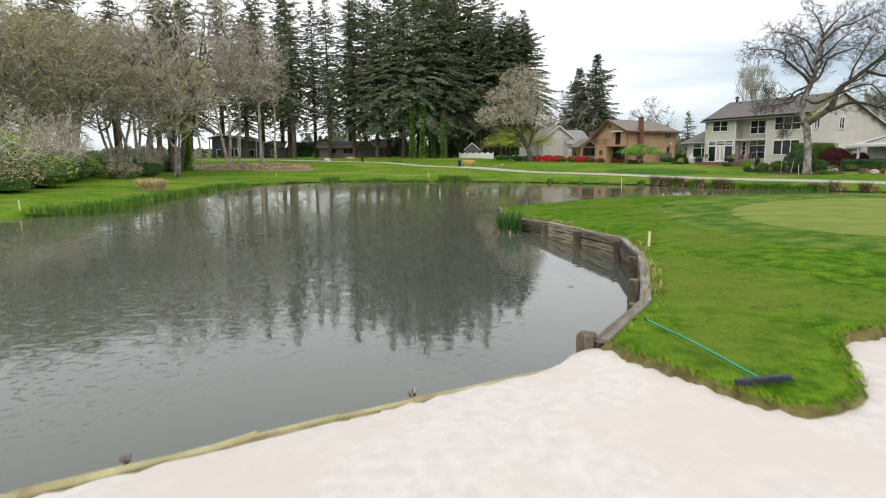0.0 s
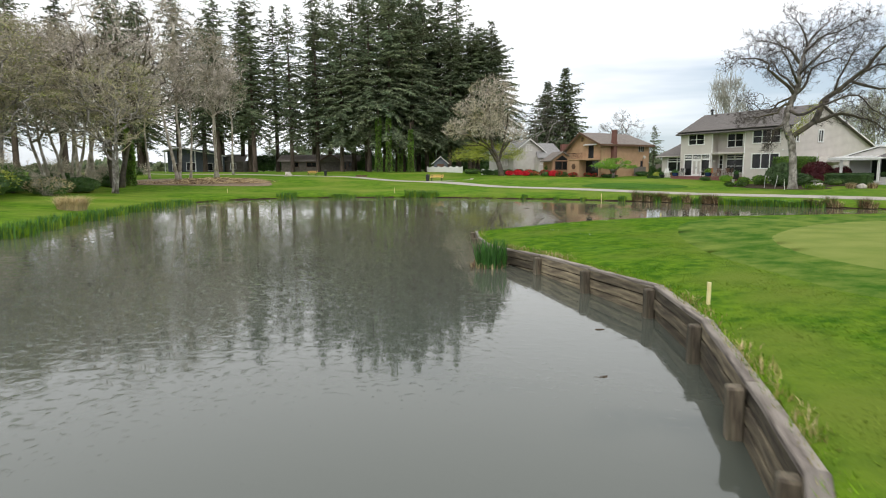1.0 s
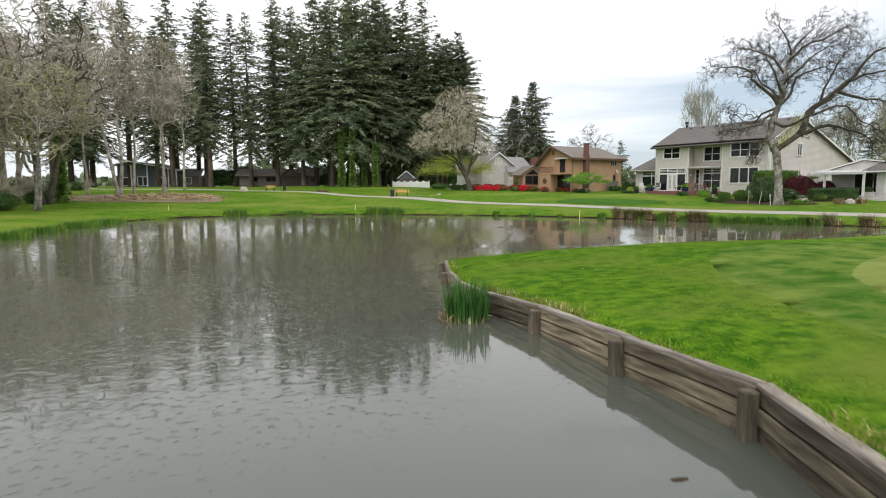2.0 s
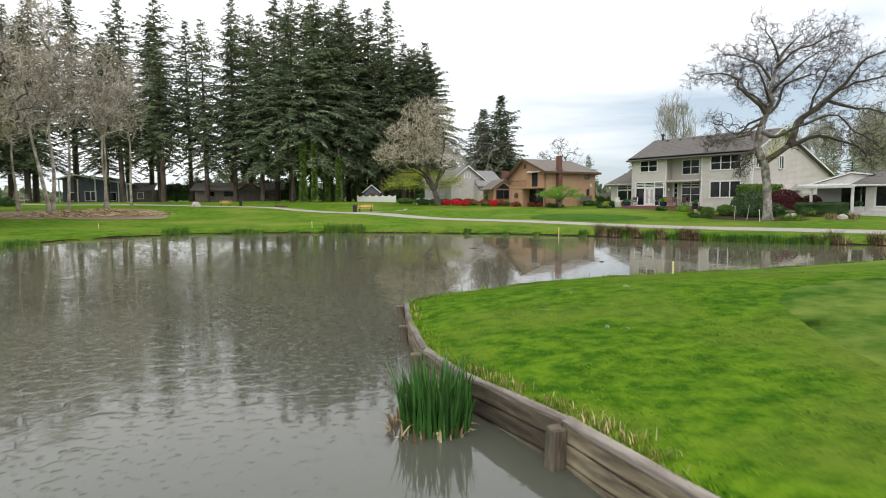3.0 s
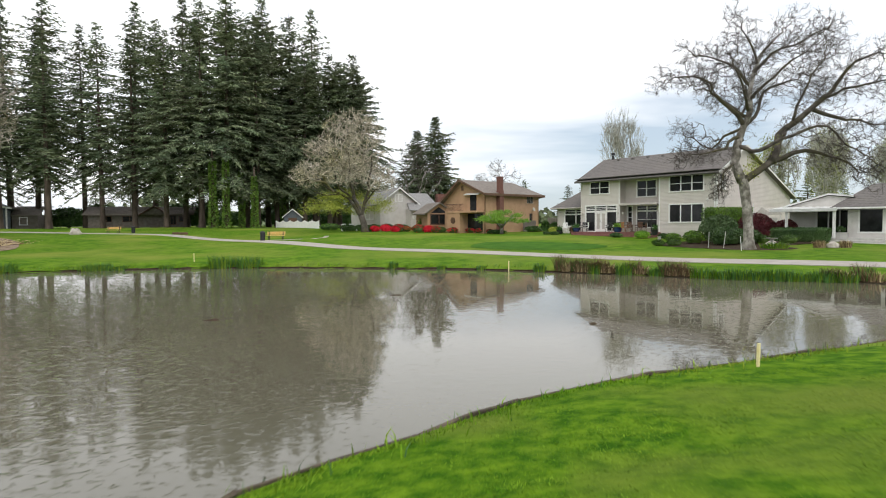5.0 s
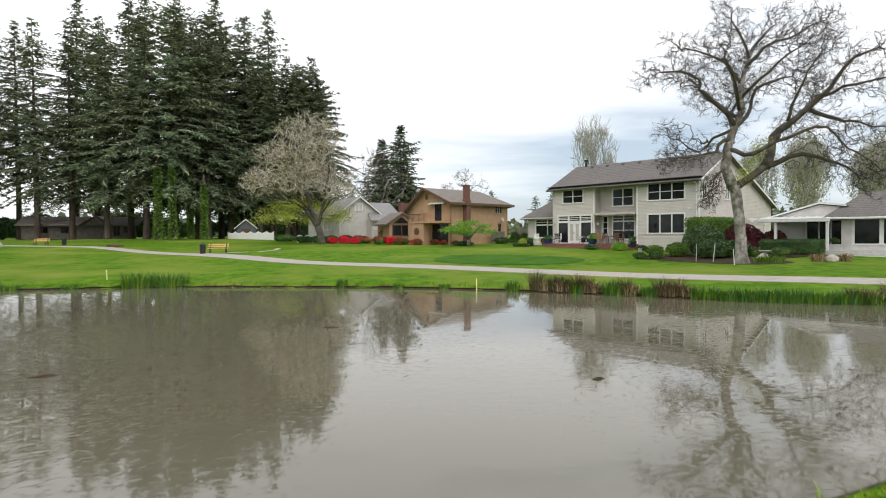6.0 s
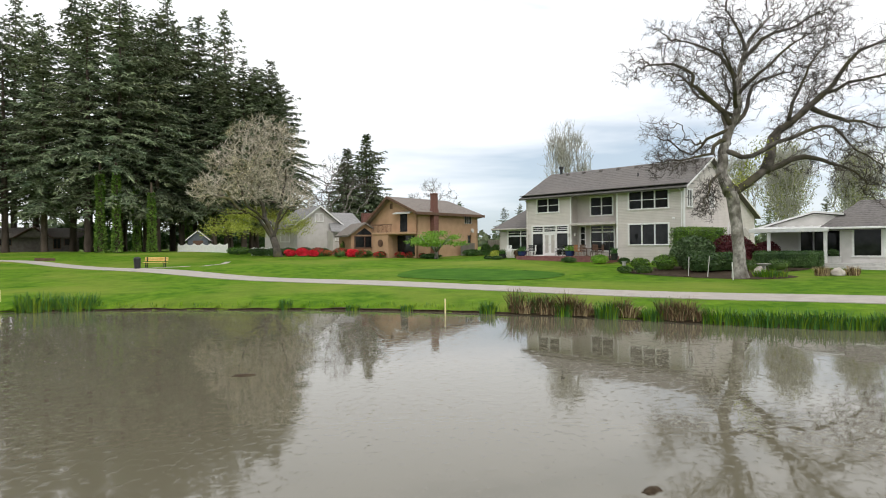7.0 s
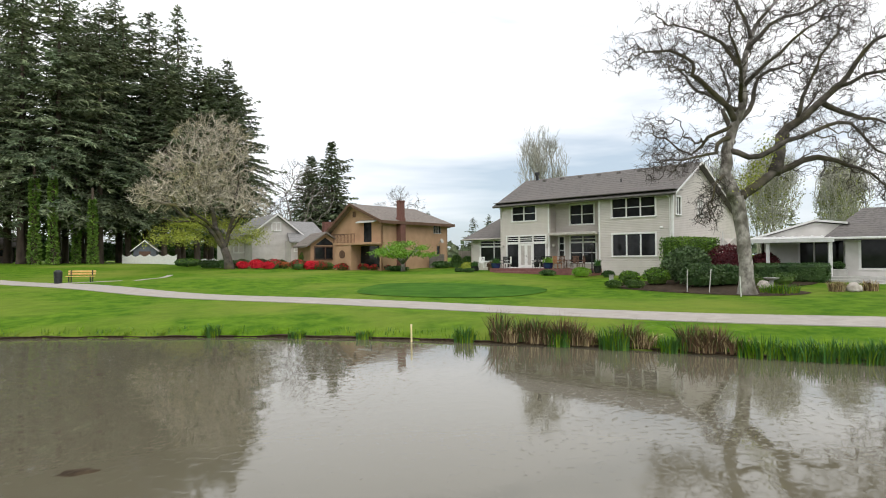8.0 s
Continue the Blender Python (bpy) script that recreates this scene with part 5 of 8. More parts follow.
def fir_meshes(seed, h, clear, wide, ragged=0.35, step=0.38, thick=1.05, gap=0.60):
    """Trunk and needle meshes of a tall fir; clear: bare part of the trunk; wide: half the crown's width."""
    r = random.Random(seed)
    lean = Vector((r.uniform(-0.02, 0.02), r.uniform(-0.02, 0.02), 0))
    trunk = Shape()
    pts = [Vector((0, 0, -0.5)) + lean * z + Vector((0, 0, z)) for z in (0, 0.8, 3, h * 0.3, h * 0.6, h * 0.85, h * 1.01)]
    rad = [0.62, 0.48, 0.42, 0.36, 0.22, 0.08, 0.015]
    trunk.tube(pts, [q * h / 36 for q in rad], 8)
    crown = Shape()
    ph = [r.uniform(0, 6.28) for _ in range(4)]
    for _ in range(9):
        z, a = h * r.uniform(clear * 0.45, clear), r.uniform(0, 6.28)
        p = lean * z + Vector((0, 0, z - 0.5))
        trunk.tube([p, p + Vector((math.cos(a), math.sin(a), -0.15)) * r.uniform(0.8, 2.2)], [0.04, 0.01], 3, cap=False)
    z = clear * h
    while z < h * 0.99:
        t = (z - clear * h) / (h * (1 - clear))
        prof = (0.55 + 3.0 * t if t < 0.15 else 1.0 - ((t - 0.15) / 0.85) ** 1.45 * 0.975)
        bulge = 1 + 0.16 * math.sin(z * 0.55 + ph[0]) + 0.10 * math.sin(z * 1.3 + ph[1])
        n = 6 if t < 0.85 else 5
        a0 = r.uniform(0, 6.28)
        for i in range(n):
            if r.random() < 0.13:
                continue
            a = a0 + i * 6.283 / n + r.uniform(-0.45, 0.45)
            side_bulge = 1 + 0.24 * math.sin(a + ph[2] + z * 0.12) + 0.14 * math.sin(2 * a + ph[3] + z * 0.4)
            length = max(0.3, wide * prof * bulge * side_bulge * r.uniform(1 - ragged, 1 + ragged * 0.45))
            out = Vector((math.cos(a), math.sin(a), 0))
            side = Vector((-out.y, out.x, 0))
            rise = -0.18 + 0.85 * t ** 1.5 + r.uniform(-0.14, 0.14)
            sag = (0.34 * (1 - t) + 0.04) * r.uniform(0.6, 1.3)
            base = lean * z + Vector((0, 0, z - 0.5 + r.uniform(-0.5, 0.5)))
            steps = max(2, int(length / step))
            spot = lambda f: base + out * length * f + Vector((0, 0, length * (rise * f - sag * f * f + 0.16 * sag * f ** 4)))
            if length > 1.8 and t < 0.6:
                trunk.tube([spot(0), spot(0.5), spot(0.97)], [0.06, 0.04, 0.012], 3, cap=False)
            for s in range(1, steps + 1):
                f = s / steps
                p = spot(f - r.uniform(0, 0.8) / steps)
                reach = (0.42 + 0.72 * (1 - f) ** 0.8) * min(1.2, 0.35 + length / 3.2)
                for sgn in (-1, 1):
                    d = (side * sgn * r.uniform(0.55, 1.0) + out * r.uniform(0.2, 0.9) + Vector((0, 0, r.uniform(-0.5, 0.05)))).normalized()
                    l = reach * r.uniform(0.8, 1.35)
                    spike(crown, p, d, d.cross(rand_dir(r)).normalized(), l, r.uniform(0.09, 0.15) * thick)
                    for _ in range(2):
                        q = p + d * l * r.uniform(0.1, 0.75)
                        e = (d * 0.5 + out * 0.35 + rand_dir(r) * 0.45 + Vector((0, 0, r.uniform(-1.0, 0.1) * (1 - 0.6 * t)))).normalized()
                        spike(crown, q, e, e.cross(rand_dir(r)).normalized(), r.uniform(0.35, 0.75) * thick * (1 - 0.35 * t), r.uniform(0.06, 0.12) * thick)
            d = (out + Vector((0, 0, rise - sag)) + rand_dir(r) * 0.25).normalized()
            spike(crown, spot(0.85), d, d.cross(rand_dir(r)).normalized(), 0.25 * length ** 0.5 + 0.35, 0.08 * thick)
        z += gap * r.uniform(0.7, 1.3) * (1.0 if t < 0.7 else 0.8)
        if r.random() < 0.05 and t < 0.7:
            z += r.uniform(0.4, 1.1)
    return trunk.mesh("trunk", FIRBARK, True), crown.mesh("crown", FIR)


FIR_KINDS = [fir_meshes(11, 36, 0.22, 7.2, 0.55), fir_meshes(12, 36, 0.21, 5.9, 0.6, 0.46, 0.95), fir_meshes(13, 36, 0.20, 7.4, 0.5), fir_meshes(14, 36, 0.30, 5.2, 0.7, 0.48, 0.95), fir_meshes(15, 36, 0.19, 7.0, 0.6), fir_meshes(16, 36, 0.03, 6.6, 0.45, 0.8, 2.0, 1.1), fir_meshes(17, 36, 0.06, 6.6, 0.45, 0.62, 1.7, 0.5)]
FIR_DOCS = ["tall dark green Douglas fir", "tall ragged Douglas fir with a bare lower trunk", "tall dense dark green fir", "slender fir with a high thin crown", "tall dark fir with drooping boughs", "dark fir with boughs nearly to the ground", "full dark green conifer behind the houses"]


def fir(x, y, h, k, turn=0.0, group="firs behind the fairway", broad=1.0):
    z = ground_z(x, y)
    t = thing("fir_tree", FIR_DOCS[k], "tree", Matrix.LocRotScale((x, y, z), Euler((0, 0, turn)), ((h / 36 * 0.5 + 0.5) * broad, (h / 36 * 0.5 + 0.5) * broad, h / 36)), group)
    part("trunk", FIR_KINDS[k][0], None, t)
    part("crown", FIR_KINDS[k][1], None, t)
    return t


FIRS = [(-62, 150, 31, 0), (-56, 158, 34, 1), (-49, 155, 32, 0), (-44, 150, 29, 4), (-39, 158, 35, 3), (-32, 156, 37.5, 1), (-27, 148, 33, 4), (-24, 160, 38, 3), (-19, 152, 38, 1), (-20, 140, 30, 0), (-13, 149, 37, 4), (-9.5, 142, 36, 0), (-6, 152, 38, 2), (-4.5, 134, 33, 4), (-1.5, 141, 36, 1), (-8.5, 134, 34, 1), (2, 148, 37, 2), (3.7, 141, 35, 4), (0.5, 135, 31, 2), (6.5, 146, 34, 0), (8.5, 139, 31, 2), (11.2, 146, 37, 3), (13.2, 141, 27, 2), (15.5, 146, 31.5, 0), (18.3, 142, 29, 2), (19.5, 150, 26, 2), (-14.5, 137, 31, 3), (-35, 146, 27, 2), (-70, 160, 33, 4), (-80, 152, 30, 2), (-90, 140, 30, 1), (-76, 128, 30, 0), (-66, 152, 31, 1), (-66, 144, 33, 4), (-84, 136, 32, 2), (-97, 128, 32, 0), (-66, 162, 36, 1), (-48, 166, 36, 3), (-104, 118, 31, 4), (-71, 136, 30, 3), (-110, 132, 33, 1), (-42, 162, 36, 0), (-88, 122, 29, 4), (-3, 146, 27, 2), (5.5, 151, 30, 2), (10.5, 141, 24, 2), (15, 151, 27, 2)]
for i, (fx, fy, fh, fk) in enumerate(FIRS):
    fir(fx, fy, fh * (1.10 + 0.09 * math.sin(i * 2.1)) * (1.10 if fx < -32 else 1.03), fk if fx > -12 else (1, 3, 4)[i % 3] if fx > -30 else (1, 3)[i % 2], i * 2.4, broad=1.3 if fx < -32 else 1.1)
for fx, fy, fh, fk in ((46.2, 211, 30, 6), (51.0, 207, 34, 6), (48.0, 216, 22, 6), (41.5, 214, 17, 5), (54.5, 212, 19, 6)):
    fir(fx, fy, fh, fk, fx, "firs behind the tan house", 1.35)


def limb(sh, r, pts, r0, r1):
    """A chosen limb through points; gives the places along it with their way from the root."""
    line = spline(pts, step=0.5)
    v = [Vector(p) for p in line]
    n = len(v)
    ph = [r.uniform(0, 6.28) for _ in range(3)]
    for i in range(1, n - 1):
        v[i] = v[i] + Vector((math.sin(i * 1.1 + ph[0]), math.sin(i * 0.9 + ph[1]), math.sin(i * 1.25 + ph[2]))) * 0.09 * min(1, i / 3) + rand_dir(r) * 0.05
    sh.tube(v, [r0 + (r1 - r0) * (i / (n - 1)) ** 0.85 for i in range(n)], 9 if r0 > 0.2 else 7)
    way, out = 0.0, []
    for i, p in enumerate(v):
        way += (p - v[i - 1]).length if i else 0
        out.append((p, way))
    return out


def branch_out(sh, r, seeds, pts, bf=0.35, tip=0.022, power=0.42, most=9.0, crook=0.16, twigs=4, twig_len=0.7, twig_wide=0.016, droop=0.0, cut=0.05, lay=1.0, few=5):
    """Joins the crown points to the seeds (place, way from the root) by short crooked branches, thick where many hang on them, with twigs at their ends."""
    sp = np.array([tuple(p) for p, _ in seeds])
    sl = np.array([q for _, q in seeds])
    pts = np.asarray(pts, float)
    n, m = len(pts), len(seeds)
    d = np.linalg.norm(pts[:, None] - sp[None], axis=2)
    c = d + bf * sl[None]
    par = c.argmin(1)
    cost = c.min(1)
    way = np.zeros(n)
    order = []
    for _ in range(n):
        i = int(cost.argmin())
        p = par[i]
        way[i] = (sl[p] + np.linalg.norm(pts[i] - sp[p])) if p < m else (way[p - m] + np.linalg.norm(pts[i] - pts[p - m]))
        order.append(i)
        cost[i] = 1e18
        alt = np.linalg.norm(pts - pts[i], axis=1) + bf * way[i]
        better = (alt < cost) & (cost < 1e17)
        cost[better], par[better] = alt[better], m + i
    count = np.ones(n)
    kids = {}
    for i in reversed(order):
        if par[i] >= m:
            count[par[i] - m] += count[i]
        kids.setdefault(int(par[i]), []).append(i)
    rad = np.minimum(most, tip * count ** power)
    place = lambda i: Vector(sp[i]) if i < m else Vector(pts[i - m])
    todo = [(p, c_) for p in kids if p < m for c_ in kids[p]]
    ends = []
    while todo:
        p, c_ = todo.pop()
        path, radii = [place(p)], [float(rad[c_])]
        while True:
            q = Vector(pts[c_])
            gap_ = (q - path[-1]).length
            path.append((path[-1] + q) / 2 + rand_dir(r) * crook * gap_)
            path.append(q)
            radii += [float(rad[c_])] * 2
            if count[c_] <= few:
                way_ = (path[-1] - path[-3]).normalized()
                ends.append(q)
                for _ in range(twigs):
                    e = (way_ * 0.7 + rand_dir(r) * 0.95 + Vector((0, 0, droop))).normalized()
                    e = Vector((e.x, e.y, e.z * lay)).normalized()
                    w = e.cross(rand_dir(r)).normalized() * twig_wide
                    l = twig_len * r.uniform(0.5, 1.3)
                    b = path[-3].lerp(q, r.uniform(0.2, 1.0))
                    k_ = b + e * l * 0.5 + rand_dir(r) * l * 0.12
                    z_ = k_ + (e + rand_dir(r) * 0.5).normalized() * l * 0.5
                    sh.add([tuple(b - w), tuple(b + w), tuple(k_ + w * 0.7), tuple(k_ - w * 0.7), tuple(z_)], [(0, 1, 2, 3), (3, 2, 4)], 1)
            nxt = sorted(kids.get(m + c_, []), key=lambda k: -count[k])
            if not nxt:
                break
            todo += [(m + c_, k) for k in nxt[1:]]
            c_ = nxt[0]
        radii[-1] *= 0.5
        sh.tube(path, radii, 7 if radii[0] > 0.12 else 4 if radii[0] > 0.05 else 3, 0 if radii[0] > cut else 1, cap=False)
    return ends


def lobe_points(r, lobes, shell=0.45):
    """Points spread in egg-shaped lobes (x, y, z, rx, ry, rz, count), more of them towards the outside."""
    out = []
    for cx_, cy_, cz_, rx, ry, rz, count in lobes:
        for _ in range(count):
            d = rand_dir(r) * r.random() ** shell
            out.append((cx_ + d.x * rx, cy_ + d.y * ry, cz_ + d.z * rz))
    return out


def bare_tree_mesh(seed, h, stems, trunk_r, crown, count, lumps=12, fork=0.25, spread=0.10, **opt):
    """A leafless tree: one or more stems, and branches that fill a lumpy crown (rx, low, high, as shares of the height)."""
    r = random.Random(seed)
    sh = Shape()
    rx, low, high = (h * q for q in crown)
    mid, half = (low + high) / 2, (high - low) / 2
    seeds = []
    for s in range(stems):
        a = 6.283 * s / stems + r.uniform(-0.5, 0.5)
        d = Vector((math.cos(a) * spread, math.sin(a) * spread, 1)).normalized() if stems > 1 else Vector((r.uniform(-0.05, 0.05), r.uniform(-0.05, 0.05), 1)).normalized()
        p = Vector((math.cos(a), math.sin(a), 0)) * (0.0 if stems == 1 else 0.3) + Vector((0, 0, -0.4))
        line, rad = [p], [trunk_r * 1.4]
        n = 12
        top = low + half * r.uniform(1.0, 1.5)
        for i in range(n):
            d = (d + rand_dir(r) * 0.09 + Vector((0, 0, 0.04))).normalized()
            p = p + d * (top / n)
            line.append(Vector(p))
            rad.append(trunk_r * (1 - 0.80 * ((i + 1) / n) ** 0.8))
            if (i + 1) / n > fork:
                seeds.append((Vector(p), p.z))
        sh.tube(line, rad, 8)
    lobes = [(0, 0, mid, rx, rx, half, count // 2)]
    for i in range(lumps):
        d = rand_dir(r) * r.uniform(0.55, 0.9)
        lobes.append((d.x * rx, d.y * rx, mid + d.z * half, rx * r.uniform(0.22, 0.4), rx * r.uniform(0.22, 0.4), half * r.uniform(0.14, 0.26), count // 2 // lumps))
    ends = branch_out(sh, r, seeds, lobe_points(r, lobes), most=trunk_r * 0.6, **opt)
    return sh, ends


def bare_kind(bark, twig, *args, **opt):
    """Meshes of the stems and of the twigs of one kind of leafless tree, and where its twigs end."""
    sh, ends = bare_tree_mesh(*args, **opt)
    wood, twigs = sh.split()
    return wood.mesh("trunk", bark, True), twigs.mesh("crown", twig), ends


def bare_parts(kind, parent):
    part("trunk", kind[0], None, parent)
    part("crown", kind[1], None, parent, "bare fine twigs")


# the oak: limbs in the plane of the bank (a) and across it (b)
oak = thing("oak_tree", "large leafless old oak with crooked spreading limbs", "tree", pose(35.5, 60.05, ground_z(35.5, 60.05), 0, 0, -24))
r_oak = random.Random(77)
o_sh = Shape()
trunk_line = spline([(0.1, 0, -0.4), (0.05, 0, 0.15), (0.0, 0, 0.8), (-0.06, 0, 2.0), (-0.2, 0.05, 3.6), (-0.42, 0.0, 4.9)], step=0.16)
o_sh.tube([tuple(p) for p in trunk_line], np.interp(trunk_line[:, 2], [-0.4, 0.15, 0.8, 2.0, 3.6, 4.9], [0.66, 0.46, 0.35, 0.315, 0.32, 0.35]).tolist(), 20)
for k_, v_ in enumerate(o_sh.v):
    p = Vector(v_)
    axis_x = float(np.interp(p.z, trunk_line[:, 2], trunk_line[:, 0]))
    swell = 1 + 0.16 * noise.noise(Vector((p.x * 2.2, p.y * 2.2, p.z * 1.1))) + 0.09 * noise.noise(Vector((p.x * 8, p.y * 8, p.z * 2.2)))
    o_sh.v[k_] = (axis_x + (p.x - axis_x) * swell, p.y * swell, p.z)
for pts, ra, rb, reach in (
    ([(-0.45, 0, 4.7), (-0.97, 0.1, 6.1), (-0.78, 0.2, 7.1), (-0.39, 0.1, 8.25), (-0.1, 0.0, 9.8), (0.06, -0.1, 11.35), (0.3, 0, 12.7), (0.9, 0.2, 13.6), (1.8, 0.2, 14.7)], 0.37, 0.08, 1.7),
    ([(-0.4, 0, 4.7), (0.4, -0.2, 5.4), (1.45, -0.3, 6.1), (2.2, -0.3, 6.4), (3.8, -0.4, 6.65), (5.3, -0.6, 6.2), (6.5, -0.5, 5.4)], 0.30, 0.06, 1.5),
    ([(1.3, -0.3, 6.0), (1.75, 0.0, 7.0), (2.1, 0.3, 7.8), (2.8, 0.4, 8.8), (4.0, 0.3, 9.6), (5.1, 0.2, 10.5), (5.5, 0.0, 11.5), (6.5, -0.2, 12.5), (7.8, -0.2, 13.1)], 0.33, 0.08, 1.7),
    ([(4.1, 0.3, 9.6), (5.3, 0.6, 9.15), (6.9, 0.9, 8.9), (8.4, 1.0, 8.5)], 0.17, 0.06, 1.6),
    ([(-0.75, 0.1, 7.2), (0.5, -0.7, 6.8), (2.1, -1.2, 7.7), (3.8, -1.5, 8.15), (4.75, -1.5, 7.85), (5.5, -1.6, 6.9), (6.6, -1.5, 6.2)], 0.17, 0.05, 1.5),
    ([(-0.4, 0.1, 8.7), (-0.9, -0.1, 9.4), (-1.84, -0.2, 10.2), (-2.6, -0.3, 10.9), (-2.75, -0.4, 11.5), (-3.8, -0.5, 11.9), (-5.0, -0.4, 12.0)], 0.19, 0.06, 1.6),
    ([(-0.7, 0.1, 7.8), (-1.45, -0.4, 7.5), (-1.75, -0.6, 6.9), (-2.8, -0.7, 6.7), (-3.9, -0.8, 6.6)], 0.14, 0.05, 1.4),
    ([(-0.5, 0.1, 8.4), (-1.6, 0.5, 7.9), (-2.3, 0.8, 7.2), (-3.4, 1.0, 7.9)], 0.12, 0.05, 1.5),
    ([(-0.9, 0.0, 6.0), (-1.5, -0.6, 5.7), (-2.0, -1.0, 5.2), (-2.2, -1.1, 4.5)], 0.10, 0.04, 1.0),
    ([(-0.4, 0.1, 8.5), (0.7, 0.4, 9.6), (1.07, 0.6, 11.0), (2.2, 0.8, 11.5), (3.4, 0.9, 11.8)], 0.16, 0.06, 1.6),
    ([(0.2, 0.0, 12.2), (1.26, -0.3, 13.3), (2.6, -0.5, 13.9), (4.0, -0.4, 14.6)], 0.13, 0.06, 1.6),
    ([(0.05, 0.0, 11.2), (-0.7, 0.3, 12.3), (-1.45, 0.4, 13.1), (-3.0, 0.5, 13.6)], 0.13, 0.05, 1.6),
    ([(0.4, 0.0, 12.8), (0.2, 0.2, 14.0), (-0.5, 0.3, 15.2)], 0.11, 0.05, 1.5),
    ([(-0.5, 0.2, 7.6), (0.0, 1.9, 9.2), (0.8, 3.4, 10.8), (1.0, 4.2, 12.4)], 0.18, 0.06, 1.6),
    ([(-0.2, 0.1, 9.2), (-1.0, 1.8, 10.4), (-1.9, 3.0, 12.0)], 0.15, 0.06, 1.6),
    ([(-0.1, 0.0, 10.2), (0.9, -1.6, 11.6), (2.2, -2.6, 12.6)], 0.14, 0.05, 1.6),
    ([(-0.1, 0.0, 9.6), (-1.0, -1.7, 10.8), (-2.0, -2.8, 12.4)], 0.14, 0.05, 1.6),
    ([(2.2, 0.2, 7.9), (3.2, 1.9, 8.8), (4.8, 3.2, 9.6), (6.0, 3.8, 11.0)], 0.17, 0.06, 1.6),
    ([(5.0, 0.2, 10.4), (6.2, -1.0, 10.8), (7.6, -1.6, 11.0)], 0.12, 0.05, 1.5),
    ([(2.9, 0.4, 8.9), (3.3, 0.2, 10.4), (3.9, 0.0, 11.8), (4.7, -0.1, 12.9)], 0.12, 0.05, 1.5),
):
    l_sh = Shape()
    places = limb(l_sh, r_oak, pts, ra * 0.95, rb * 0.75)
    reach *= 0.85 if pts[-1][0] < -1.5 else 0.95
    twig_pts = []
    for p, way in places[len(places) // 3:]:
        f = way / places[-1][1]
        for _ in range(int(4 + 44 * f * f)):
            d = rand_dir(r_oak) * reach * (0.45 + 0.75 * f) * r_oak.random() ** 0.55
            twig_pts.append((p.x + d.x, p.y + d.y, p.z + d.z * 0.85 - 0.1))
    ahead = (places[-1][0] - places[-3][0]).normalized()
    for _ in range(90):
        q = places[-1][0] + ahead * reach * r_oak.uniform(0.2, 1.1) + rand_dir(r_oak) * reach * 0.8 * r_oak.random() ** 0.5
        twig_pts.append(tuple(q))
    branch_out(l_sh, r_oak, places[len(places) // 6:], twig_pts, 0.22, 0.0085, 0.43, 0.06, 0.30, 7, 0.42, 0.0075, -0.14, 0.035, 1.0, 6)
    wood, twigs = l_sh.split()
    bough = part("limb", wood, BARK if ra > 0.36 else LIMBBARK, oak, "", True)
    tagged(part("twig_spray", twigs, TWIG, bough, "", True), "fine dark bare twigs", kind="stuff")
part("trunk", o_sh, BARK, oak, "grey furrowed trunk", True)
moss = Shape()
for i in range(900):
    f = r_oak.random()
    p = Vector((-0.2 + f * 1.6, -0.1, 5.0 + f * 2.6)) + rand_dir(r_oak) * r_oak.uniform(0.2, 0.75)
    d = (Vector((0, 0, -0.4)) + rand_dir(r_oak)).normalized()
    kite(moss, p, d, d.cross(rand_dir(r_oak)).normalized(), r_oak.uniform(0.06, 0.16), r_oak.uniform(0.02, 0.05))
part("moss", moss, YELLOW, oak, "olive moss on the fork")

# bare grey alders and maples of the left bank
BROAD = {"bf": 0.28, "tip": 0.024, "twigs": 7, "twig_len": 1.0, "twig_wide": 0.021, "droop": 0.12, "cut": 0.06}
ALDERS = [
    bare_kind(PALEBARK, GREYTWIG, 31, 19, 2, 0.27, (0.31, 0.30, 1.0), 900, 14, 0.25, 0.14, **BROAD),
    bare_kind(PALEBARK, GREYTWIG, 32, 19, 2, 0.20, (0.16, 0.34, 1.0), 480, 10, 0.35, 0.05, **BROAD),
    bare_kind(PALEBARK, GREYTWIG, 33, 19, 1, 0.17, (0.13, 0.40, 1.0), 380, 9, 0.45, 0.0, **BROAD),
    bare_kind(PALEBARK, GREYTWIG, 34, 19, 3, 0.22, (0.34, 0.28, 0.98), 900, 14, 0.15, 0.22, **BROAD),
    bare_kind(BARK, MOSSTWIG, 35, 19, 2, 0.28, (0.38, 0.26, 1.0), 850, 14, 0.15, 0.22, **{**BROAD, "lay": 0.55, "droop": 0.0}),
    bare_kind(LIMBBARK, GREYTWIG, 36, 19, 2, 0.30, (0.33, 0.24, 1.0), 1050, 16, 0.15, 0.16, **BROAD),
]
ALDER_DOCS = ("leafless grey lichen-covered tree", "leafless grey twin-stemmed tree", "slender leafless grey tree", "low-forking leafless tree with pale lichen", "spreading mossy tree with first olive-green leaves", "low-branching dark-stemmed leafless tree with pale twigs")
ALDER_PLACES = [(-30.0, 101, 23, 2), (-30.9, 114, 23.5, 2), (-28.8, 99, 21.5, 2), (-27.8, 64.1, 13.0, 4), (-31.5, 72.8, 20.5, 5), (-33, 66.5, 16, 3), (-30.1, 86.5, 23.5, 1), (-29.3, 88.5, 21, 2), (-38, 80, 19, 0), (-36, 92, 19, 2), (-42, 70, 19, 0), (-40, 58, 17, 4), (-34, 55, 14.5, 4), (-46, 62, 18, 4), (-50, 78, 20, 0), (-40, 46, 15, 4), (-36.5, 61, 16, 4), (-43, 88, 20, 0), (-52, 70, 20, 3), (-48, 46, 18, 4), (-38, 72, 18, 3)]
r_al = random.Random(71)
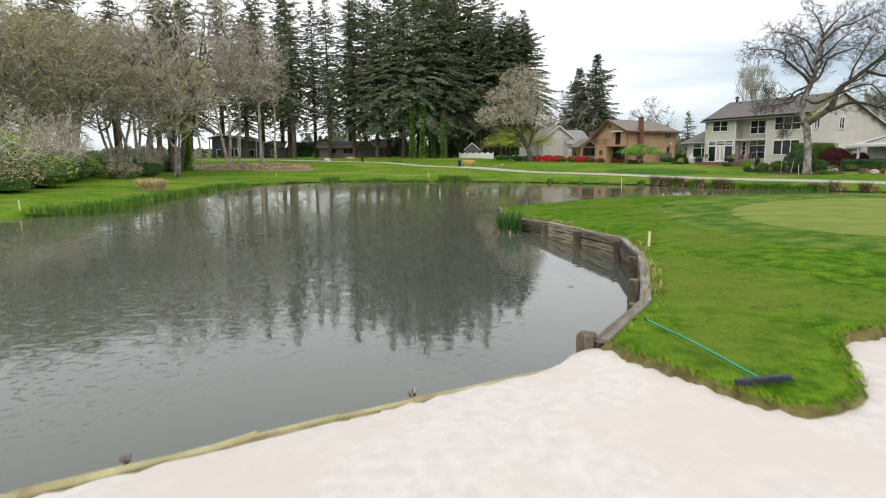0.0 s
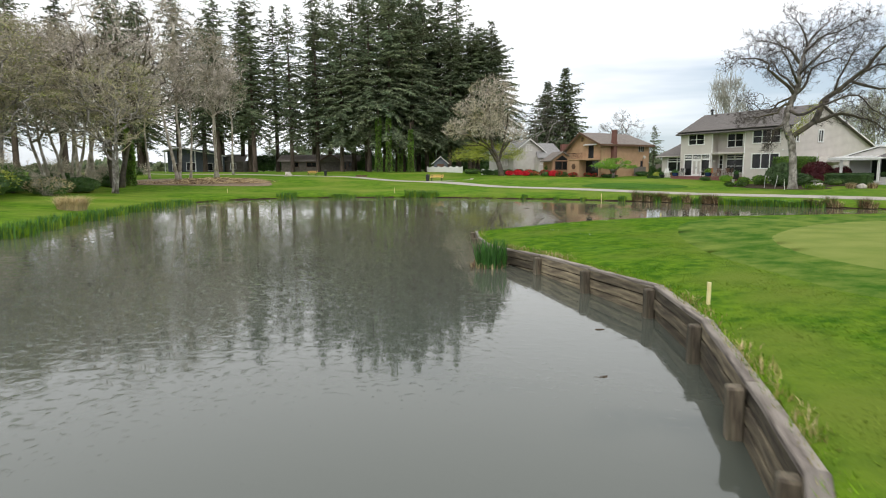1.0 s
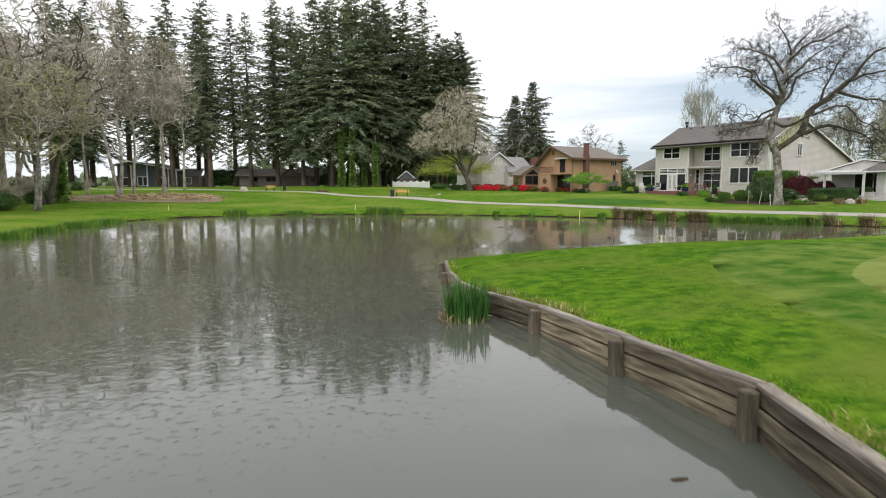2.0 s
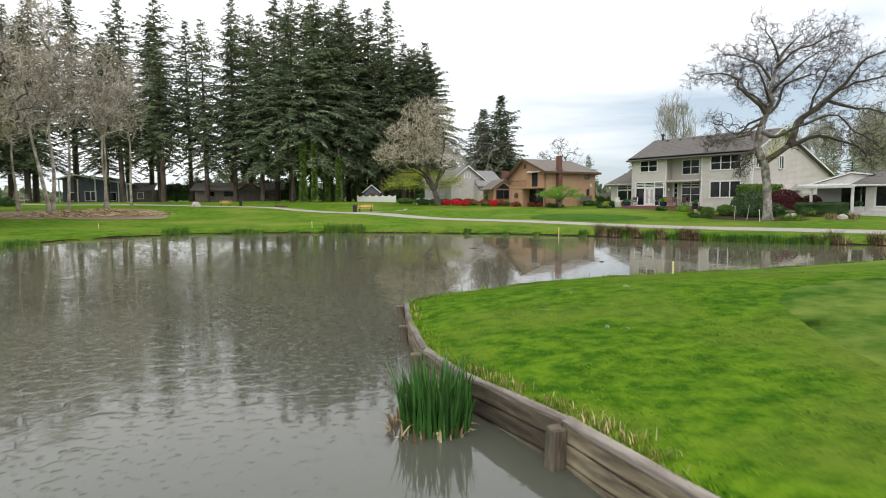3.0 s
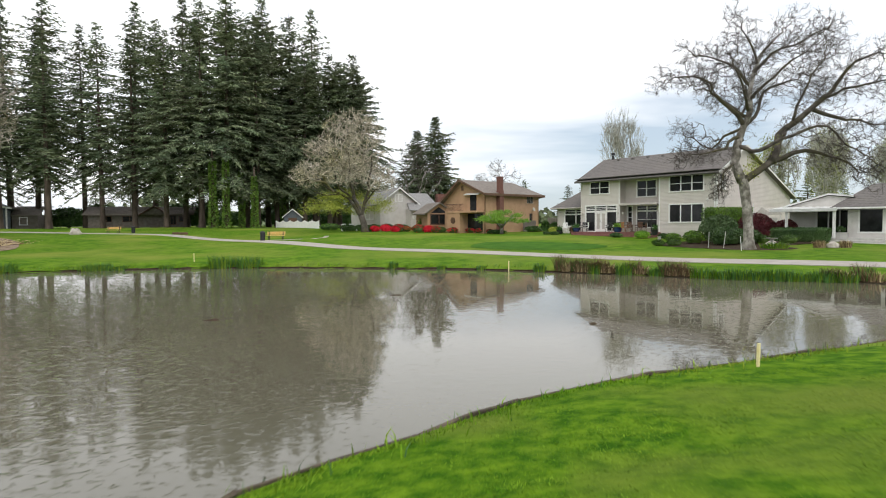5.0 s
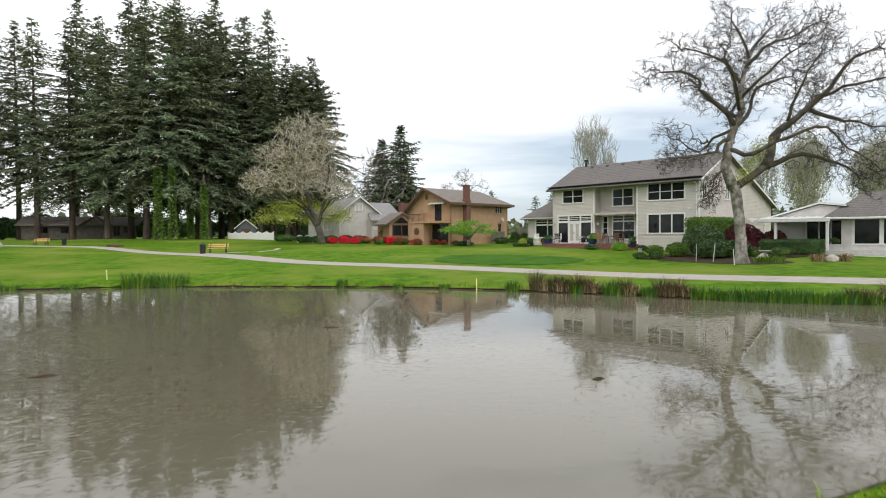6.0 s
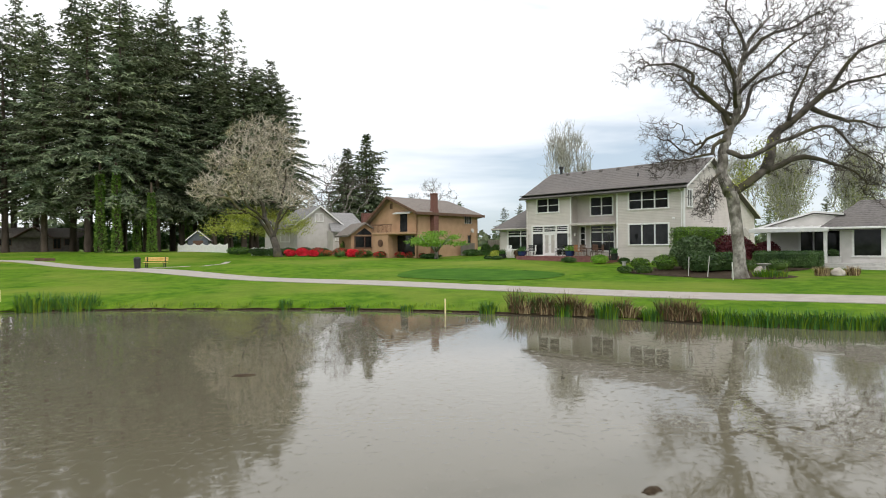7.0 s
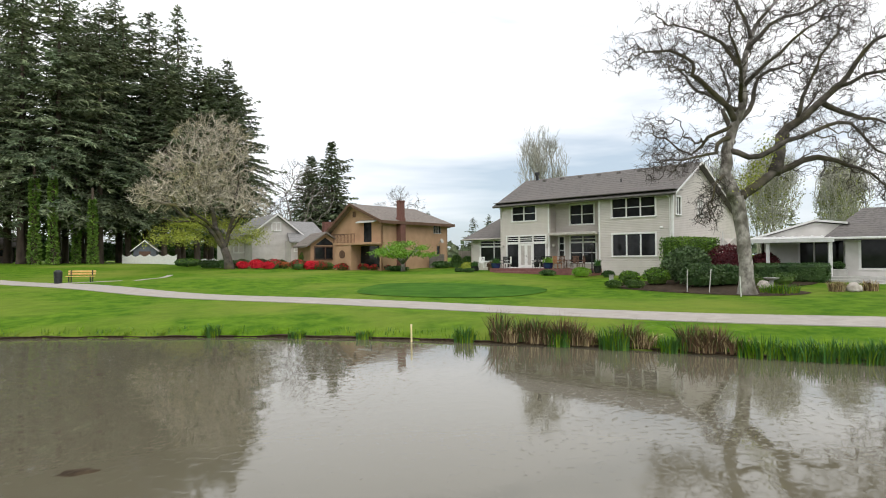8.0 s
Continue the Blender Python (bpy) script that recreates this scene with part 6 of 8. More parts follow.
al_lf = Shape()
for p in r_al.sample(ALDERS[4][2], 260):
    for i in range(10):
        q_ = p + Vector((r_al.gauss(0, 0.45), r_al.gauss(0, 0.45), r_al.gauss(0, 0.2)))
        d_ = rand_dir(r_al)
        kite(al_lf, q_, d_, d_.cross(rand_dir(r_al)).normalized(), r_al.uniform(0.10, 0.24), r_al.uniform(0.04, 0.08))
ALDER_LEAVES = al_lf.mesh("young_leaves", OLIVE)
for i, (ax_, ay_, ah, ak) in enumerate(ALDER_PLACES):
    t = thing("bare_tree", ALDER_DOCS[ak], "tree", Matrix.LocRotScale((ax_, ay_, ground_z(ax_, ay_)), Euler((0, 0, i * 1.9)), Vector((1.05, 1.05, 1)) * (ah / 19)), "bare trees on the bank")
    bare_parts(ALDERS[ak], t)
    if ak == 4:
        part("young_leaves", ALDER_LEAVES, None, t, "sparse olive young leaves and moss")

# big maple with a grey bare crown and yellow-green young leaves below
maple = thing("maple_tree", "large grey maple just breaking into yellow-green leaf below", "tree", pose(15.0, 106.0, ground_z(15, 106), 0, 0, -21))
m_tr = Shape().tube([(0.1, 0, -0.4), (0.0, 0, 0.3), (-0.15, 0, 1.2), (-0.5, 0, 2.2)], [0.70, 0.50, 0.42, 0.40], 12)
part("trunk", m_tr, LIMBBARK, maple, "", True)
r_mp = random.Random(52)
MAPLE_LIMBS = [
    ([(-0.5, 0, 2.0), (-1.2, 0.2, 4.0), (-1.9, 0.0, 6.5), (-2.0, 0.0, 9.2), (-2.0, 0.0, 12.4), (-2.2, 0, 14.0)], 0.32, 0.06, 1),
    ([(-0.7, 0, 2.3), (-2.0, -0.5, 4.4), (-4.0, -0.8, 5.4), (-6.2, -1.0, 7.0), (-7.8, -0.8, 6.8)], 0.22, 0.06, 1),
    ([(-1.95, 0, 6.8), (-4.2, 0.5, 8.8), (-6.2, 0.6, 10.2), (-7.2, 0.5, 11.2)], 0.18, 0.06, 0),
    ([(-0.5, 0, 2.1), (0.3, -0.3, 4.4), (0.8, -0.4, 7.0), (1.2, -0.4, 10.0)], 0.24, 0.07, 1),
    ([(0.1, -0.2, 3.8), (1.4, -1.0, 5.3), (2.4, -1.2, 5.6)], 0.14, 0.05, 1),
    ([(-1.2, 0.2, 4.0), (-2.5, 2.4, 6.5), (-3.0, 3.8, 9.6)], 0.20, 0.06, 1),
    ([(-1.2, 0.2, 4.0), (-2.8, -2.2, 6.0), (-3.4, -3.6, 8.8)], 0.20, 0.06, 1),
    ([(-4.0, -0.8, 5.4), (-5.6, -2.0, 7.8), (-6.6, -2.4, 9.0)], 0.14, 0.05, 0),
    ([(-3.0, -0.6, 5.0), (-4.8, -1.0, 5.0), (-6.4, -1.6, 5.2)], 0.13, 0.05, 1),
]
seeds = []
for pts, ra, rb, dark in MAPLE_LIMBS:
    m_l = Shape()
    seeds += limb(m_l, r_mp, pts, ra, rb)[3:]
    part("limb", m_l, LIMBBARK if dark else PALEBARK, maple, "", True)
crown_pts = lobe_points(r_mp, [(-1.6, 0, 12.0, 4.6, 4.6, 4.6, 800), (-6.9, -0.6, 7.8, 3.0, 2.6, 2.1, 300), (-6.4, 0.4, 11.0, 2.2, 2.0, 1.3, 130), (2.3, -0.6, 6.9, 2.5, 2.2, 1.8, 190), (-1.5, 0, 8.2, 3.6, 3.6, 2.4, 200), (-2.2, 4.0, 9.0, 3.0, 2.4, 3.0, 140), (-2.2, -3.4, 8.4, 3.0, 2.2, 2.6, 160)], 0.42)
m_c = Shape()
branch_out(m_c, r_mp, seeds, crown_pts, 0.30, 0.020, 0.42, 0.16, 0.15, 7, 0.75, 0.019, 0.15, 0.055)
wood, twigs = m_c.split()
part("branch", wood, PALEBARK, maple, "pale lichened branches", True)
tagged(part("crown", twigs, PALETWIG, maple), "dense pale grey lichened twigs", kind="stuff")
r_m = random.Random(9)
m_sh = Shape()
for cl in range(130):
    a, rr = r_m.uniform(0, 6.283), r_m.uniform(1.0, 5.4)
    c = Vector((math.cos(a) * rr * 1.1 - 2.6, math.sin(a) * rr * 0.8 + 1.6, r_m.uniform(2.6, 6.2 - 0.3 * rr)))
    if abs(c.x + 0.6) < 1.6 and c.y < 2.2:
        continue
    for i in range(75):
        p = c + Vector((r_m.gauss(0, 0.65), r_m.gauss(0, 0.65), r_m.gauss(0, 0.22)))
        d = rand_dir(r_m)
        kite(m_sh, p, d, d.cross(rand_dir(r_m)).normalized(), r_m.uniform(0.10, 0.20), r_m.uniform(0.04, 0.075))
part("young_leaves", m_sh, YELLOW, maple, "yellow-green young leaves")

BIRCH_ME = bare_kind(BIRCHTWIG, BIRCHTWIG, 61, 14.5, 6, 0.09, (0.19, 0.26, 1.0), 900, 8, 0.2, 0.055, bf=0.8, tip=0.014, twigs=5, twig_len=1.0, twig_wide=0.012, droop=0.9, cut=0.04, crook=0.06)
r_bl = random.Random(63)
b_lf = Shape()
for i in range(1500):
    p = rand_dir(r_bl) * r_bl.random() ** 0.5
    c_ = Vector((p.x * 3.0, p.y * 3.0, 8.6 + p.z * 5.4)) + rand_dir(r_bl) * 0.3
    d_ = rand_dir(r_bl)
    kite(b_lf, c_, d_, d_.cross(rand_dir(r_bl)).normalized(), r_bl.uniform(0.15, 0.35), r_bl.uniform(0.05, 0.1))
BIRCH_LEAVES = b_lf.mesh("young_leaves", OLIVE)
for bx_, by_, bh in ((49.2, 99.0, 16.6), (61, 84, 11.5), (64, 80, 12), (68, 84, 13), (73, 79, 12.5), (74, 90, 12.5), (80, 84, 12), (70, 78, 10.5), (84, 76, 11), (66, 96, 11)):
    t = thing("birch_tree", "slender pale leafless tree behind the houses", "tree", Matrix.LocRotScale((bx_, by_, ground_z(bx_, by_)), Euler((0, 0, bx_)), Vector((1, 1, 1)) * (bh / 14.5)), "trees behind the houses")
    bare_parts(BIRCH_ME, t)
    if bx_ > 60:
        part("young_leaves", BIRCH_LEAVES, None, t, "sparse olive young leaves")
OAK2 = bare_kind(BARK, TWIG, 62, 14, 1, 0.28, (0.42, 0.25, 1.0), 520, 10, 0.3, 0.0, bf=0.3, tip=0.018, twigs=4, twig_len=0.9, twig_wide=0.014, cut=0.05, crook=0.22)
for bx_, by_, bh in ((52.5, 156, 15), (24.5, 122, 14), (70, 62, 12), (90, 66, 13)):
    t = thing("bare_tree", "distant leafless dark-twigged tree behind the houses", "tree", Matrix.LocRotScale((bx_, by_, ground_z(bx_, by_)), Euler((0, 0, bx_)), Vector((1, 1, 1)) * (bh / 14)), "trees behind the houses")
    bare_parts(OAK2, t)


# ---------------------------------------------------------------- shrubs
def shrub_mesh(seed, rx, ry, rz, count, leaf, mats, flat=0.0, box=False, stems=True):
    """A mound of leaves on the outside and within, with uneven bulges."""
    r = random.Random(seed)
    sh = Shape()
    bumps = [(rand_dir(r), r.uniform(0.7, 1.12)) for _ in range(14)]
    for i in range(count):
        if box:
            u = Vector((r.uniform(-1, 1), r.uniform(-1, 1), r.uniform(-1, 1)))
            ax = max(range(3), key=lambda j: abs(u[j]) * (rx, ry, rz)[j] ** 0) if r.random() < 0.2 else r.choices((0, 1, 2), (ry * rz, rx * rz, rx * ry))[0]
            u[ax] = (1 if u[ax] > 0 else -1) * r.uniform(0.90, 1.03)
            p = Vector((u.x * rx, u.y * ry, rz + u.z * rz))
            nrm = Vector([1.0 * (1 if u[j] > 0 else -1) if j == ax else 0.0 for j in range(3)])
        else:
            nrm = rand_dir(r)
            nrm.z = abs(nrm.z) if r.random() < 0.75 else nrm.z
            k = min((q for b_, q in bumps), default=1)
            k = sum(q * max(0.0, nrm.dot(b_)) ** 4 for b_, q in bumps) / (sum(max(0.0, nrm.dot(b_)) ** 4 for b_, q in bumps) + 1e-6)
            k = k * (1 - 0.45 * r.random() ** 2)
            p = Vector((nrm.x * rx * k, nrm.y * ry * k, rz * (0.75 + 0.9 * nrm.z * k * (1 - flat) if nrm.z > 0 else 0.75 + 0.72 * nrm.z * k)))
        d = (nrm * 0.7 + rand_dir(r)).normalized()
        kite(sh, p, d, d.cross(rand_dir(r)).normalized(), leaf * r.uniform(0.7, 1.5), leaf * r.uniform(0.25, 0.5), 0 if len(mats) == 1 or r.random() < 0.45 else 1)
    return sh.mesh("leaves", mats)


def wood_mesh(seed, rx, rz, n=9):
    r = random.Random(seed)
    sh = Shape()
    for i in range(n):
        a = 6.283 * i / n + r.uniform(-0.3, 0.3)
        q = r.uniform(0.3, 0.8) * rx
        sh.tube([(0.05 * math.cos(a), 0.05 * math.sin(a), -0.1), (q * 0.4 * math.cos(a), q * 0.4 * math.sin(a), rz * 0.6), (q * math.cos(a), q * math.sin(a), rz * 1.25)], [0.03, 0.022, 0.008], 4)
    return sh.mesh("stems", BARK)


def shrub(name, label, x, y, rx, ry, rz, mats, leaf=0.10, count=1500, seed=1, turn=0.0, group="", flat=0.0, box=False, category="shrub", z=None):
    t = thing(name, label, category, pose(x, y, ground_z(x, y) if z is None else z, 0, 0, turn), group)
    part("leaves", shrub_mesh(seed, rx, ry, rz, count, leaf, mats, flat, box), None, t)
    part("stem_bundle", wood_mesh(seed, min(rx, ry), rz), None, t)
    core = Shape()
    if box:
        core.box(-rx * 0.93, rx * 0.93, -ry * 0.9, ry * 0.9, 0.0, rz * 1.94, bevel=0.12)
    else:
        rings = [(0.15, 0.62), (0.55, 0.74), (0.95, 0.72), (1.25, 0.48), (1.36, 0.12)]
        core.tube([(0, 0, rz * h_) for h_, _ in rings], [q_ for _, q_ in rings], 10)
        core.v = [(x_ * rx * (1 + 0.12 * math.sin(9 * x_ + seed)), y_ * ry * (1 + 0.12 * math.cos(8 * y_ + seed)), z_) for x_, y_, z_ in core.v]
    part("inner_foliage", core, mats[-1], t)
    return t


# ---------------------------------------------------------------- planting round the houses
def blades(seed, spots, height, wide, lean=0.35, mats=(REED,), kinds=(1.0,), split=2, outward=False):
    """Upright grass or reed blades at the spots (x, y, z), each a bent taper."""
    r = random.Random(seed)
    sh = Shape()
    for x, y, z in spots:
        a = math.atan2(y, x) + r.gauss(0, 0.7) if outward else r.uniform(0, 6.283)
        h = height * r.uniform(0.55, 1.15)
        l = lean * r.uniform(0.1, 1.0) * h
        w = wide * r.uniform(0.7, 1.3)
        dx, dy = math.cos(a), math.sin(a)
        b = a + r.uniform(0.8, 2.2)
        sx_, sy_ = math.cos(b) * w / 2, math.sin(b) * w / 2
        v, f = [], []
        for i in range(split):
            t = i / split
            ox_, oy_ = dx * l * t * t, dy * l * t * t
            k = 1 - 0.5 * t
            v += [(x + ox_ - sx_ * k, y + oy_ - sy_ * k, z + h * t), (x + ox_ + sx_ * k, y + oy_ + sy_ * k, z + h * t)]
        v.append((x + dx * l, y + dy * l, z + h * (1 - 0.25 * l / h)))
        f = [(2 * i, 2 * i + 1, 2 * i + 3, 2 * i + 2) for i in range(split - 1)] + [(2 * split - 2, 2 * split - 1, 2 * split)]
        sh.add(v, f, 0 if len(mats) == 1 else r.choices(range(len(mats)), kinds)[0])
    return sh


def clump(name, label, x, y, radius, height, count, mats, kinds=(1.0,), wide=0.025, lean=0.35, seed=1, z=None, category="reeds", group="", long=1.0, turn=0.0):
    r = random.Random(seed)
    base = ground_z(x, y) if z is None else z
    spots = []
    for _ in range(count):
        a, q = r.uniform(0, 6.283), radius * math.sqrt(r.random())
        spots.append((q * math.cos(a) * long, q * math.sin(a), 0))
    ob = solid(name, blades(seed, spots, height, wide, lean, mats, kinds, 3, True), list(mats), label, category, pose(x, y, base - 0.05, 0, 0, turn), group)
    return ob


def along_bank(x):
    """The far bank's line at a given x."""
    i = np.argmin(np.abs(far_bank[:60, 0] - x))
    return float(far_bank[i, 0]), float(far_bank[i, 1])


# rushes and sedges at the far water's edge
for i, (bx_, rad_, ht, kind_) in enumerate(((19.25, 0.5, 1.3, 0), (19.85, 0.45, 1.2, 0), (20.2, 0.45, 1.25, 0), (20.75, 0.5, 1.2, 1), (21.05, 0.45, 1.1, 1), (22.15, 0.55, 1.2, 1), (23.1, 0.5, 1.1, 0), (23.6, 0.45, 1.15, 1), (28.4, 0.55, 1.0, 1), (29.4, 0.7, 1.1, 0), (31.0, 0.6, 1.1, 1))):
    px_, py_ = along_bank(bx_)
    clump("sedge_tuft", "brown and green sedge tussock at the water's edge", bx_, py_ + (px_ - bx_) + 0.25, rad_ * 0.62, ht * (0.80 - 0.06 * (i % 3)), 230, (TUFT, REED), (0.62, 0.38) if kind_ == 0 else (0.85, 0.15), 0.02, 0.75 + 0.35 * kind_, 900 + i, 0.12, "sedge", "sedge tussocks along the bank")
    clump("dead_sedge", "collapsed straw-brown sedge leaves at the water", bx_ + 0.2, py_ + (px_ - bx_) - 0.1, rad_ * 0.7, 0.55, 140, (STRAW, TUFT), (0.4, 0.6), 0.03, 1.1, 950 + i, 0.1, "sedge", "sedge tussocks along the bank")
for i, (bx_, rad_, ht) in enumerate(((20.6, 0.4, 0.6), (21.75, 0.55, 0.7), (22.8, 0.45, 0.5), (24.2, 0.6, 0.6), (24.8, 0.6, 0.5), (25.3, 0.65, 0.6), (25.9, 0.65, 0.55), (26.5, 0.7, 0.6), (27.2, 0.65, 0.5), (27.9, 0.65, 0.6), (28.6, 0.6, 0.55), (18.3, 0.35, 0.55), (13.5, 0.3, 0.3), (10.8, 0.3, 0.5), (2.0, 0.9, 0.85), (0.3, 0.9, 0.9), (-3.0, 0.7, 0.3), (-7.2, 1.0, 0.5), (-12.2, 1.0, 0.7), (-5.9, 0.6, 0.3), (15.6, 0.3, 0.3))):
    px_, py_ = along_bank(bx_)
    clump("reed_clump", "fresh green reeds in the shallow water", bx_, py_ + (px_ - bx_) * 0.8, rad_, ht, int(330 * rad_ + 30), (REED, BLADE), (0.65, 0.35), 0.035, 0.5, 1000 + i, 0.05, "reeds", "reeds along the bank")
for i, (bx_, by_, rad_, ht, lg) in enumerate(((-17.6, 28.6, 0.9, 0.9, 2.0), (-16.7, 30.6, 0.9, 0.9, 1.5), (-17.2, 33.8, 0.9, 0.8, 1.4), (-17.6, 36.5, 0.9, 0.8, 1.4), (-17.9, 39.5, 0.9, 0.8, 1.4), (-18.3, 43.0, 1.0, 0.7, 1.4), (-18.6, 47.0, 1.0, 0.7, 1.4), (-18.7, 51.5, 1.1, 0.75, 1.6), (-18.6, 55.5, 1.0, 0.6, 1.6))):
    clump("reed_clump", "fresh green reeds in the shallow water", bx_, by_, rad_, ht * 0.75, 420, (REED, BLADE), (0.6, 0.4), 0.035, 0.35, 1100 + i, 0.05, "reeds", "reeds along the bank", lg, 80 if i > 1 else 20)
clump("reed_clump", "dense dark green iris reeds beside the timber wall", 2.35, 21.75, 0.40, 0.85, 300, (REED,), (1.0,), 0.035, 0.3, 1200, 0.0, "reeds", "reeds along the bank", 1.25, 110)
clump("dead_sedge", "pale dead reed stalks at the waterline", 2.25, 21.7, 0.5, 0.22, 120, (STRAW, TUFT), (0.6, 0.4), 0.03, 1.2, 1201, 0.02, "sedge")
clump("straw_clump", "pale dry ornamental grass clump", -20.6, 43.3, 0.8, 1.0, 900, (STRAW,), (1.0,), 0.03, 1.1, 1202, None, "grass clump")
for i, (x_, y_) in enumerate(((2.95, 8.3), (3.0, 8.6))):
    clump("weed_tuft", "small green weed at the foot of the timber wall", x_ - 0.35, y_, 0.10, 0.35, 14, (REED,), (1.0,), 0.02, 0.5, 1210 + i, 0.0, "weed")

# hedges, shrubs and flower beds
shrub("clipped_hedge", "tall clipped green laurel hedge beside the house", 41.9, 69.8, 2.3, 0.75, 1.36, [LIME, HEDGE], 0.10, 11000, 21, 10, box=True, category="hedge")
shrub("clipped_hedge", "low clipped dark green box hedge", 43.4, 63.5, 1.95, 0.6, 0.52, [LEAF], 0.09, 6000, 22, -56, box=True, category="hedge")
shrub("rhododendron", "large rounded dark green rhododendron", 38.7, 67.0, 1.55, 1.3, 1.30, [RHODO], 0.16, 4200, 23)
shrub("rhododendron", "sprawling mid-green rhododendron beside the oak", 37.4, 64.6, 1.5, 1.2, 0.85, [RHODO, LEAF], 0.14, 2400, 24)
shrub("rhododendron", "sprawling mid-green rhododendron beside the oak", 38.9, 64.3, 1.2, 1.1, 0.75, [RHODO, LEAF], 0.14, 1900, 25)
shrub("yellow_shrub", "bright yellow-green shrub in the bed", 36.7, 67.4, 0.85, 0.8, 0.65, [LIME, HEDGE], 0.10, 1700, 26)
shrub("yellow_shrub", "bright yellow-green shrub in the bed", 35.6, 68.6, 0.65, 0.6, 0.5, [LIME, HEDGE], 0.10, 1200, 27)
shrub("laceleaf_maple", "maroon lace-leaf Japanese maple", 42.9, 67.3, 1.75, 1.3, 1.3, [MAROON], 0.12, 4600, 28)
shrub("laceleaf_maple", "maroon lace-leaf Japanese maple", 44.6, 66.2, 1.2, 1.0, 1.05, [MAROON], 0.12, 2200, 29)
for i, (x_, y_, q_) in enumerate(((40.0, 63.6, 0.75), (41.4, 62.6, 0.8), (34.2, 66.6, 0.55), (33.5, 67.6, 0.5))):
    shrub("mound_shrub", "low rounded grey-green shrub", x_, y_, q_, q_, q_ * 0.55, [LEAF, HEDGE], 0.07, 1500, 30 + i)
for i, (x_, y_, q_) in enumerate(((40.0, 58.5, 0.36), (41.5, 57.8, 0.36))):
    clump("orange_grass", "rusty orange grass tuft beside a boulder", x_, y_, q_, 0.6, 420, (STRAW, TUFT), (0.45, 0.55), 0.02, 0.6, 1300 + i, None, "grass clump")
clump("daylily", "bright green daylily clump in the bed", 37.3, 59.6, 0.9, 0.55, 420, (BLADE, REED), (0.6, 0.4), 0.03, 0.7, 1310, None, "perennial")
drape("planting_bed", spline([(33.6, 67.6), (34.2, 62.2), (35.6, 58.9), (38.3, 58.6), (39.5, 61.0), (43.0, 61.6), (45.0, 64.0), (41.0, 68.6), (36, 70.0)], True, 0.6), 0.04, SOIL, "dark soil planting bed", "bed", 0.4)


def boulder(seed, rx, ry, rz):
    """A worn stone: a lumpy ball cut flat below."""
    bm = bmesh.new()
    bmesh.ops.create_icosphere(bm, subdivisions=3, radius=1.0)
    for v in bm.verts:
        k = 1 + 0.30 * noise.noise(v.co * 1.6 + Vector((seed * 3.1, 0, 0))) + 0.08 * noise.noise(v.co * 5 + Vector((seed, 2, 0)))
        v.co = Vector((v.co.x * rx * k, v.co.y * ry * k, max(-0.3, v.co.z * k) * rz))
    me = bpy.data.meshes.new("boulder")
    bm.to_mesh(me)
    bm.free()
    me.materials.append(STONE)
    for p_ in me.polygons:
        p_.use_smooth = True
    return me


for i, (x_, y_, a_, b_, c_) in enumerate(((40.7, 58.1, 0.48, 0.36, 0.33), (38.6, 61.4, 0.4, 0.3, 0.25), (-20.6, 109.9, 0.7, 0.6, 0.7), (39.8, 62.5, 0.35, 0.3, 0.22))):
    tagged(part("boulder", boulder(i + 1, a_, b_, c_), None, None), "pale weathered garden boulder on the lawn", "boulder").matrix_basis = pose(x_, y_, ground_z(x_, y_) + 0.1)

# azaleas in front of the tan and grey houses
AZ = [(17.6, 104.8, 1.15, RED), (19.4, 104.6, 1.15, RED), (21.3, 101.6, 1.2, RED), (22.6, 101.2, 1.0, RED), (24.4, 104.6, 0.9, RED), (26.0, 103.4, 0.8, RED), (26.6, 100.2, 1.05, RED), (25.2, 99.0, 0.9, RED), (20.4, 104.4, 0.8, CORAL), (16.4, 105.8, 0.9, RED), (28.2, 97.6, 0.7, RED), (23.4, 100.6, 0.95, RED), (18.6, 103.4, 0.9, RED), (27.4, 98.6, 0.8, RED), (29.2, 96.2, 0.6, RED)]
for i, (x_, y_, q_, m_) in enumerate(AZ):
    shrub("azalea", "azalea bush covered in red blossom" if m_ is RED else "azalea bush with coral orange blossom", x_, y_, q_ * 0.78, q_ * 0.7, q_ * 0.52, [m_, LEAF] if i % 3 else [m_], 0.11, 1300, 60 + i, group="azaleas in front of the houses")
GREENS = [(11.2, 117, 1.7, 1.0, LIME), (13.4, 110.6, 1.4, 0.9, LEAF), (15.0, 108.0, 1.3, 1.0, LEAF), (16.3, 107.0, 1.0, 0.9, LEAF), (22.6, 104.4, 1.2, 0.8, LEAF), (24.0, 101.0, 1.1, 0.7, HEDGE), (20.2, 106.6, 1.0, 0.9, LEAF), (18.3, 107.6, 1.0, 1.0, MAROON), (29.5, 94.3, 1.2, 0.45, LEAF), (35.5, 97.4, 1.2, 0.7, LEAF), (37.4, 97.9, 1.1, 0.7, LEAF), (36.4, 95.6, 0.6, 1.4, HEDGE), (37.2, 94.6, 0.7, 1.3, HEDGE), (23.3, 106.5, 1.0, 1.9, LIME)]
for i, (x_, y_, q_, h_, m_) in enumerate(GREENS):
    shrub("garden_shrub", "rounded green garden shrub in front of the houses", x_, y_, q_, q_ * 0.8, h_ * 0.62, [m_, LEAF], 0.12, 1600, 90 + i, group="garden shrubs")
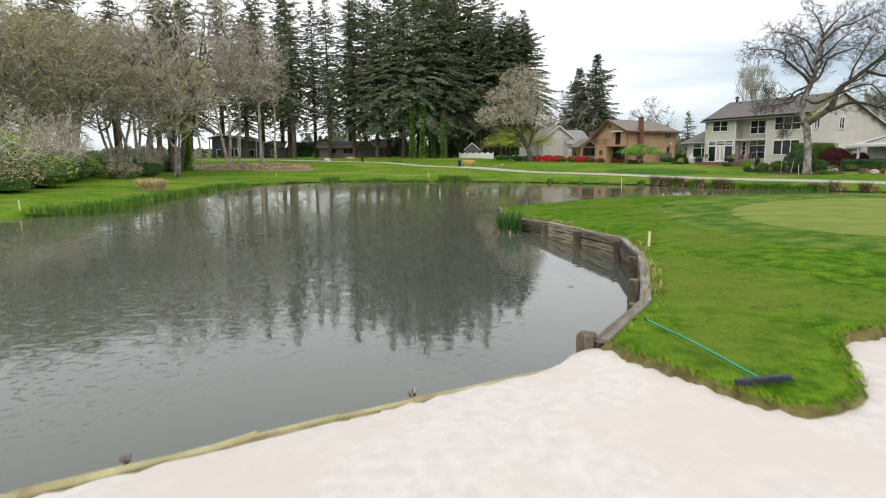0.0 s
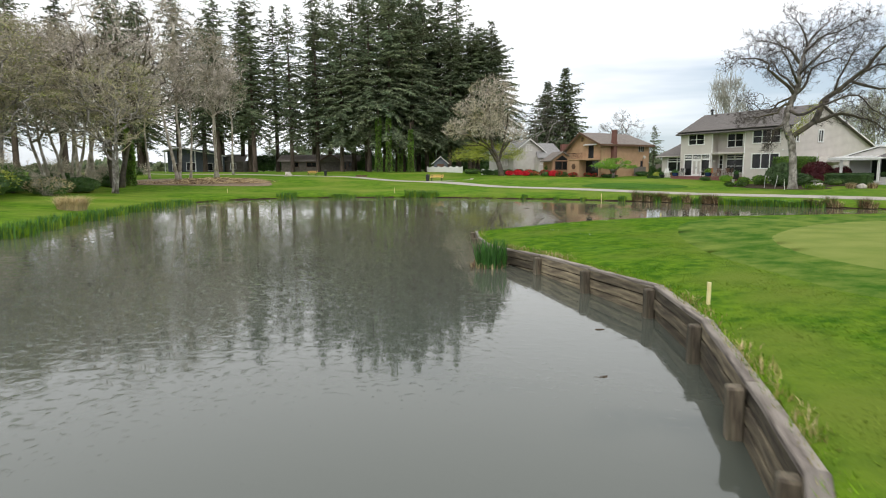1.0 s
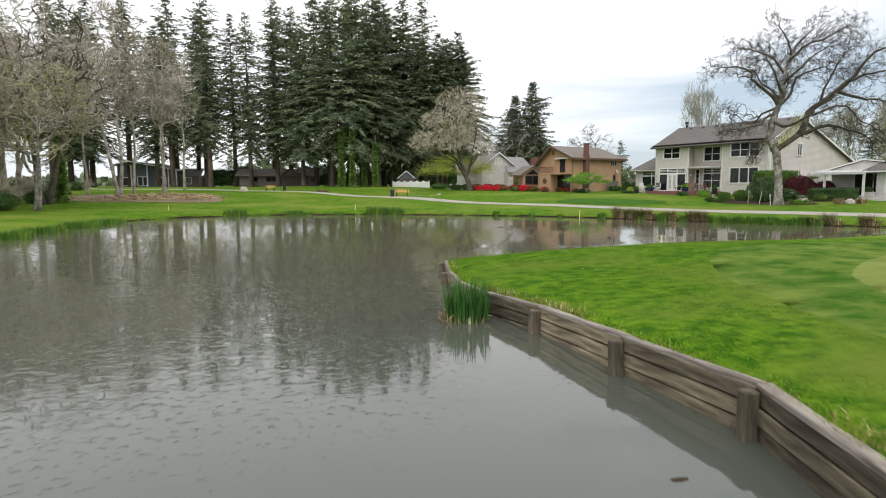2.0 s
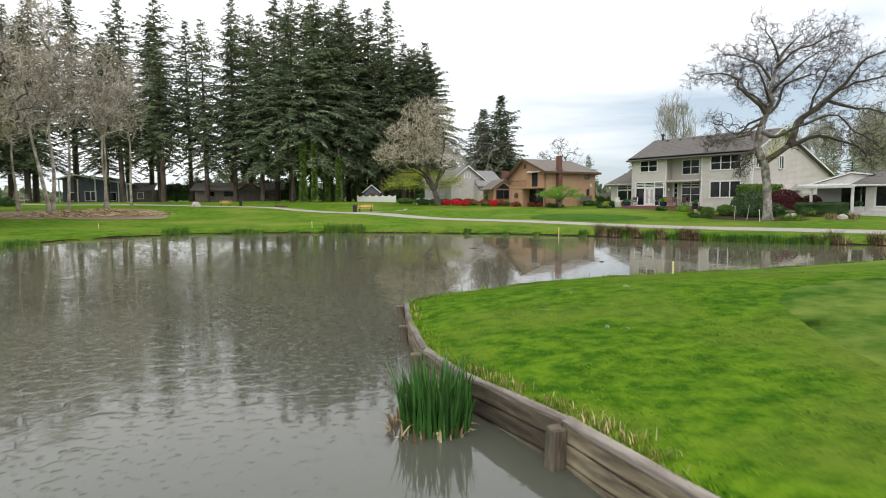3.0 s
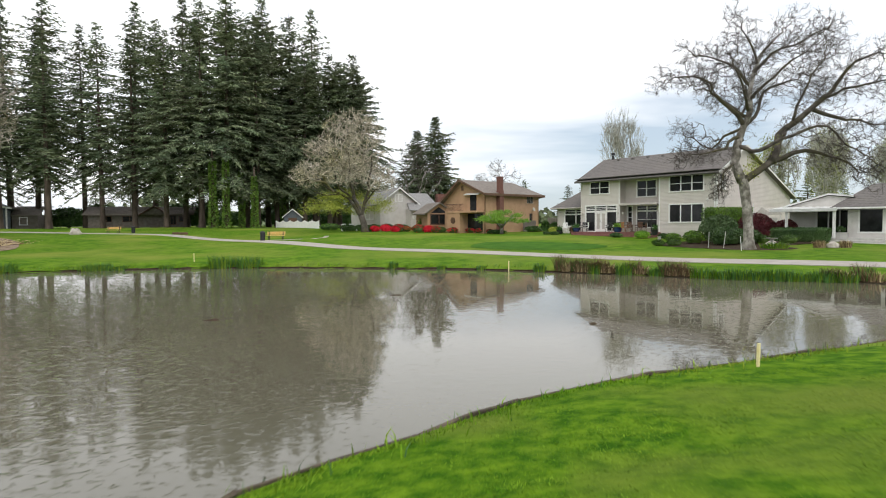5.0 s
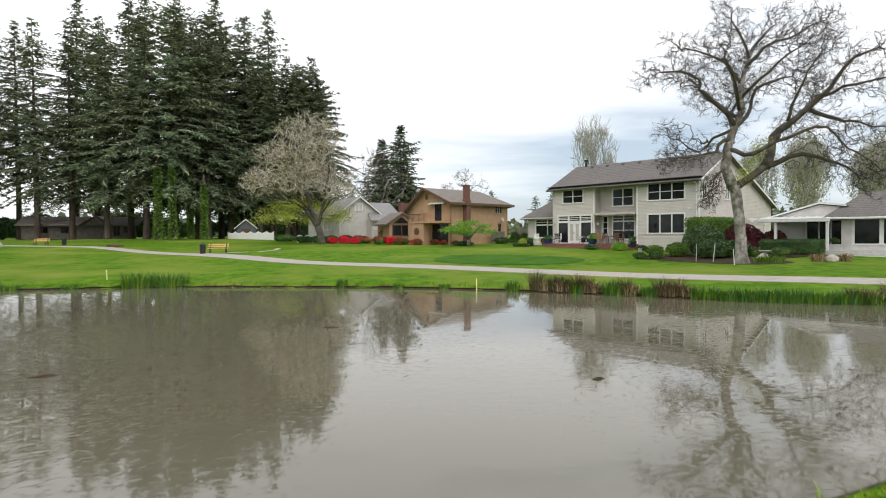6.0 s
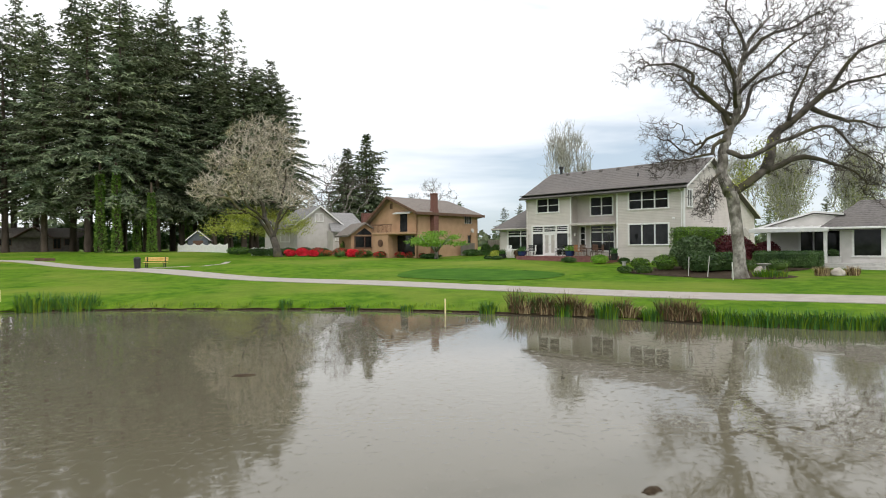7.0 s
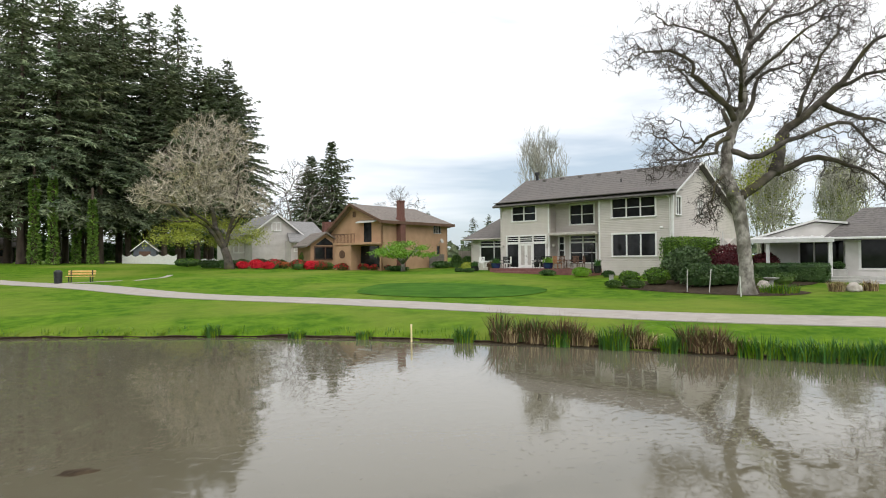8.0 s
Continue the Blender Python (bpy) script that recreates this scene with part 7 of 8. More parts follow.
# beside the deck
DK = house_pose(36.55, 86.55, H_Z, -67)
for i, (x_, y_, q_, h_, m_) in enumerate(((-3.6, -0.4, 0.75, 0.85, YELLOW), (-2.4, -2.9, 0.5, 0.3, LEAF), (-1.3, -2.95, 0.6, 0.32, LEAF), (7.1, -3.2, 0.7, 0.42, LEAF), (10.0, -3.2, 0.85, 0.75, LIME), (-0.9, -0.2, 0.5, 0.9, TUFT), (11.9, -2.6, 0.5, 0.5, LEAF))):
    p_ = DK @ Vector((x_, y_, 0))
    shrub("border_shrub", "low garden shrub beside the red deck", p_.x, p_.y, q_, q_ * 0.8, h_ * 0.6, [m_], 0.09, 1100, 120 + i, group="shrubs by the deck", z=ground_z(p_.x, p_.y))


def pot(x, y, z, rad, high, mat, label, plant, seed):
    t = thing("plant_pot", label, "plant pot", DK @ pose(x, y, z))
    prof = [(0.0, 0.72), (0.15, 0.85), (0.6, 1.0), (0.9, 1.0), (0.93, 1.12), (1.0, 1.12)]
    part("pot", Shape().tube([(0, 0, high * a) for a, _ in prof], [rad * b * 0.95 for _, b in prof], 16), mat, t, "", True)
    r = random.Random(seed)
    spots = [(r.gauss(0, rad * 0.4), r.gauss(0, rad * 0.4), high * 0.95) for _ in range(150)]
    part("plant", blades(seed, spots, 0.55, 0.04, 0.8, (plant,)), plant, t, "green potted plant")


pot(0.35, -1.2, 0.26, 0.45, 0.45, BLUEPOT, "cobalt blue glazed pot with green plant", REED, 1)
pot(5.9, -1.4, 0.26, 0.45, 0.5, BLUEPOT, "cobalt blue glazed pot with green plant", LIME, 2)
pot(-2.2, -1.0, 0.0, 0.4, 0.45, BLACK, "dark bowl planter with a green plant", REED, 3)
pot(11.2, -2.9, 0.0, 0.3, 0.55, BLACK, "tall black planter by the deck", REED, 4)


def garden_chair(x, y, turn, mat, label):
    t = thing("garden_chair", label, "chair", DK @ pose(x, y, 0.26, 0, 0, turn), "chairs on the deck")
    for sx_ in (-0.24, 0.22):
        for sy_ in (-0.22, 0.22):
            part("leg", Shape().tube([(sx_, sy_, 0), (sx_ * 0.92, sy_ * 0.92, 0.44)], [0.022, 0.022], 6), mat, t)
    part("seat", Shape().box(-0.28, 0.28, -0.27, 0.27, 0.42, 0.47, bevel=0.02), mat, t)
    for i in range(5):
        part("back_slat", Shape().box(-0.25 + i * 0.105, -0.17 + i * 0.105, 0.25, 0.28, 0.47, 0.98, bevel=0.01), mat, t)
    part("top_rail", Shape().box(-0.28, 0.28, 0.24, 0.29, 0.94, 1.02, bevel=0.015), mat, t)
    for sx_ in (-0.31, 0.25):
        part("armrest", Shape().box(sx_, sx_ + 0.06, -0.25, 0.28, 0.64, 0.68, bevel=0.01), mat, t)


for x_, y_, a_, m_, l_ in ((-1.6, -0.8, 30, WHITE, "white slatted garden chair"), (1.0, -0.8, 10, BLACK, "dark slatted garden chair"), (1.9, -1.5, -40, WHITE, "white slatted garden chair"), (4.3, -0.7, 0, BLACK, "dark slatted garden chair"), (5.2, -0.3, 20, BLACK, "dark slatted garden chair"), (7.0, -1.7, 160, TERRACOTTA, "reddish cedar garden chair"), (7.9, -0.6, 10, BROWN, "brown wicker garden chair"), (8.7, -1.0, -40, BROWN, "brown wicker garden chair"), (6.4, -0.2, 20, BROWN, "brown wicker garden chair")):
    garden_chair(x_, y_, a_, m_, l_)
table = thing("garden_table", "small round brown garden table on the deck", "table", DK @ pose(7.6, -1.3, 0.26), "")
part("tabletop", Shape().tube([(0, 0, 0.68), (0, 0, 0.72)], [0.5, 0.5], 18), BROWN, table)
part("pedestal", Shape().tube([(0, 0, 0), (0, 0, 0.06), (0, 0, 0.1), (0, 0, 0.68)], [0.28, 0.26, 0.05, 0.04], 10), BROWN, table)
# dark garden lantern post and a statue-like urn by the deck
lantern = thing("garden_lantern", "dark cast-iron garden lantern with plant hook", "lantern", DK @ pose(10.35, -2.2, 0.0))
part("post", Shape().tube([(0, 0, 0), (0, 0, 0.15), (0, 0, 0.2), (0, 0, 1.75)], [0.14, 0.12, 0.045, 0.04], 8), BLACK, lantern)
part("lamp_head", Shape().tube([(0, 0, 1.75), (0, 0, 1.8), (0, 0, 2.1), (0, 0, 2.2), (0, 0, 2.3)], [0.06, 0.12, 0.16, 0.1, 0.02], 8), BLACK, lantern)
part("hook", Shape().tube([(0, 0, 1.7), (-0.25, 0, 2.05), (-0.45, 0, 1.9), (-0.5, 0, 1.5)], [0.02] * 4, 6).tube([(-0.5, 0, 1.5), (-0.5, 0, 1.35), (-0.5, 0, 1.2)], [0.02, 0.16, 0.1], 8), BLACK, lantern)
urn = thing("stone_urn", "small pale stone pedestal in the garden", "urn", pose(34.9, 69.5, ground_z(34.9, 69.5)))
part("pedestal", Shape().tube([(0, 0, -0.05), (0, 0, 0.08), (0, 0, 0.12), (0, 0, 0.55), (0, 0, 0.62)], [0.22, 0.2, 0.13, 0.14, 0.2], 10), CONCRETE, urn)
urn2 = copy_thing(urn, pose(35.9, 69.2, ground_z(35.9, 69.2)))
bath = thing("bird_bath", "pale stone bird bath beneath the oak", "bird bath", pose(38.0, 60.6, ground_z(38.0, 60.6)))
part("bowl", Shape().tube([(0, 0, 0.55), (0, 0, 0.62), (0, 0, 0.68), (0, 0, 0.66)], [0.12, 0.34, 0.40, 0.36], 16), CONCRETE, bath)
part("pedestal", Shape().tube([(0, 0, -0.05), (0, 0, 0.06), (0, 0, 0.12), (0, 0, 0.55)], [0.22, 0.2, 0.09, 0.10], 12), CONCRETE, bath)
# pergola beside the wing and the slatted garden fence behind the hedge
for i, (x_, y_, a_, n_) in enumerate(((47.2, 71.2, 28, 10), (37.8, 98.0, 20, 9))):
    fence = thing("slat_fence", "grey weathered slatted garden fence", "fence", pose(x_, y_, ground_z(x_, y_), 0, 0, a_), "garden fences")
    for j in range(n_):
        part("slat", Shape().box(j * 0.32, j * 0.32 + 0.29, 0, 0.03, -0.1, 1.75, bevel=0.01), BROWNHOUSE if i else CONCRETE, fence)
    part("rail", Shape().box(0, n_ * 0.32, 0.03, 0.09, 1.2, 1.3), BROWNHOUSE, fence)

# greenhouse-like glazed lean-to tops behind the hedge
canopy_tent = thing("garden_canopy", "pale blue-grey translucent garden canopy", "canopy", pose(49.0, 74.0, ground_z(49, 74), 0, 0, 20))
part("cloth", Shape().prism([(-2.6, 2.0), (2.6, 2.0), (1.3, 2.7), (0, 2.25), (-1.3, 2.7)], -1, 1), CURTAIN, canopy_tent)
for x_ in (-2.4, 0.0, 2.4):
    part("pole", Shape().tube([(x_, -0.9, -0.1), (x_, -0.9, 2.1)], [0.04, 0.04], 6), PVC, canopy_tent)

# patio things under the neighbour's awning
NBM = house_pose(44.6, 66.2, NB_Z, -60)
grill = thing("covered_grill", "barbecue under a black cover on the patio", "grill", NBM @ pose(0.2, 0.6, -0.05))
part("cover", Shape().box(-0.65, 0.65, -0.35, 0.35, 0.05, 0.95, bevel=0.08).box(-0.5, 0.5, -0.3, 0.3, 0.93, 1.3, bevel=0.15), BLACK, grill)
part("base", Shape().box(-0.5, 0.5, -0.25, 0.25, 0, 0.08), BLACK, grill)
ptable = thing("patio_table", "dark metal patio table", "table", NBM @ pose(1.9, 0.3, -0.05))
part("tabletop", Shape().box(-0.75, 0.75, -0.45, 0.45, 0.68, 0.72, bevel=0.01), BLACK, ptable)
for x_ in (-0.65, 0.65):
    for y_ in (-0.38, 0.38):
        part("leg", Shape().tube([(x_, y_, 0), (x_, y_, 0.68)], [0.025, 0.025], 6), BLACK, ptable)
planter = thing("stone_planter", "pale stone block planter with a small shrub", "planter", NBM @ pose(4.1, -0.6, 0.1))
part("block", Shape().box(-0.45, 0.45, -0.25, 0.25, 0, 0.45, bevel=0.03), CONCRETE, planter)
part("plant", shrub_mesh(140, 0.32, 0.32, 0.3, 500, 0.08, [LEAF]), None, planter, "small dark green shrub", at=pose(0, 0, 0.42))

# green Japanese maple on the lawn
jx, jy = 29.6, 93.2
jm = thing("japanese_maple", "low spreading Japanese maple in fresh lime-green leaf", "tree", pose(jx, jy, ground_z(jx, jy)))
j_sh = Shape()
rj = random.Random(4)
j_sh.tube([(0, 0, -0.2), (0.05, 0, 0.5), (-0.05, 0.05, 1.0)], [0.24, 0.18, 0.16], 9)
for i in range(9):
    a = i * 0.7 + rj.uniform(-0.2, 0.2)
    q = rj.uniform(1.5, 2.7)
    j_sh.tube([(0, 0, 0.7), (q * 0.35 * math.cos(a), q * 0.35 * math.sin(a), 1.35), (q * 0.7 * math.cos(a), q * 0.7 * math.sin(a), 1.7), (q * math.cos(a), q * math.sin(a), 2.1 + rj.uniform(-0.3, 0.5))], [0.12, 0.08, 0.05, 0.02], 6)
part("trunk", j_sh, BARK, jm, "", True)
l_sh = Shape()
for cl in range(75):
    a, q = rj.uniform(0, 6.283), 2.9 * math.sqrt(rj.random())
    top = 2.9 - 0.12 * q * q
    c = Vector((q * math.cos(a), q * math.sin(a), rj.uniform(1.35 + 0.12 * q * 0.3, max(1.6, top))))
    for i in range(55):
        p = c + Vector((rj.gauss(0, 0.34), rj.gauss(0, 0.34), rj.gauss(0, 0.11)))
        d = (rand_dir(rj) + Vector((0, 0, -0.2))).normalized()
        kite(l_sh, p, d, d.cross(rand_dir(rj)).normalized(), rj.uniform(0.10, 0.2), rj.uniform(0.04, 0.08))
part("crown", l_sh, LIME, jm, "lime-green layered leaves")

# white scalloped fence by the shed
wf = thing("white_fence", "white scalloped picket fence by the shed", "fence", pose(3.4, 132.0, ground_z(6, 128), 0, 0, -50))
WF_L, n_pk = 10.5, 60
for i in range(n_pk):
    u = i / n_pk
    top = 1.25 - 0.28 * math.sin(math.pi * ((u * 6) % 1.0))
    part("picket", Shape().box(u * WF_L, u * WF_L + 0.165, 0, 0.03, -0.2, top, bevel=0.01), WHITE, wf)
part("rail", Shape().box(0, WF_L, 0.03, 0.08, 0.3, 0.4), WHITE, wf)
wf2 = thing("white_fence", "short white picket fence behind shrubs", "fence", pose(12.6, 113.5, ground_z(12.6, 113.5), 0, 0, -20))
for i in range(14):
    part("picket", Shape().box(i * 0.17, i * 0.17 + 0.16, 0, 0.03, -0.2, 0.95 + 0.1 * math.sin(i), bevel=0.01), WHITE, wf2)


ribbon("garden_strip", [(9.4, 98.0), (8.6, 92.0), (7.2, 86.5)], 0.5, 0.02, 0.1, PATHM, "narrow pale strip of path on the lawn", "path")
ribbon("bench_slab", [(2.4, 87.9), (4.0, 88.1), (6.2, 88.0)], 0.9, 0.02, 0.1, PATHM, "pale concrete slab under the bench", "slab")


# ---------------------------------------------------------------- course furniture
def bench(x, y, turn, label="yellow timber slat bench beside the cart path"):
    t = thing("bench", label, "bench", pose(x, y, ground_z(x, y), 0, 0, turn), "benches by the path")
    for i in range(3):
        part("seat_slat", Shape().box(-0.9, 0.9, -0.25 + i * 0.16, -0.12 + i * 0.16, 0.42, 0.46, bevel=0.01), BENCHWOOD, t)
    for i in range(2):
        part("back_slat", Shape().box(-0.9, 0.9, 0.26 + 0.03 * i, 0.30 + 0.03 * i, 0.55 + 0.17 * i, 0.68 + 0.17 * i, bevel=0.01), BENCHWOOD, t)
    for sx_ in (-0.72, 0.66):
        part("leg", Shape().box(sx_, sx_ + 0.06, -0.22, -0.16, -0.05, 0.42), BLACK, t)
        part("leg", Shape().box(sx_, sx_ + 0.06, 0.22, 0.28, -0.05, 0.85), BLACK, t)


def bin_(x, y, label):
    t = thing("litter_bin", label, "bin", pose(x, y, ground_z(x, y)), "bins by the path")
    part("drum", Shape().tube([(0, 0, -0.02), (0, 0, 0.02), (0, 0, 0.72), (0, 0, 0.78)], [0.21, 0.23, 0.26, 0.27], 14), BLACK, t)
    part("lid", Shape().tube([(0, 0, 0.78), (0, 0, 0.84), (0, 0, 0.95)], [0.28, 0.26, 0.12], 14), BLACK, t)


bench(3.6, 88.4, -12)
bin_(2.35, 87.6, "black litter bin beside the bench")
bench(-17.2, 113.6, -15)
bin_(-15.0, 114.6, "black litter bin beside the path")
for x_, y_ in ((-8.6, 107.5), (-7.6, 107.0)):
    planter_ = thing("tee_marker", "low dark tee marker box beside the path", "marker", pose(x_, y_, ground_z(x_, y_), 0, 0, 20), "tee markers")
    part("box", Shape().box(-0.45, 0.45, -0.12, 0.12, -0.05, 0.28, bevel=0.03), BROWN, planter_)


def stake(x, y, high, tilt, mat=YELLOWPAINT, label="yellow painted wooden hazard stake in the grass", z=None):
    sh = Shape().box(-0.024, 0.024, -0.024, 0.024, -0.25, high, bevel=0.006)
    solid("hazard_stake", sh, mat, label, "stake", pose(x, y, ground_z(x, y) if z is None else z, tilt, -tilt * 0.6, 20), "hazard stakes")


stake(4.68, 13.77, 0.39, 1.5, z=0.60)
stake(16.75, 57.6, 0.50, -1)
stake(-1.6, 68.3, 0.55, 2)
stake(12.0, 33.3, 0.42, 2)
stake(-19.9, 28.6, 0.45, 1)
stake(-18.2, 67.0, 0.4, 2)
for x_, y_, h_, ti, m_ in ((34.4, 59.45, 1.0, 9, PVC), (34.5, 62.9, 1.2, -4, CONCRETE), (34.9, 61.8, 1.3, -14, CONCRETE), (43.2, 68.2, 3.1, 0, PVC)):
    sh = Shape().tube([(0, 0, -0.1), (0, 0, h_)], [0.028, 0.028], 7)
    solid("garden_pipe", sh, m_, "thin pale pipe stuck upright in the planting bed", "pipe", pose(x_, y_, ground_z(x_, y_), ti * 0.5, -ti, 0), "pipes in the bed")

# bunker rake lying on the grass lobe
RA, RB = Vector((2.52, 7.44, 0.66)), Vector((2.93, 5.35, 0.645))
rake = thing("bunker_rake", "bunker rake with green handle and dark plastic head lying on grass", "rake")
part("handle", Shape().tube([RA, RA.lerp(RB, 0.5) + Vector((0, 0, 0.02)), RB], [0.014, 0.014, 0.014], 8), GREENPIPE, rake, "green tubular handle")
part("grip", Shape().tube([RA, RA.lerp(RB, 0.03)], [0.017, 0.017], 8), BLACK, rake)
ax_r = (RB - RA).normalized()
cr_r = Vector((0.97, 0.2, 0.02)).normalized()
hm = Matrix(((cr_r.x, ax_r.x, 0, RB.x), (cr_r.y, ax_r.y, 0, RB.y), (cr_r.z, ax_r.z, 1, RB.z), (0, 0, 0, 1)))
head = part("rake_head", Shape().box(-0.29, 0.29, -0.025, 0.025, -0.02, 0.035, bevel=0.01), RAKEHEAD, rake, "dark plastic rake head", at=hm)
for i in range(15):
    part("tooth", Shape().box(-0.275 + i * 0.0385, -0.262 + i * 0.0385, 0.0, 0.07, -0.012, 0.004), RAKEHEAD, head)

# small relics on the bunker edging: a broken bracket and dead stalks
for i, (x_, y_) in enumerate(((-0.35, 6.05), (-2.65, 4.65))):
    clump("dead_weed", "small dark dead weed on the timber edging", x_, y_ + 0.06, 0.05, 0.075, 12, (TUFT, STRAW) if i == 0 else (TUFT,), (0.8, 0.2) if i == 0 else (1.0,), 0.018, 1.0, 1400 + i, 0.24, "weed")

# drowned stones just breaking the surface
for i, (x_, y_, a_) in enumerate(((3.3, 14.75, 0.24), (2.6, 12.4, 0.2), (8.25, 47.95, 0.36), (12.2, 39.5, 0.25), (2.0, 43.4, 0.35))):
    tagged(part("pond_stone", boulder(20 + i, a_, a_ * 0.6, 0.12), POSTM, None), "dark wet stone just breaking the pond surface", "stone", "stones in the pond").matrix_basis = pose(x_, y_, -0.118 if i < 2 else -0.085)
for st in [o for o in bpy.data.objects if o.name.startswith("pond_stone")]:
    st.data.materials[0] = SOIL

# ---------------------------------------------------------------- ivy, brush and far woods
for i, (x_, y_, h_, q_) in enumerate(((-6.4, 130.6, 11.0, 0.72), (-4.3, 130.0, 11.5, 0.66), (0.1, 130.3, 8.5, 0.66), (-2.1, 133.0, 10, 0.6), (-31.5, 76, 7, 0.5), (4.6, 141.5, 7, 0.7))):
    ri = random.Random(200 + i)
    sh = Shape()
    for _ in range(2600):
        f = ri.random()
        a = ri.uniform(0, 6.283)
        q = q_ * 0.8 * (0.75 + 0.35 * math.sin(f * 9 + i) * 0.5 + ri.uniform(-0.15, 0.35)) * (1 - 0.35 * f)
        p = Vector((q * math.cos(a), q * math.sin(a), f * h_))
        d = (Vector((math.cos(a), math.sin(a), -0.5)) + rand_dir(ri) * 0.7).normalized()
        kite(sh, p, d, d.cross(rand_dir(ri)).normalized(), ri.uniform(0.18, 0.38), ri.uniform(0.08, 0.15))
    iv = thing("ivy_trunk", "tree trunk thickly covered in bright green ivy", "tree", pose(x_, y_, ground_z(x_, y_)), "ivy-covered trunks")
    part("leaves", sh, IVY, iv)
    part("trunk", Shape().tube([(0, 0, -0.3), (0, 0, h_ * 0.5), (0, 0, h_ + 1.5)], [q_ * 0.62, q_ * 0.5, 0.15], 8), FIRBARK, iv)

TWIGS = [bare_tree_mesh(300 + i, 4.2, 6, 0.04, (0.55, 0.08, 1.0), 260, 6, 0.1, 0.35, bf=0.5, tip=0.012, twigs=6, twig_len=0.6, twig_wide=0.010, cut=0.02)[0].mesh("stems", [PALEBARK, PALETWIG]) for i in range(2)]
rb = random.Random(12)
BRUSH = [(-27.5, 41, 2.6, YELLOW), (-26.5, 36.5, 2.0, STRAW), (-30, 46, 3.0, HEDGE), (-31, 50, 2.6, YELLOW), (-34, 54, 3.2, HEDGE), (-28.5, 33, 3.0, HEDGE), (-33, 40, 4.6, YELLOW), (-37, 47, 5.5, LIME), (-34.5, 60, 1.8, LEAF), (-36, 68, 1.4, LEAF), (-33, 74, 1.2, HEDGE), (-38, 76, 1.4, LEAF), (-36, 84, 1.3, HEDGE), (-30.2, 58, 1.6, STRAW), (-31, 64, 1.6, LEAF), (-42, 64, 2.6, LIME), (-44, 74, 1.8, HEDGE), (-41, 90, 1.4, LEAF), (-46, 56, 3.4, HEDGE), (-39, 52, 4.5, LEAF), (-48, 88, 1.6, LEAF), (-44, 106, 1.4, LEAF)]
for i, (x_, y_, q_, m_) in enumerate(BRUSH):
    mats_ = [m_, LEAF] if m_ is not LIME else [HEDGE, LIME]
    shrub("brush", "tangled wild brush with twigs under the bare trees", x_, y_, q_ * 1.25, q_ * 1.1, q_ * 0.55, mats_, 0.13, 3600, 160 + i, rb.uniform(0, 360), "brush on the bank")
    t = thing("bare_shrub", "leafless grey scrub of many thin stems", "shrub", Matrix.LocRotScale((x_ + rb.uniform(-2, 2), y_ + rb.uniform(-2, 2), ground_z(x_, y_)), Euler((0, 0, i)), Vector((1, 1, 1)) * rb.uniform(0.8, 1.5) * (0.55 if y_ > 57 else 1.0)), "scrub on the bank")
    tagged(part("stem_thicket", TWIGS[i % 2], None, t), kind="stuff")

# bark mulch mound with sticks
drape("mulch_bed", spline([(-17.2, 82), (-19, 79.3), (-24, 78), (-32, 78), (-38, 86), (-34, 97), (-27, 98), (-20, 90)], True, 1.0), 0.06, MULCH, "brown bark mulch and fallen sticks under the trees", "mulch", 0.8)
ms = Shape()
for i in range(4000):
    x_, y_ = rb.uniform(-36, -18.5), rb.uniform(78.5, 95)
    if ((x_ + 27) / 9.5) ** 2 + ((y_ - 87) / 8.5) ** 2 > 1:
        continue
    a, l_ = rb.uniform(0, 6.283), rb.uniform(0.3, 1.1)
    z_ = 0.07 + 0.45 * max(0, 1 - ((x_ + 26) / 7) ** 2 - ((y_ - 88) / 6) ** 2)
    ms.tube([(x_, y_, z_ + 1.15), (x_ + l_ * math.cos(a), y_ + l_ * math.sin(a), z_ + 1.15 + rb.uniform(-0.05, 0.3))], [rb.uniform(0.015, 0.04), 0.01], 3, 0 if rb.random() < 0.5 else 1)
solid("fallen_sticks", ms, [TUFT, STRAW], "scattered brown sticks on the mulch", "sticks", kind="stuff")

# low far woods on the horizon
rw = random.Random(31)
for i in range(32):
    a = radians(-13 + i * 2.35 + rw.uniform(-1, 1))
    q = rw.uniform(230, 330)
    x_, y_ = q * math.sin(a), 30 + q * math.cos(a)
    fir(x_, y_, rw.uniform(12, 21) * (1.25 if a > 0.5 else 1.0), 5, rw.uniform(0, 6), "far woods")
ridge_line = spline([(-420, 330), (-200, 400), (0, 430), (200, 400), (420, 300)], step=12)
wd = Shape()
for p in ridge_line:
    for _ in range(90):
        x_, y_ = p[0] + rw.uniform(-12, 12), p[1] + rw.uniform(-8, 8)
        zz = 2.0 + rw.random() ** 1.5 * (15 if p[0] > -90 else 5) * (0.75 + 0.25 * math.sin(p[0] * 0.06))
        d = (Vector((rw.uniform(-1, 1), rw.uniform(-0.3, 0.3), rw.uniform(-0.2, 1)))).normalized()
        kite(wd, Vector((x_, y_, zz)), d, d.cross(Vector((0, 1, 0.1))).normalized(), rw.uniform(2.5, 5.5), rw.uniform(1.0, 2.2))
solid("far_woods", wd, FIR, "dark band of distant woodland", "woods", kind="stuff")

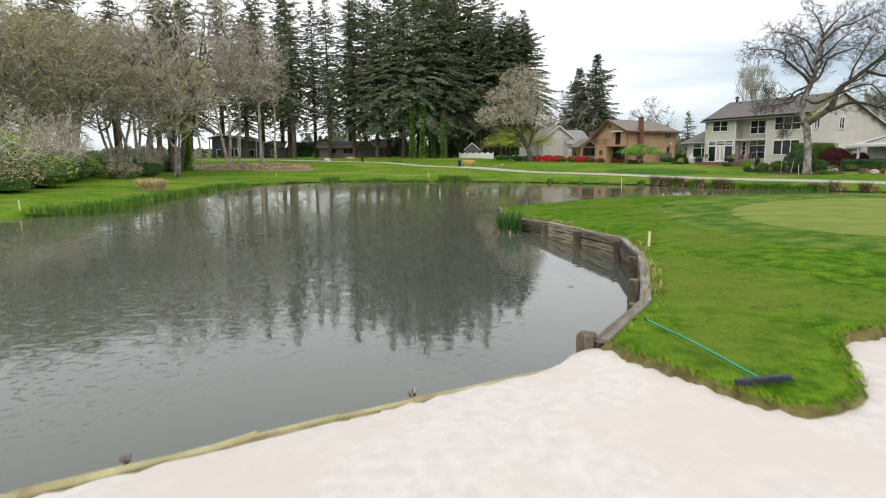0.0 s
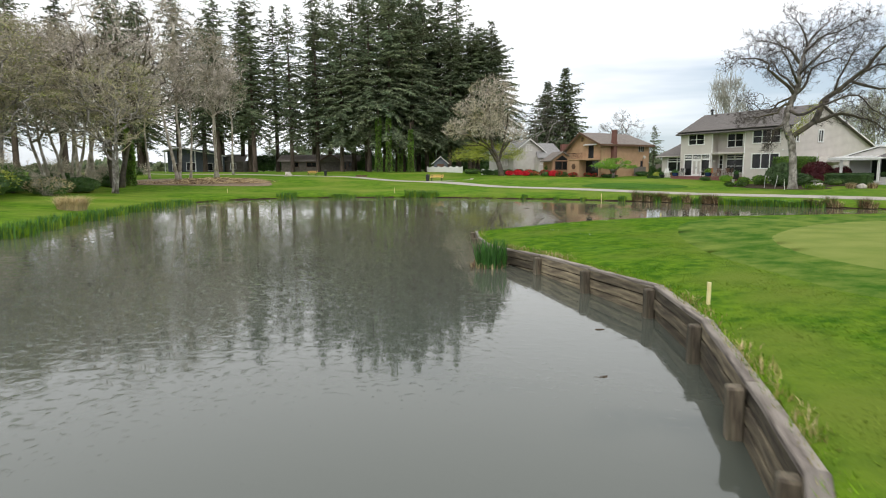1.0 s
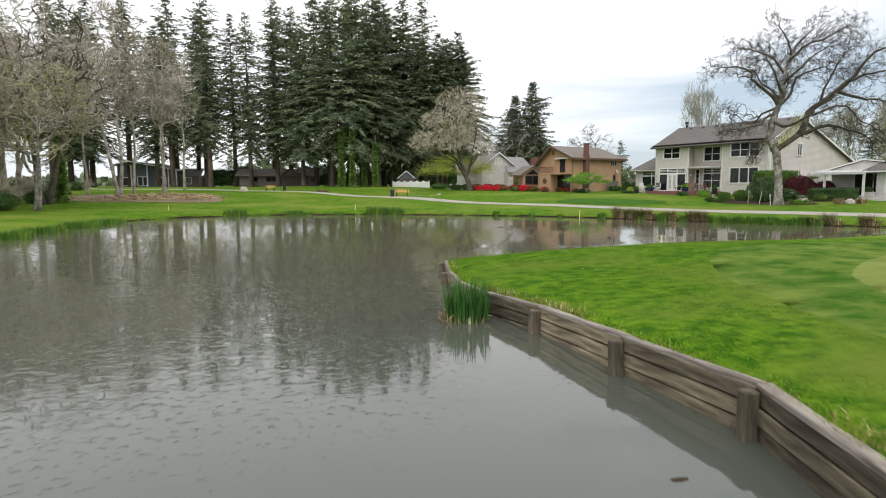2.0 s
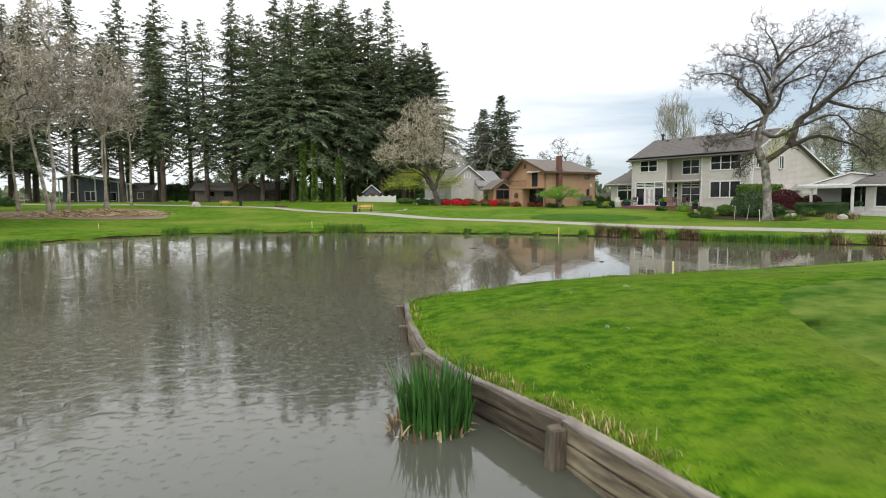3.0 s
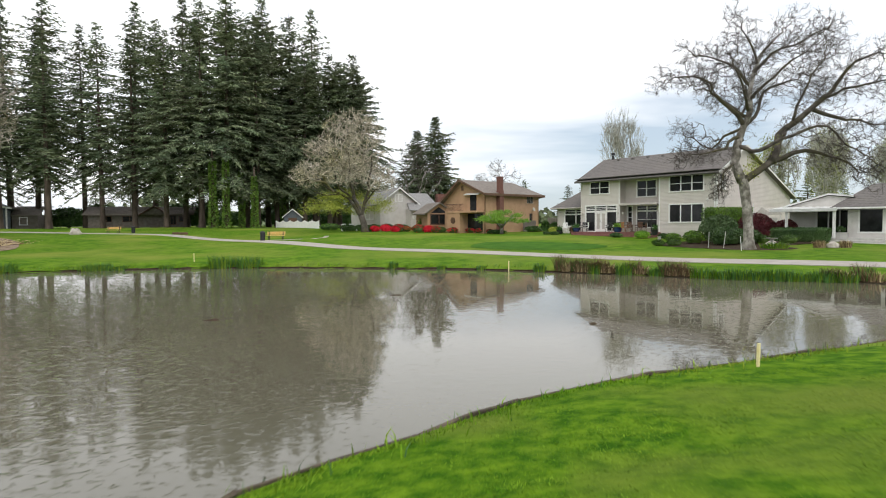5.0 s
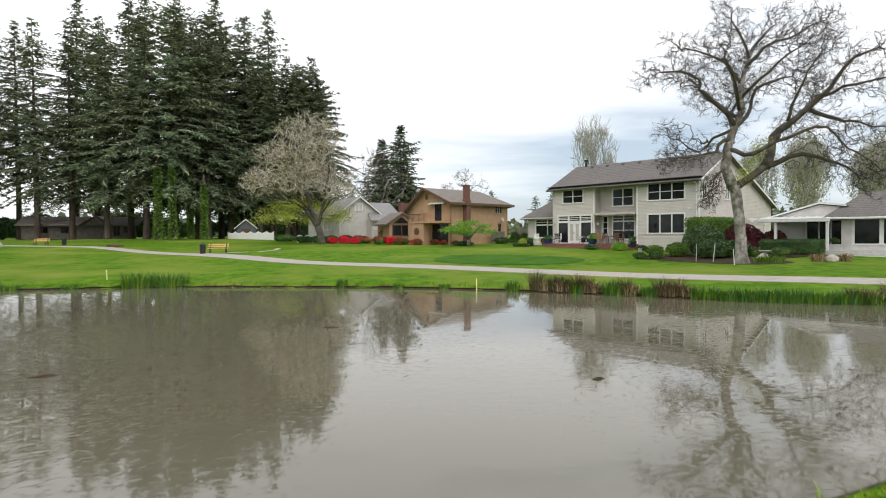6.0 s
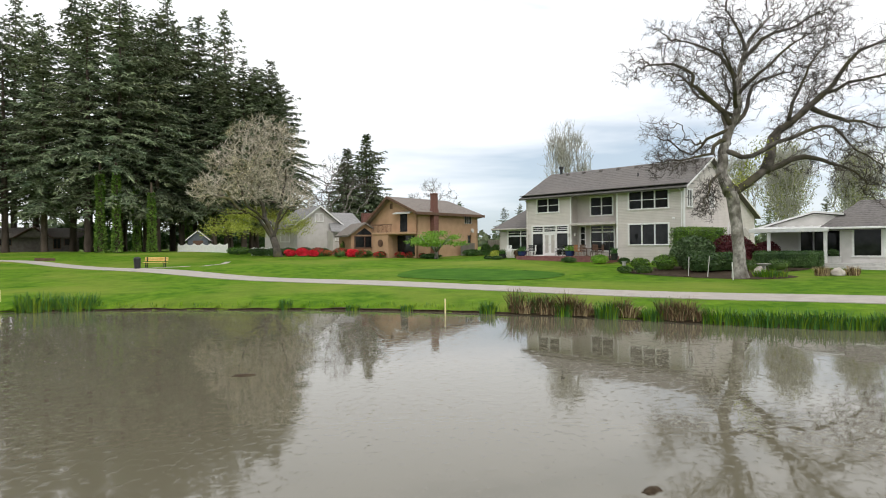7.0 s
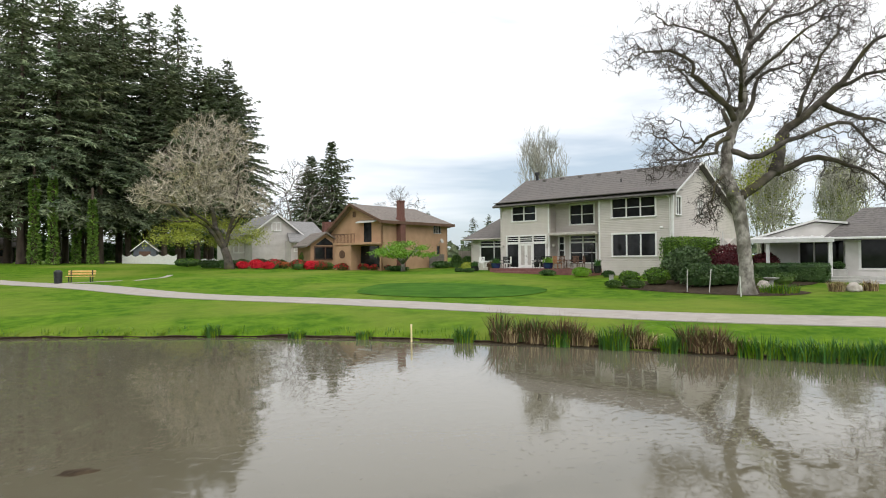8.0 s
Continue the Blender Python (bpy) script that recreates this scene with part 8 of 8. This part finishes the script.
# ---------------------------------------------------------------- turf blades near the camera's way
rt = np.random.default_rng(8)
tx, ty = rt.uniform(0.8, 15, 600000), rt.uniform(4.6, 35, 600000)
t_s, _, _ = signed(tx, ty, POND)
t_sand, _, _ = signed(tx, ty, SAND_LINE)
ok = ((t_s > 0.12) & (t_s < 0.5) & (rt.random(tx.size) < np.exp(-(t_s - 0.12) / 0.12))) | ((t_s > 0.12) & (t_sand > 0.0) & (t_sand < 0.15) & (ty < 8) & (tx > 1.8))
ok &= ~((tx < 1.85) & (ty > 5.4) & (ty < 9.6))
tx, ty, t_s = tx[ok], ty[ok], t_s[ok]
tz = land_height(tx, ty, t_s)
n_b = len(tx)
edge_ = (t_s < 0.45) | (t_sand[ok] < 0.25)
bh = rt.uniform(0.012, 0.03, n_b) * np.where(edge_, rt.uniform(1.2, 3.0, n_b), 1.0)
ba = rt.uniform(0, 6.283, n_b)
bl = bh * rt.uniform(0.3, 1.1, n_b)
bw = rt.uniform(0.003, 0.007, n_b) * 1.6
bc = ba + rt.uniform(0.8, 2.2, n_b)
v0 = np.stack([tx - np.cos(bc) * bw, ty - np.sin(bc) * bw, tz - 0.005], 1)
v1 = np.stack([tx + np.cos(bc) * bw, ty + np.sin(bc) * bw, tz - 0.005], 1)
v2 = np.stack([tx + np.cos(ba) * bl, ty + np.sin(ba) * bl, tz + bh], 1)
b_me = bpy.data.meshes.new("turf_blades")
b_me.from_pydata(np.stack([v0, v1, v2], 1).reshape(-1, 3).tolist(), [], np.arange(3 * n_b).reshape(-1, 3).tolist())
b_me.materials.append(BLADE)
b_me.materials.append(DRYBLADE)
b_me.polygons.foreach_set("material_index", ((rt.random(n_b) < 0.55 * np.exp(-np.maximum(t_s - 0.12, 0) / 0.2)) & (ty < 24)).astype(int))
tagged(new("turf_blades", b_me), "longer bright green grass blades along the turf edges", "grass", kind="stuff")
# straw-dry tufts behind the cap of the wall
dry_spots = []
for ya, yb, many in ((19.2, 22.6, 420), (9.0, 11.6, 200), (13.0, 14.6, 120), (26.5, 28.6, 60)):
    for _ in range(many):
        y_ = rw.uniform(ya, yb)
        x_ = float(np.interp(y_, [p[1] for p in WALL_POSTS], [p[0] for p in WALL_POSTS])) + 0.22 + abs(rw.gauss(0, 0.10))
        if noise.noise(Vector((x_ * 2.0, y_ * 2.0, 7))) > -0.15:
            dry_spots.append((x_, y_, ground_z(x_, y_) - 0.01))
solid("dry_fringe", blades(91, dry_spots, 0.14, 0.014, 0.9, (DRYBLADE, STRAW, BLADE), (0.55, 0.25, 0.2)), [DRYBLADE, STRAW, BLADE], "straw-dry grass tufts along the timber wall", "grass", kind="stuff")
# longer blades hanging over the banks
bank_pts = [p for line, k in ((far_bank[:46], 120), (near_bank[1:], 26)) for p in np.repeat(line, k, 0)]
spots = []
for p in bank_pts:
    x_, y_ = p[0] + rw.uniform(-0.8, 0.8), p[1] + rw.uniform(-0.8, 0.8)
    spots.append((x_, y_))
spots = np.array(spots)
s_b, _, _ = signed(spots[:, 0], spots[:, 1], POND)
spots = spots[(s_b > -0.05) & (s_b < 0.8) & ~((spots[:, 0] > -6) & (spots[:, 0] < 2.2) & (spots[:, 1] < 9))]
zz_ = land_height(spots[:, 0], spots[:, 1], np.maximum(signed(spots[:, 0], spots[:, 1], POND)[0], 0))
solid("bank_grass", blades(77, [(a, b, c - 0.03) for (a, b), c in zip(spots.tolist(), zz_.tolist())], 0.24, 0.022, 0.9, (BLADE, REED), (0.8, 0.2)), [BLADE, REED], "longer rough grass along the water's edge", "grass", kind="stuff")
# tiny daisies and leaf litter on the turf
for i, (x_, y_) in enumerate(((5.5, 23.7), (6.05, 27.35), (6.15, 26.75), (7.3, 26.95), (5.0, 25.6))):
    rd = random.Random(i)
    sh = Shape()
    for _ in range(9):
        p = Vector((rd.gauss(0, 0.09), rd.gauss(0, 0.09), 0.035))
        d = Vector((rd.uniform(-1, 1), rd.uniform(-1, 1), 0.15)).normalized()
        kite(sh, p, d, d.cross(Vector((0, 0, 1))).normalized(), 0.032, 0.010)
    solid("daisy_patch", sh, DAISY, "few small white daisies in the turf", "flowers", pose(x_, y_, ground_z(x_, y_)), "daisies in the turf", kind="stuff")
# short uneven blades all over the rough of the point
rg = np.random.default_rng(18)
rx_, ry_ = rg.uniform(1.5, 13, 360000), rg.uniform(4.6, 33, 360000)
tall = np.array([noise.noise(Vector((a_ * 0.9, b_ * 0.9, 3.0))) for a_, b_ in zip(rx_.tolist(), ry_.tolist())])
keep = rg.random(rx_.size) < 0.62
r_s, _, _ = signed(rx_, ry_, POND)
r_f, _, _ = signed(rx_, ry_, np.array(FRINGE_LINE))
g_f, _, _ = signed(rx_, ry_, SAND_LINE)
keep &= ~((rx_ < 1.85) & (ry_ > 5.4) & (ry_ < 9.6))
keep &= (r_s > 0.12) & (r_f > 0) & ((g_f > 0.25) | (ry_ > 9))
rx_, ry_, r_s = rx_[keep], ry_[keep], r_s[keep]
n_b = len(rx_)
rz_ = land_height(rx_, ry_, r_s)
bh = rg.uniform(0.014, 0.040, n_b) * (1 + 1.2 * np.clip(tall[keep], -0.5, 0.5))
ba, bc = rg.uniform(0, 6.283, n_b), rg.uniform(0, 6.283, n_b)
bh *= 0.52
bl, bw = bh * rg.uniform(1.2, 2.8, n_b), rg.uniform(0.005, 0.010, n_b)
v0 = np.stack([rx_ - np.cos(bc) * bw, ry_ - np.sin(bc) * bw, rz_ - 0.005], 1)
v1 = np.stack([rx_ + np.cos(bc) * bw, ry_ + np.sin(bc) * bw, rz_ - 0.005], 1)
v2 = np.stack([rx_ + np.cos(ba) * bl, ry_ + np.sin(ba) * bl, rz_ + bh], 1)
rb_me = bpy.data.meshes.new("rough_turf")
rb_me.from_pydata(np.stack([v0, v1, v2], 1).reshape(-1, 3).tolist(), [], np.arange(3 * n_b).reshape(-1, 3).tolist())
rb_me.materials.append(ROUGHBLADE)
tagged(new("rough_turf", rb_me), "uneven tufty green blades of the rough turf", "grass", kind="stuff")
# dark evergreen undergrowth behind the ranch house and the firs
for i in range(12):
    ux, uy = -38 + 5.2 * i, 166 + 4 * math.sin(i * 2.3)
    shrub("understory_shrub", "dark evergreen undergrowth behind the firs", ux, uy, 4.2, 2.6, 2.6 + 0.7 * math.sin(i * 1.7), [LEAF], 0.5, 1300, 700 + i, i * 37.0, "undergrowth behind the firs")
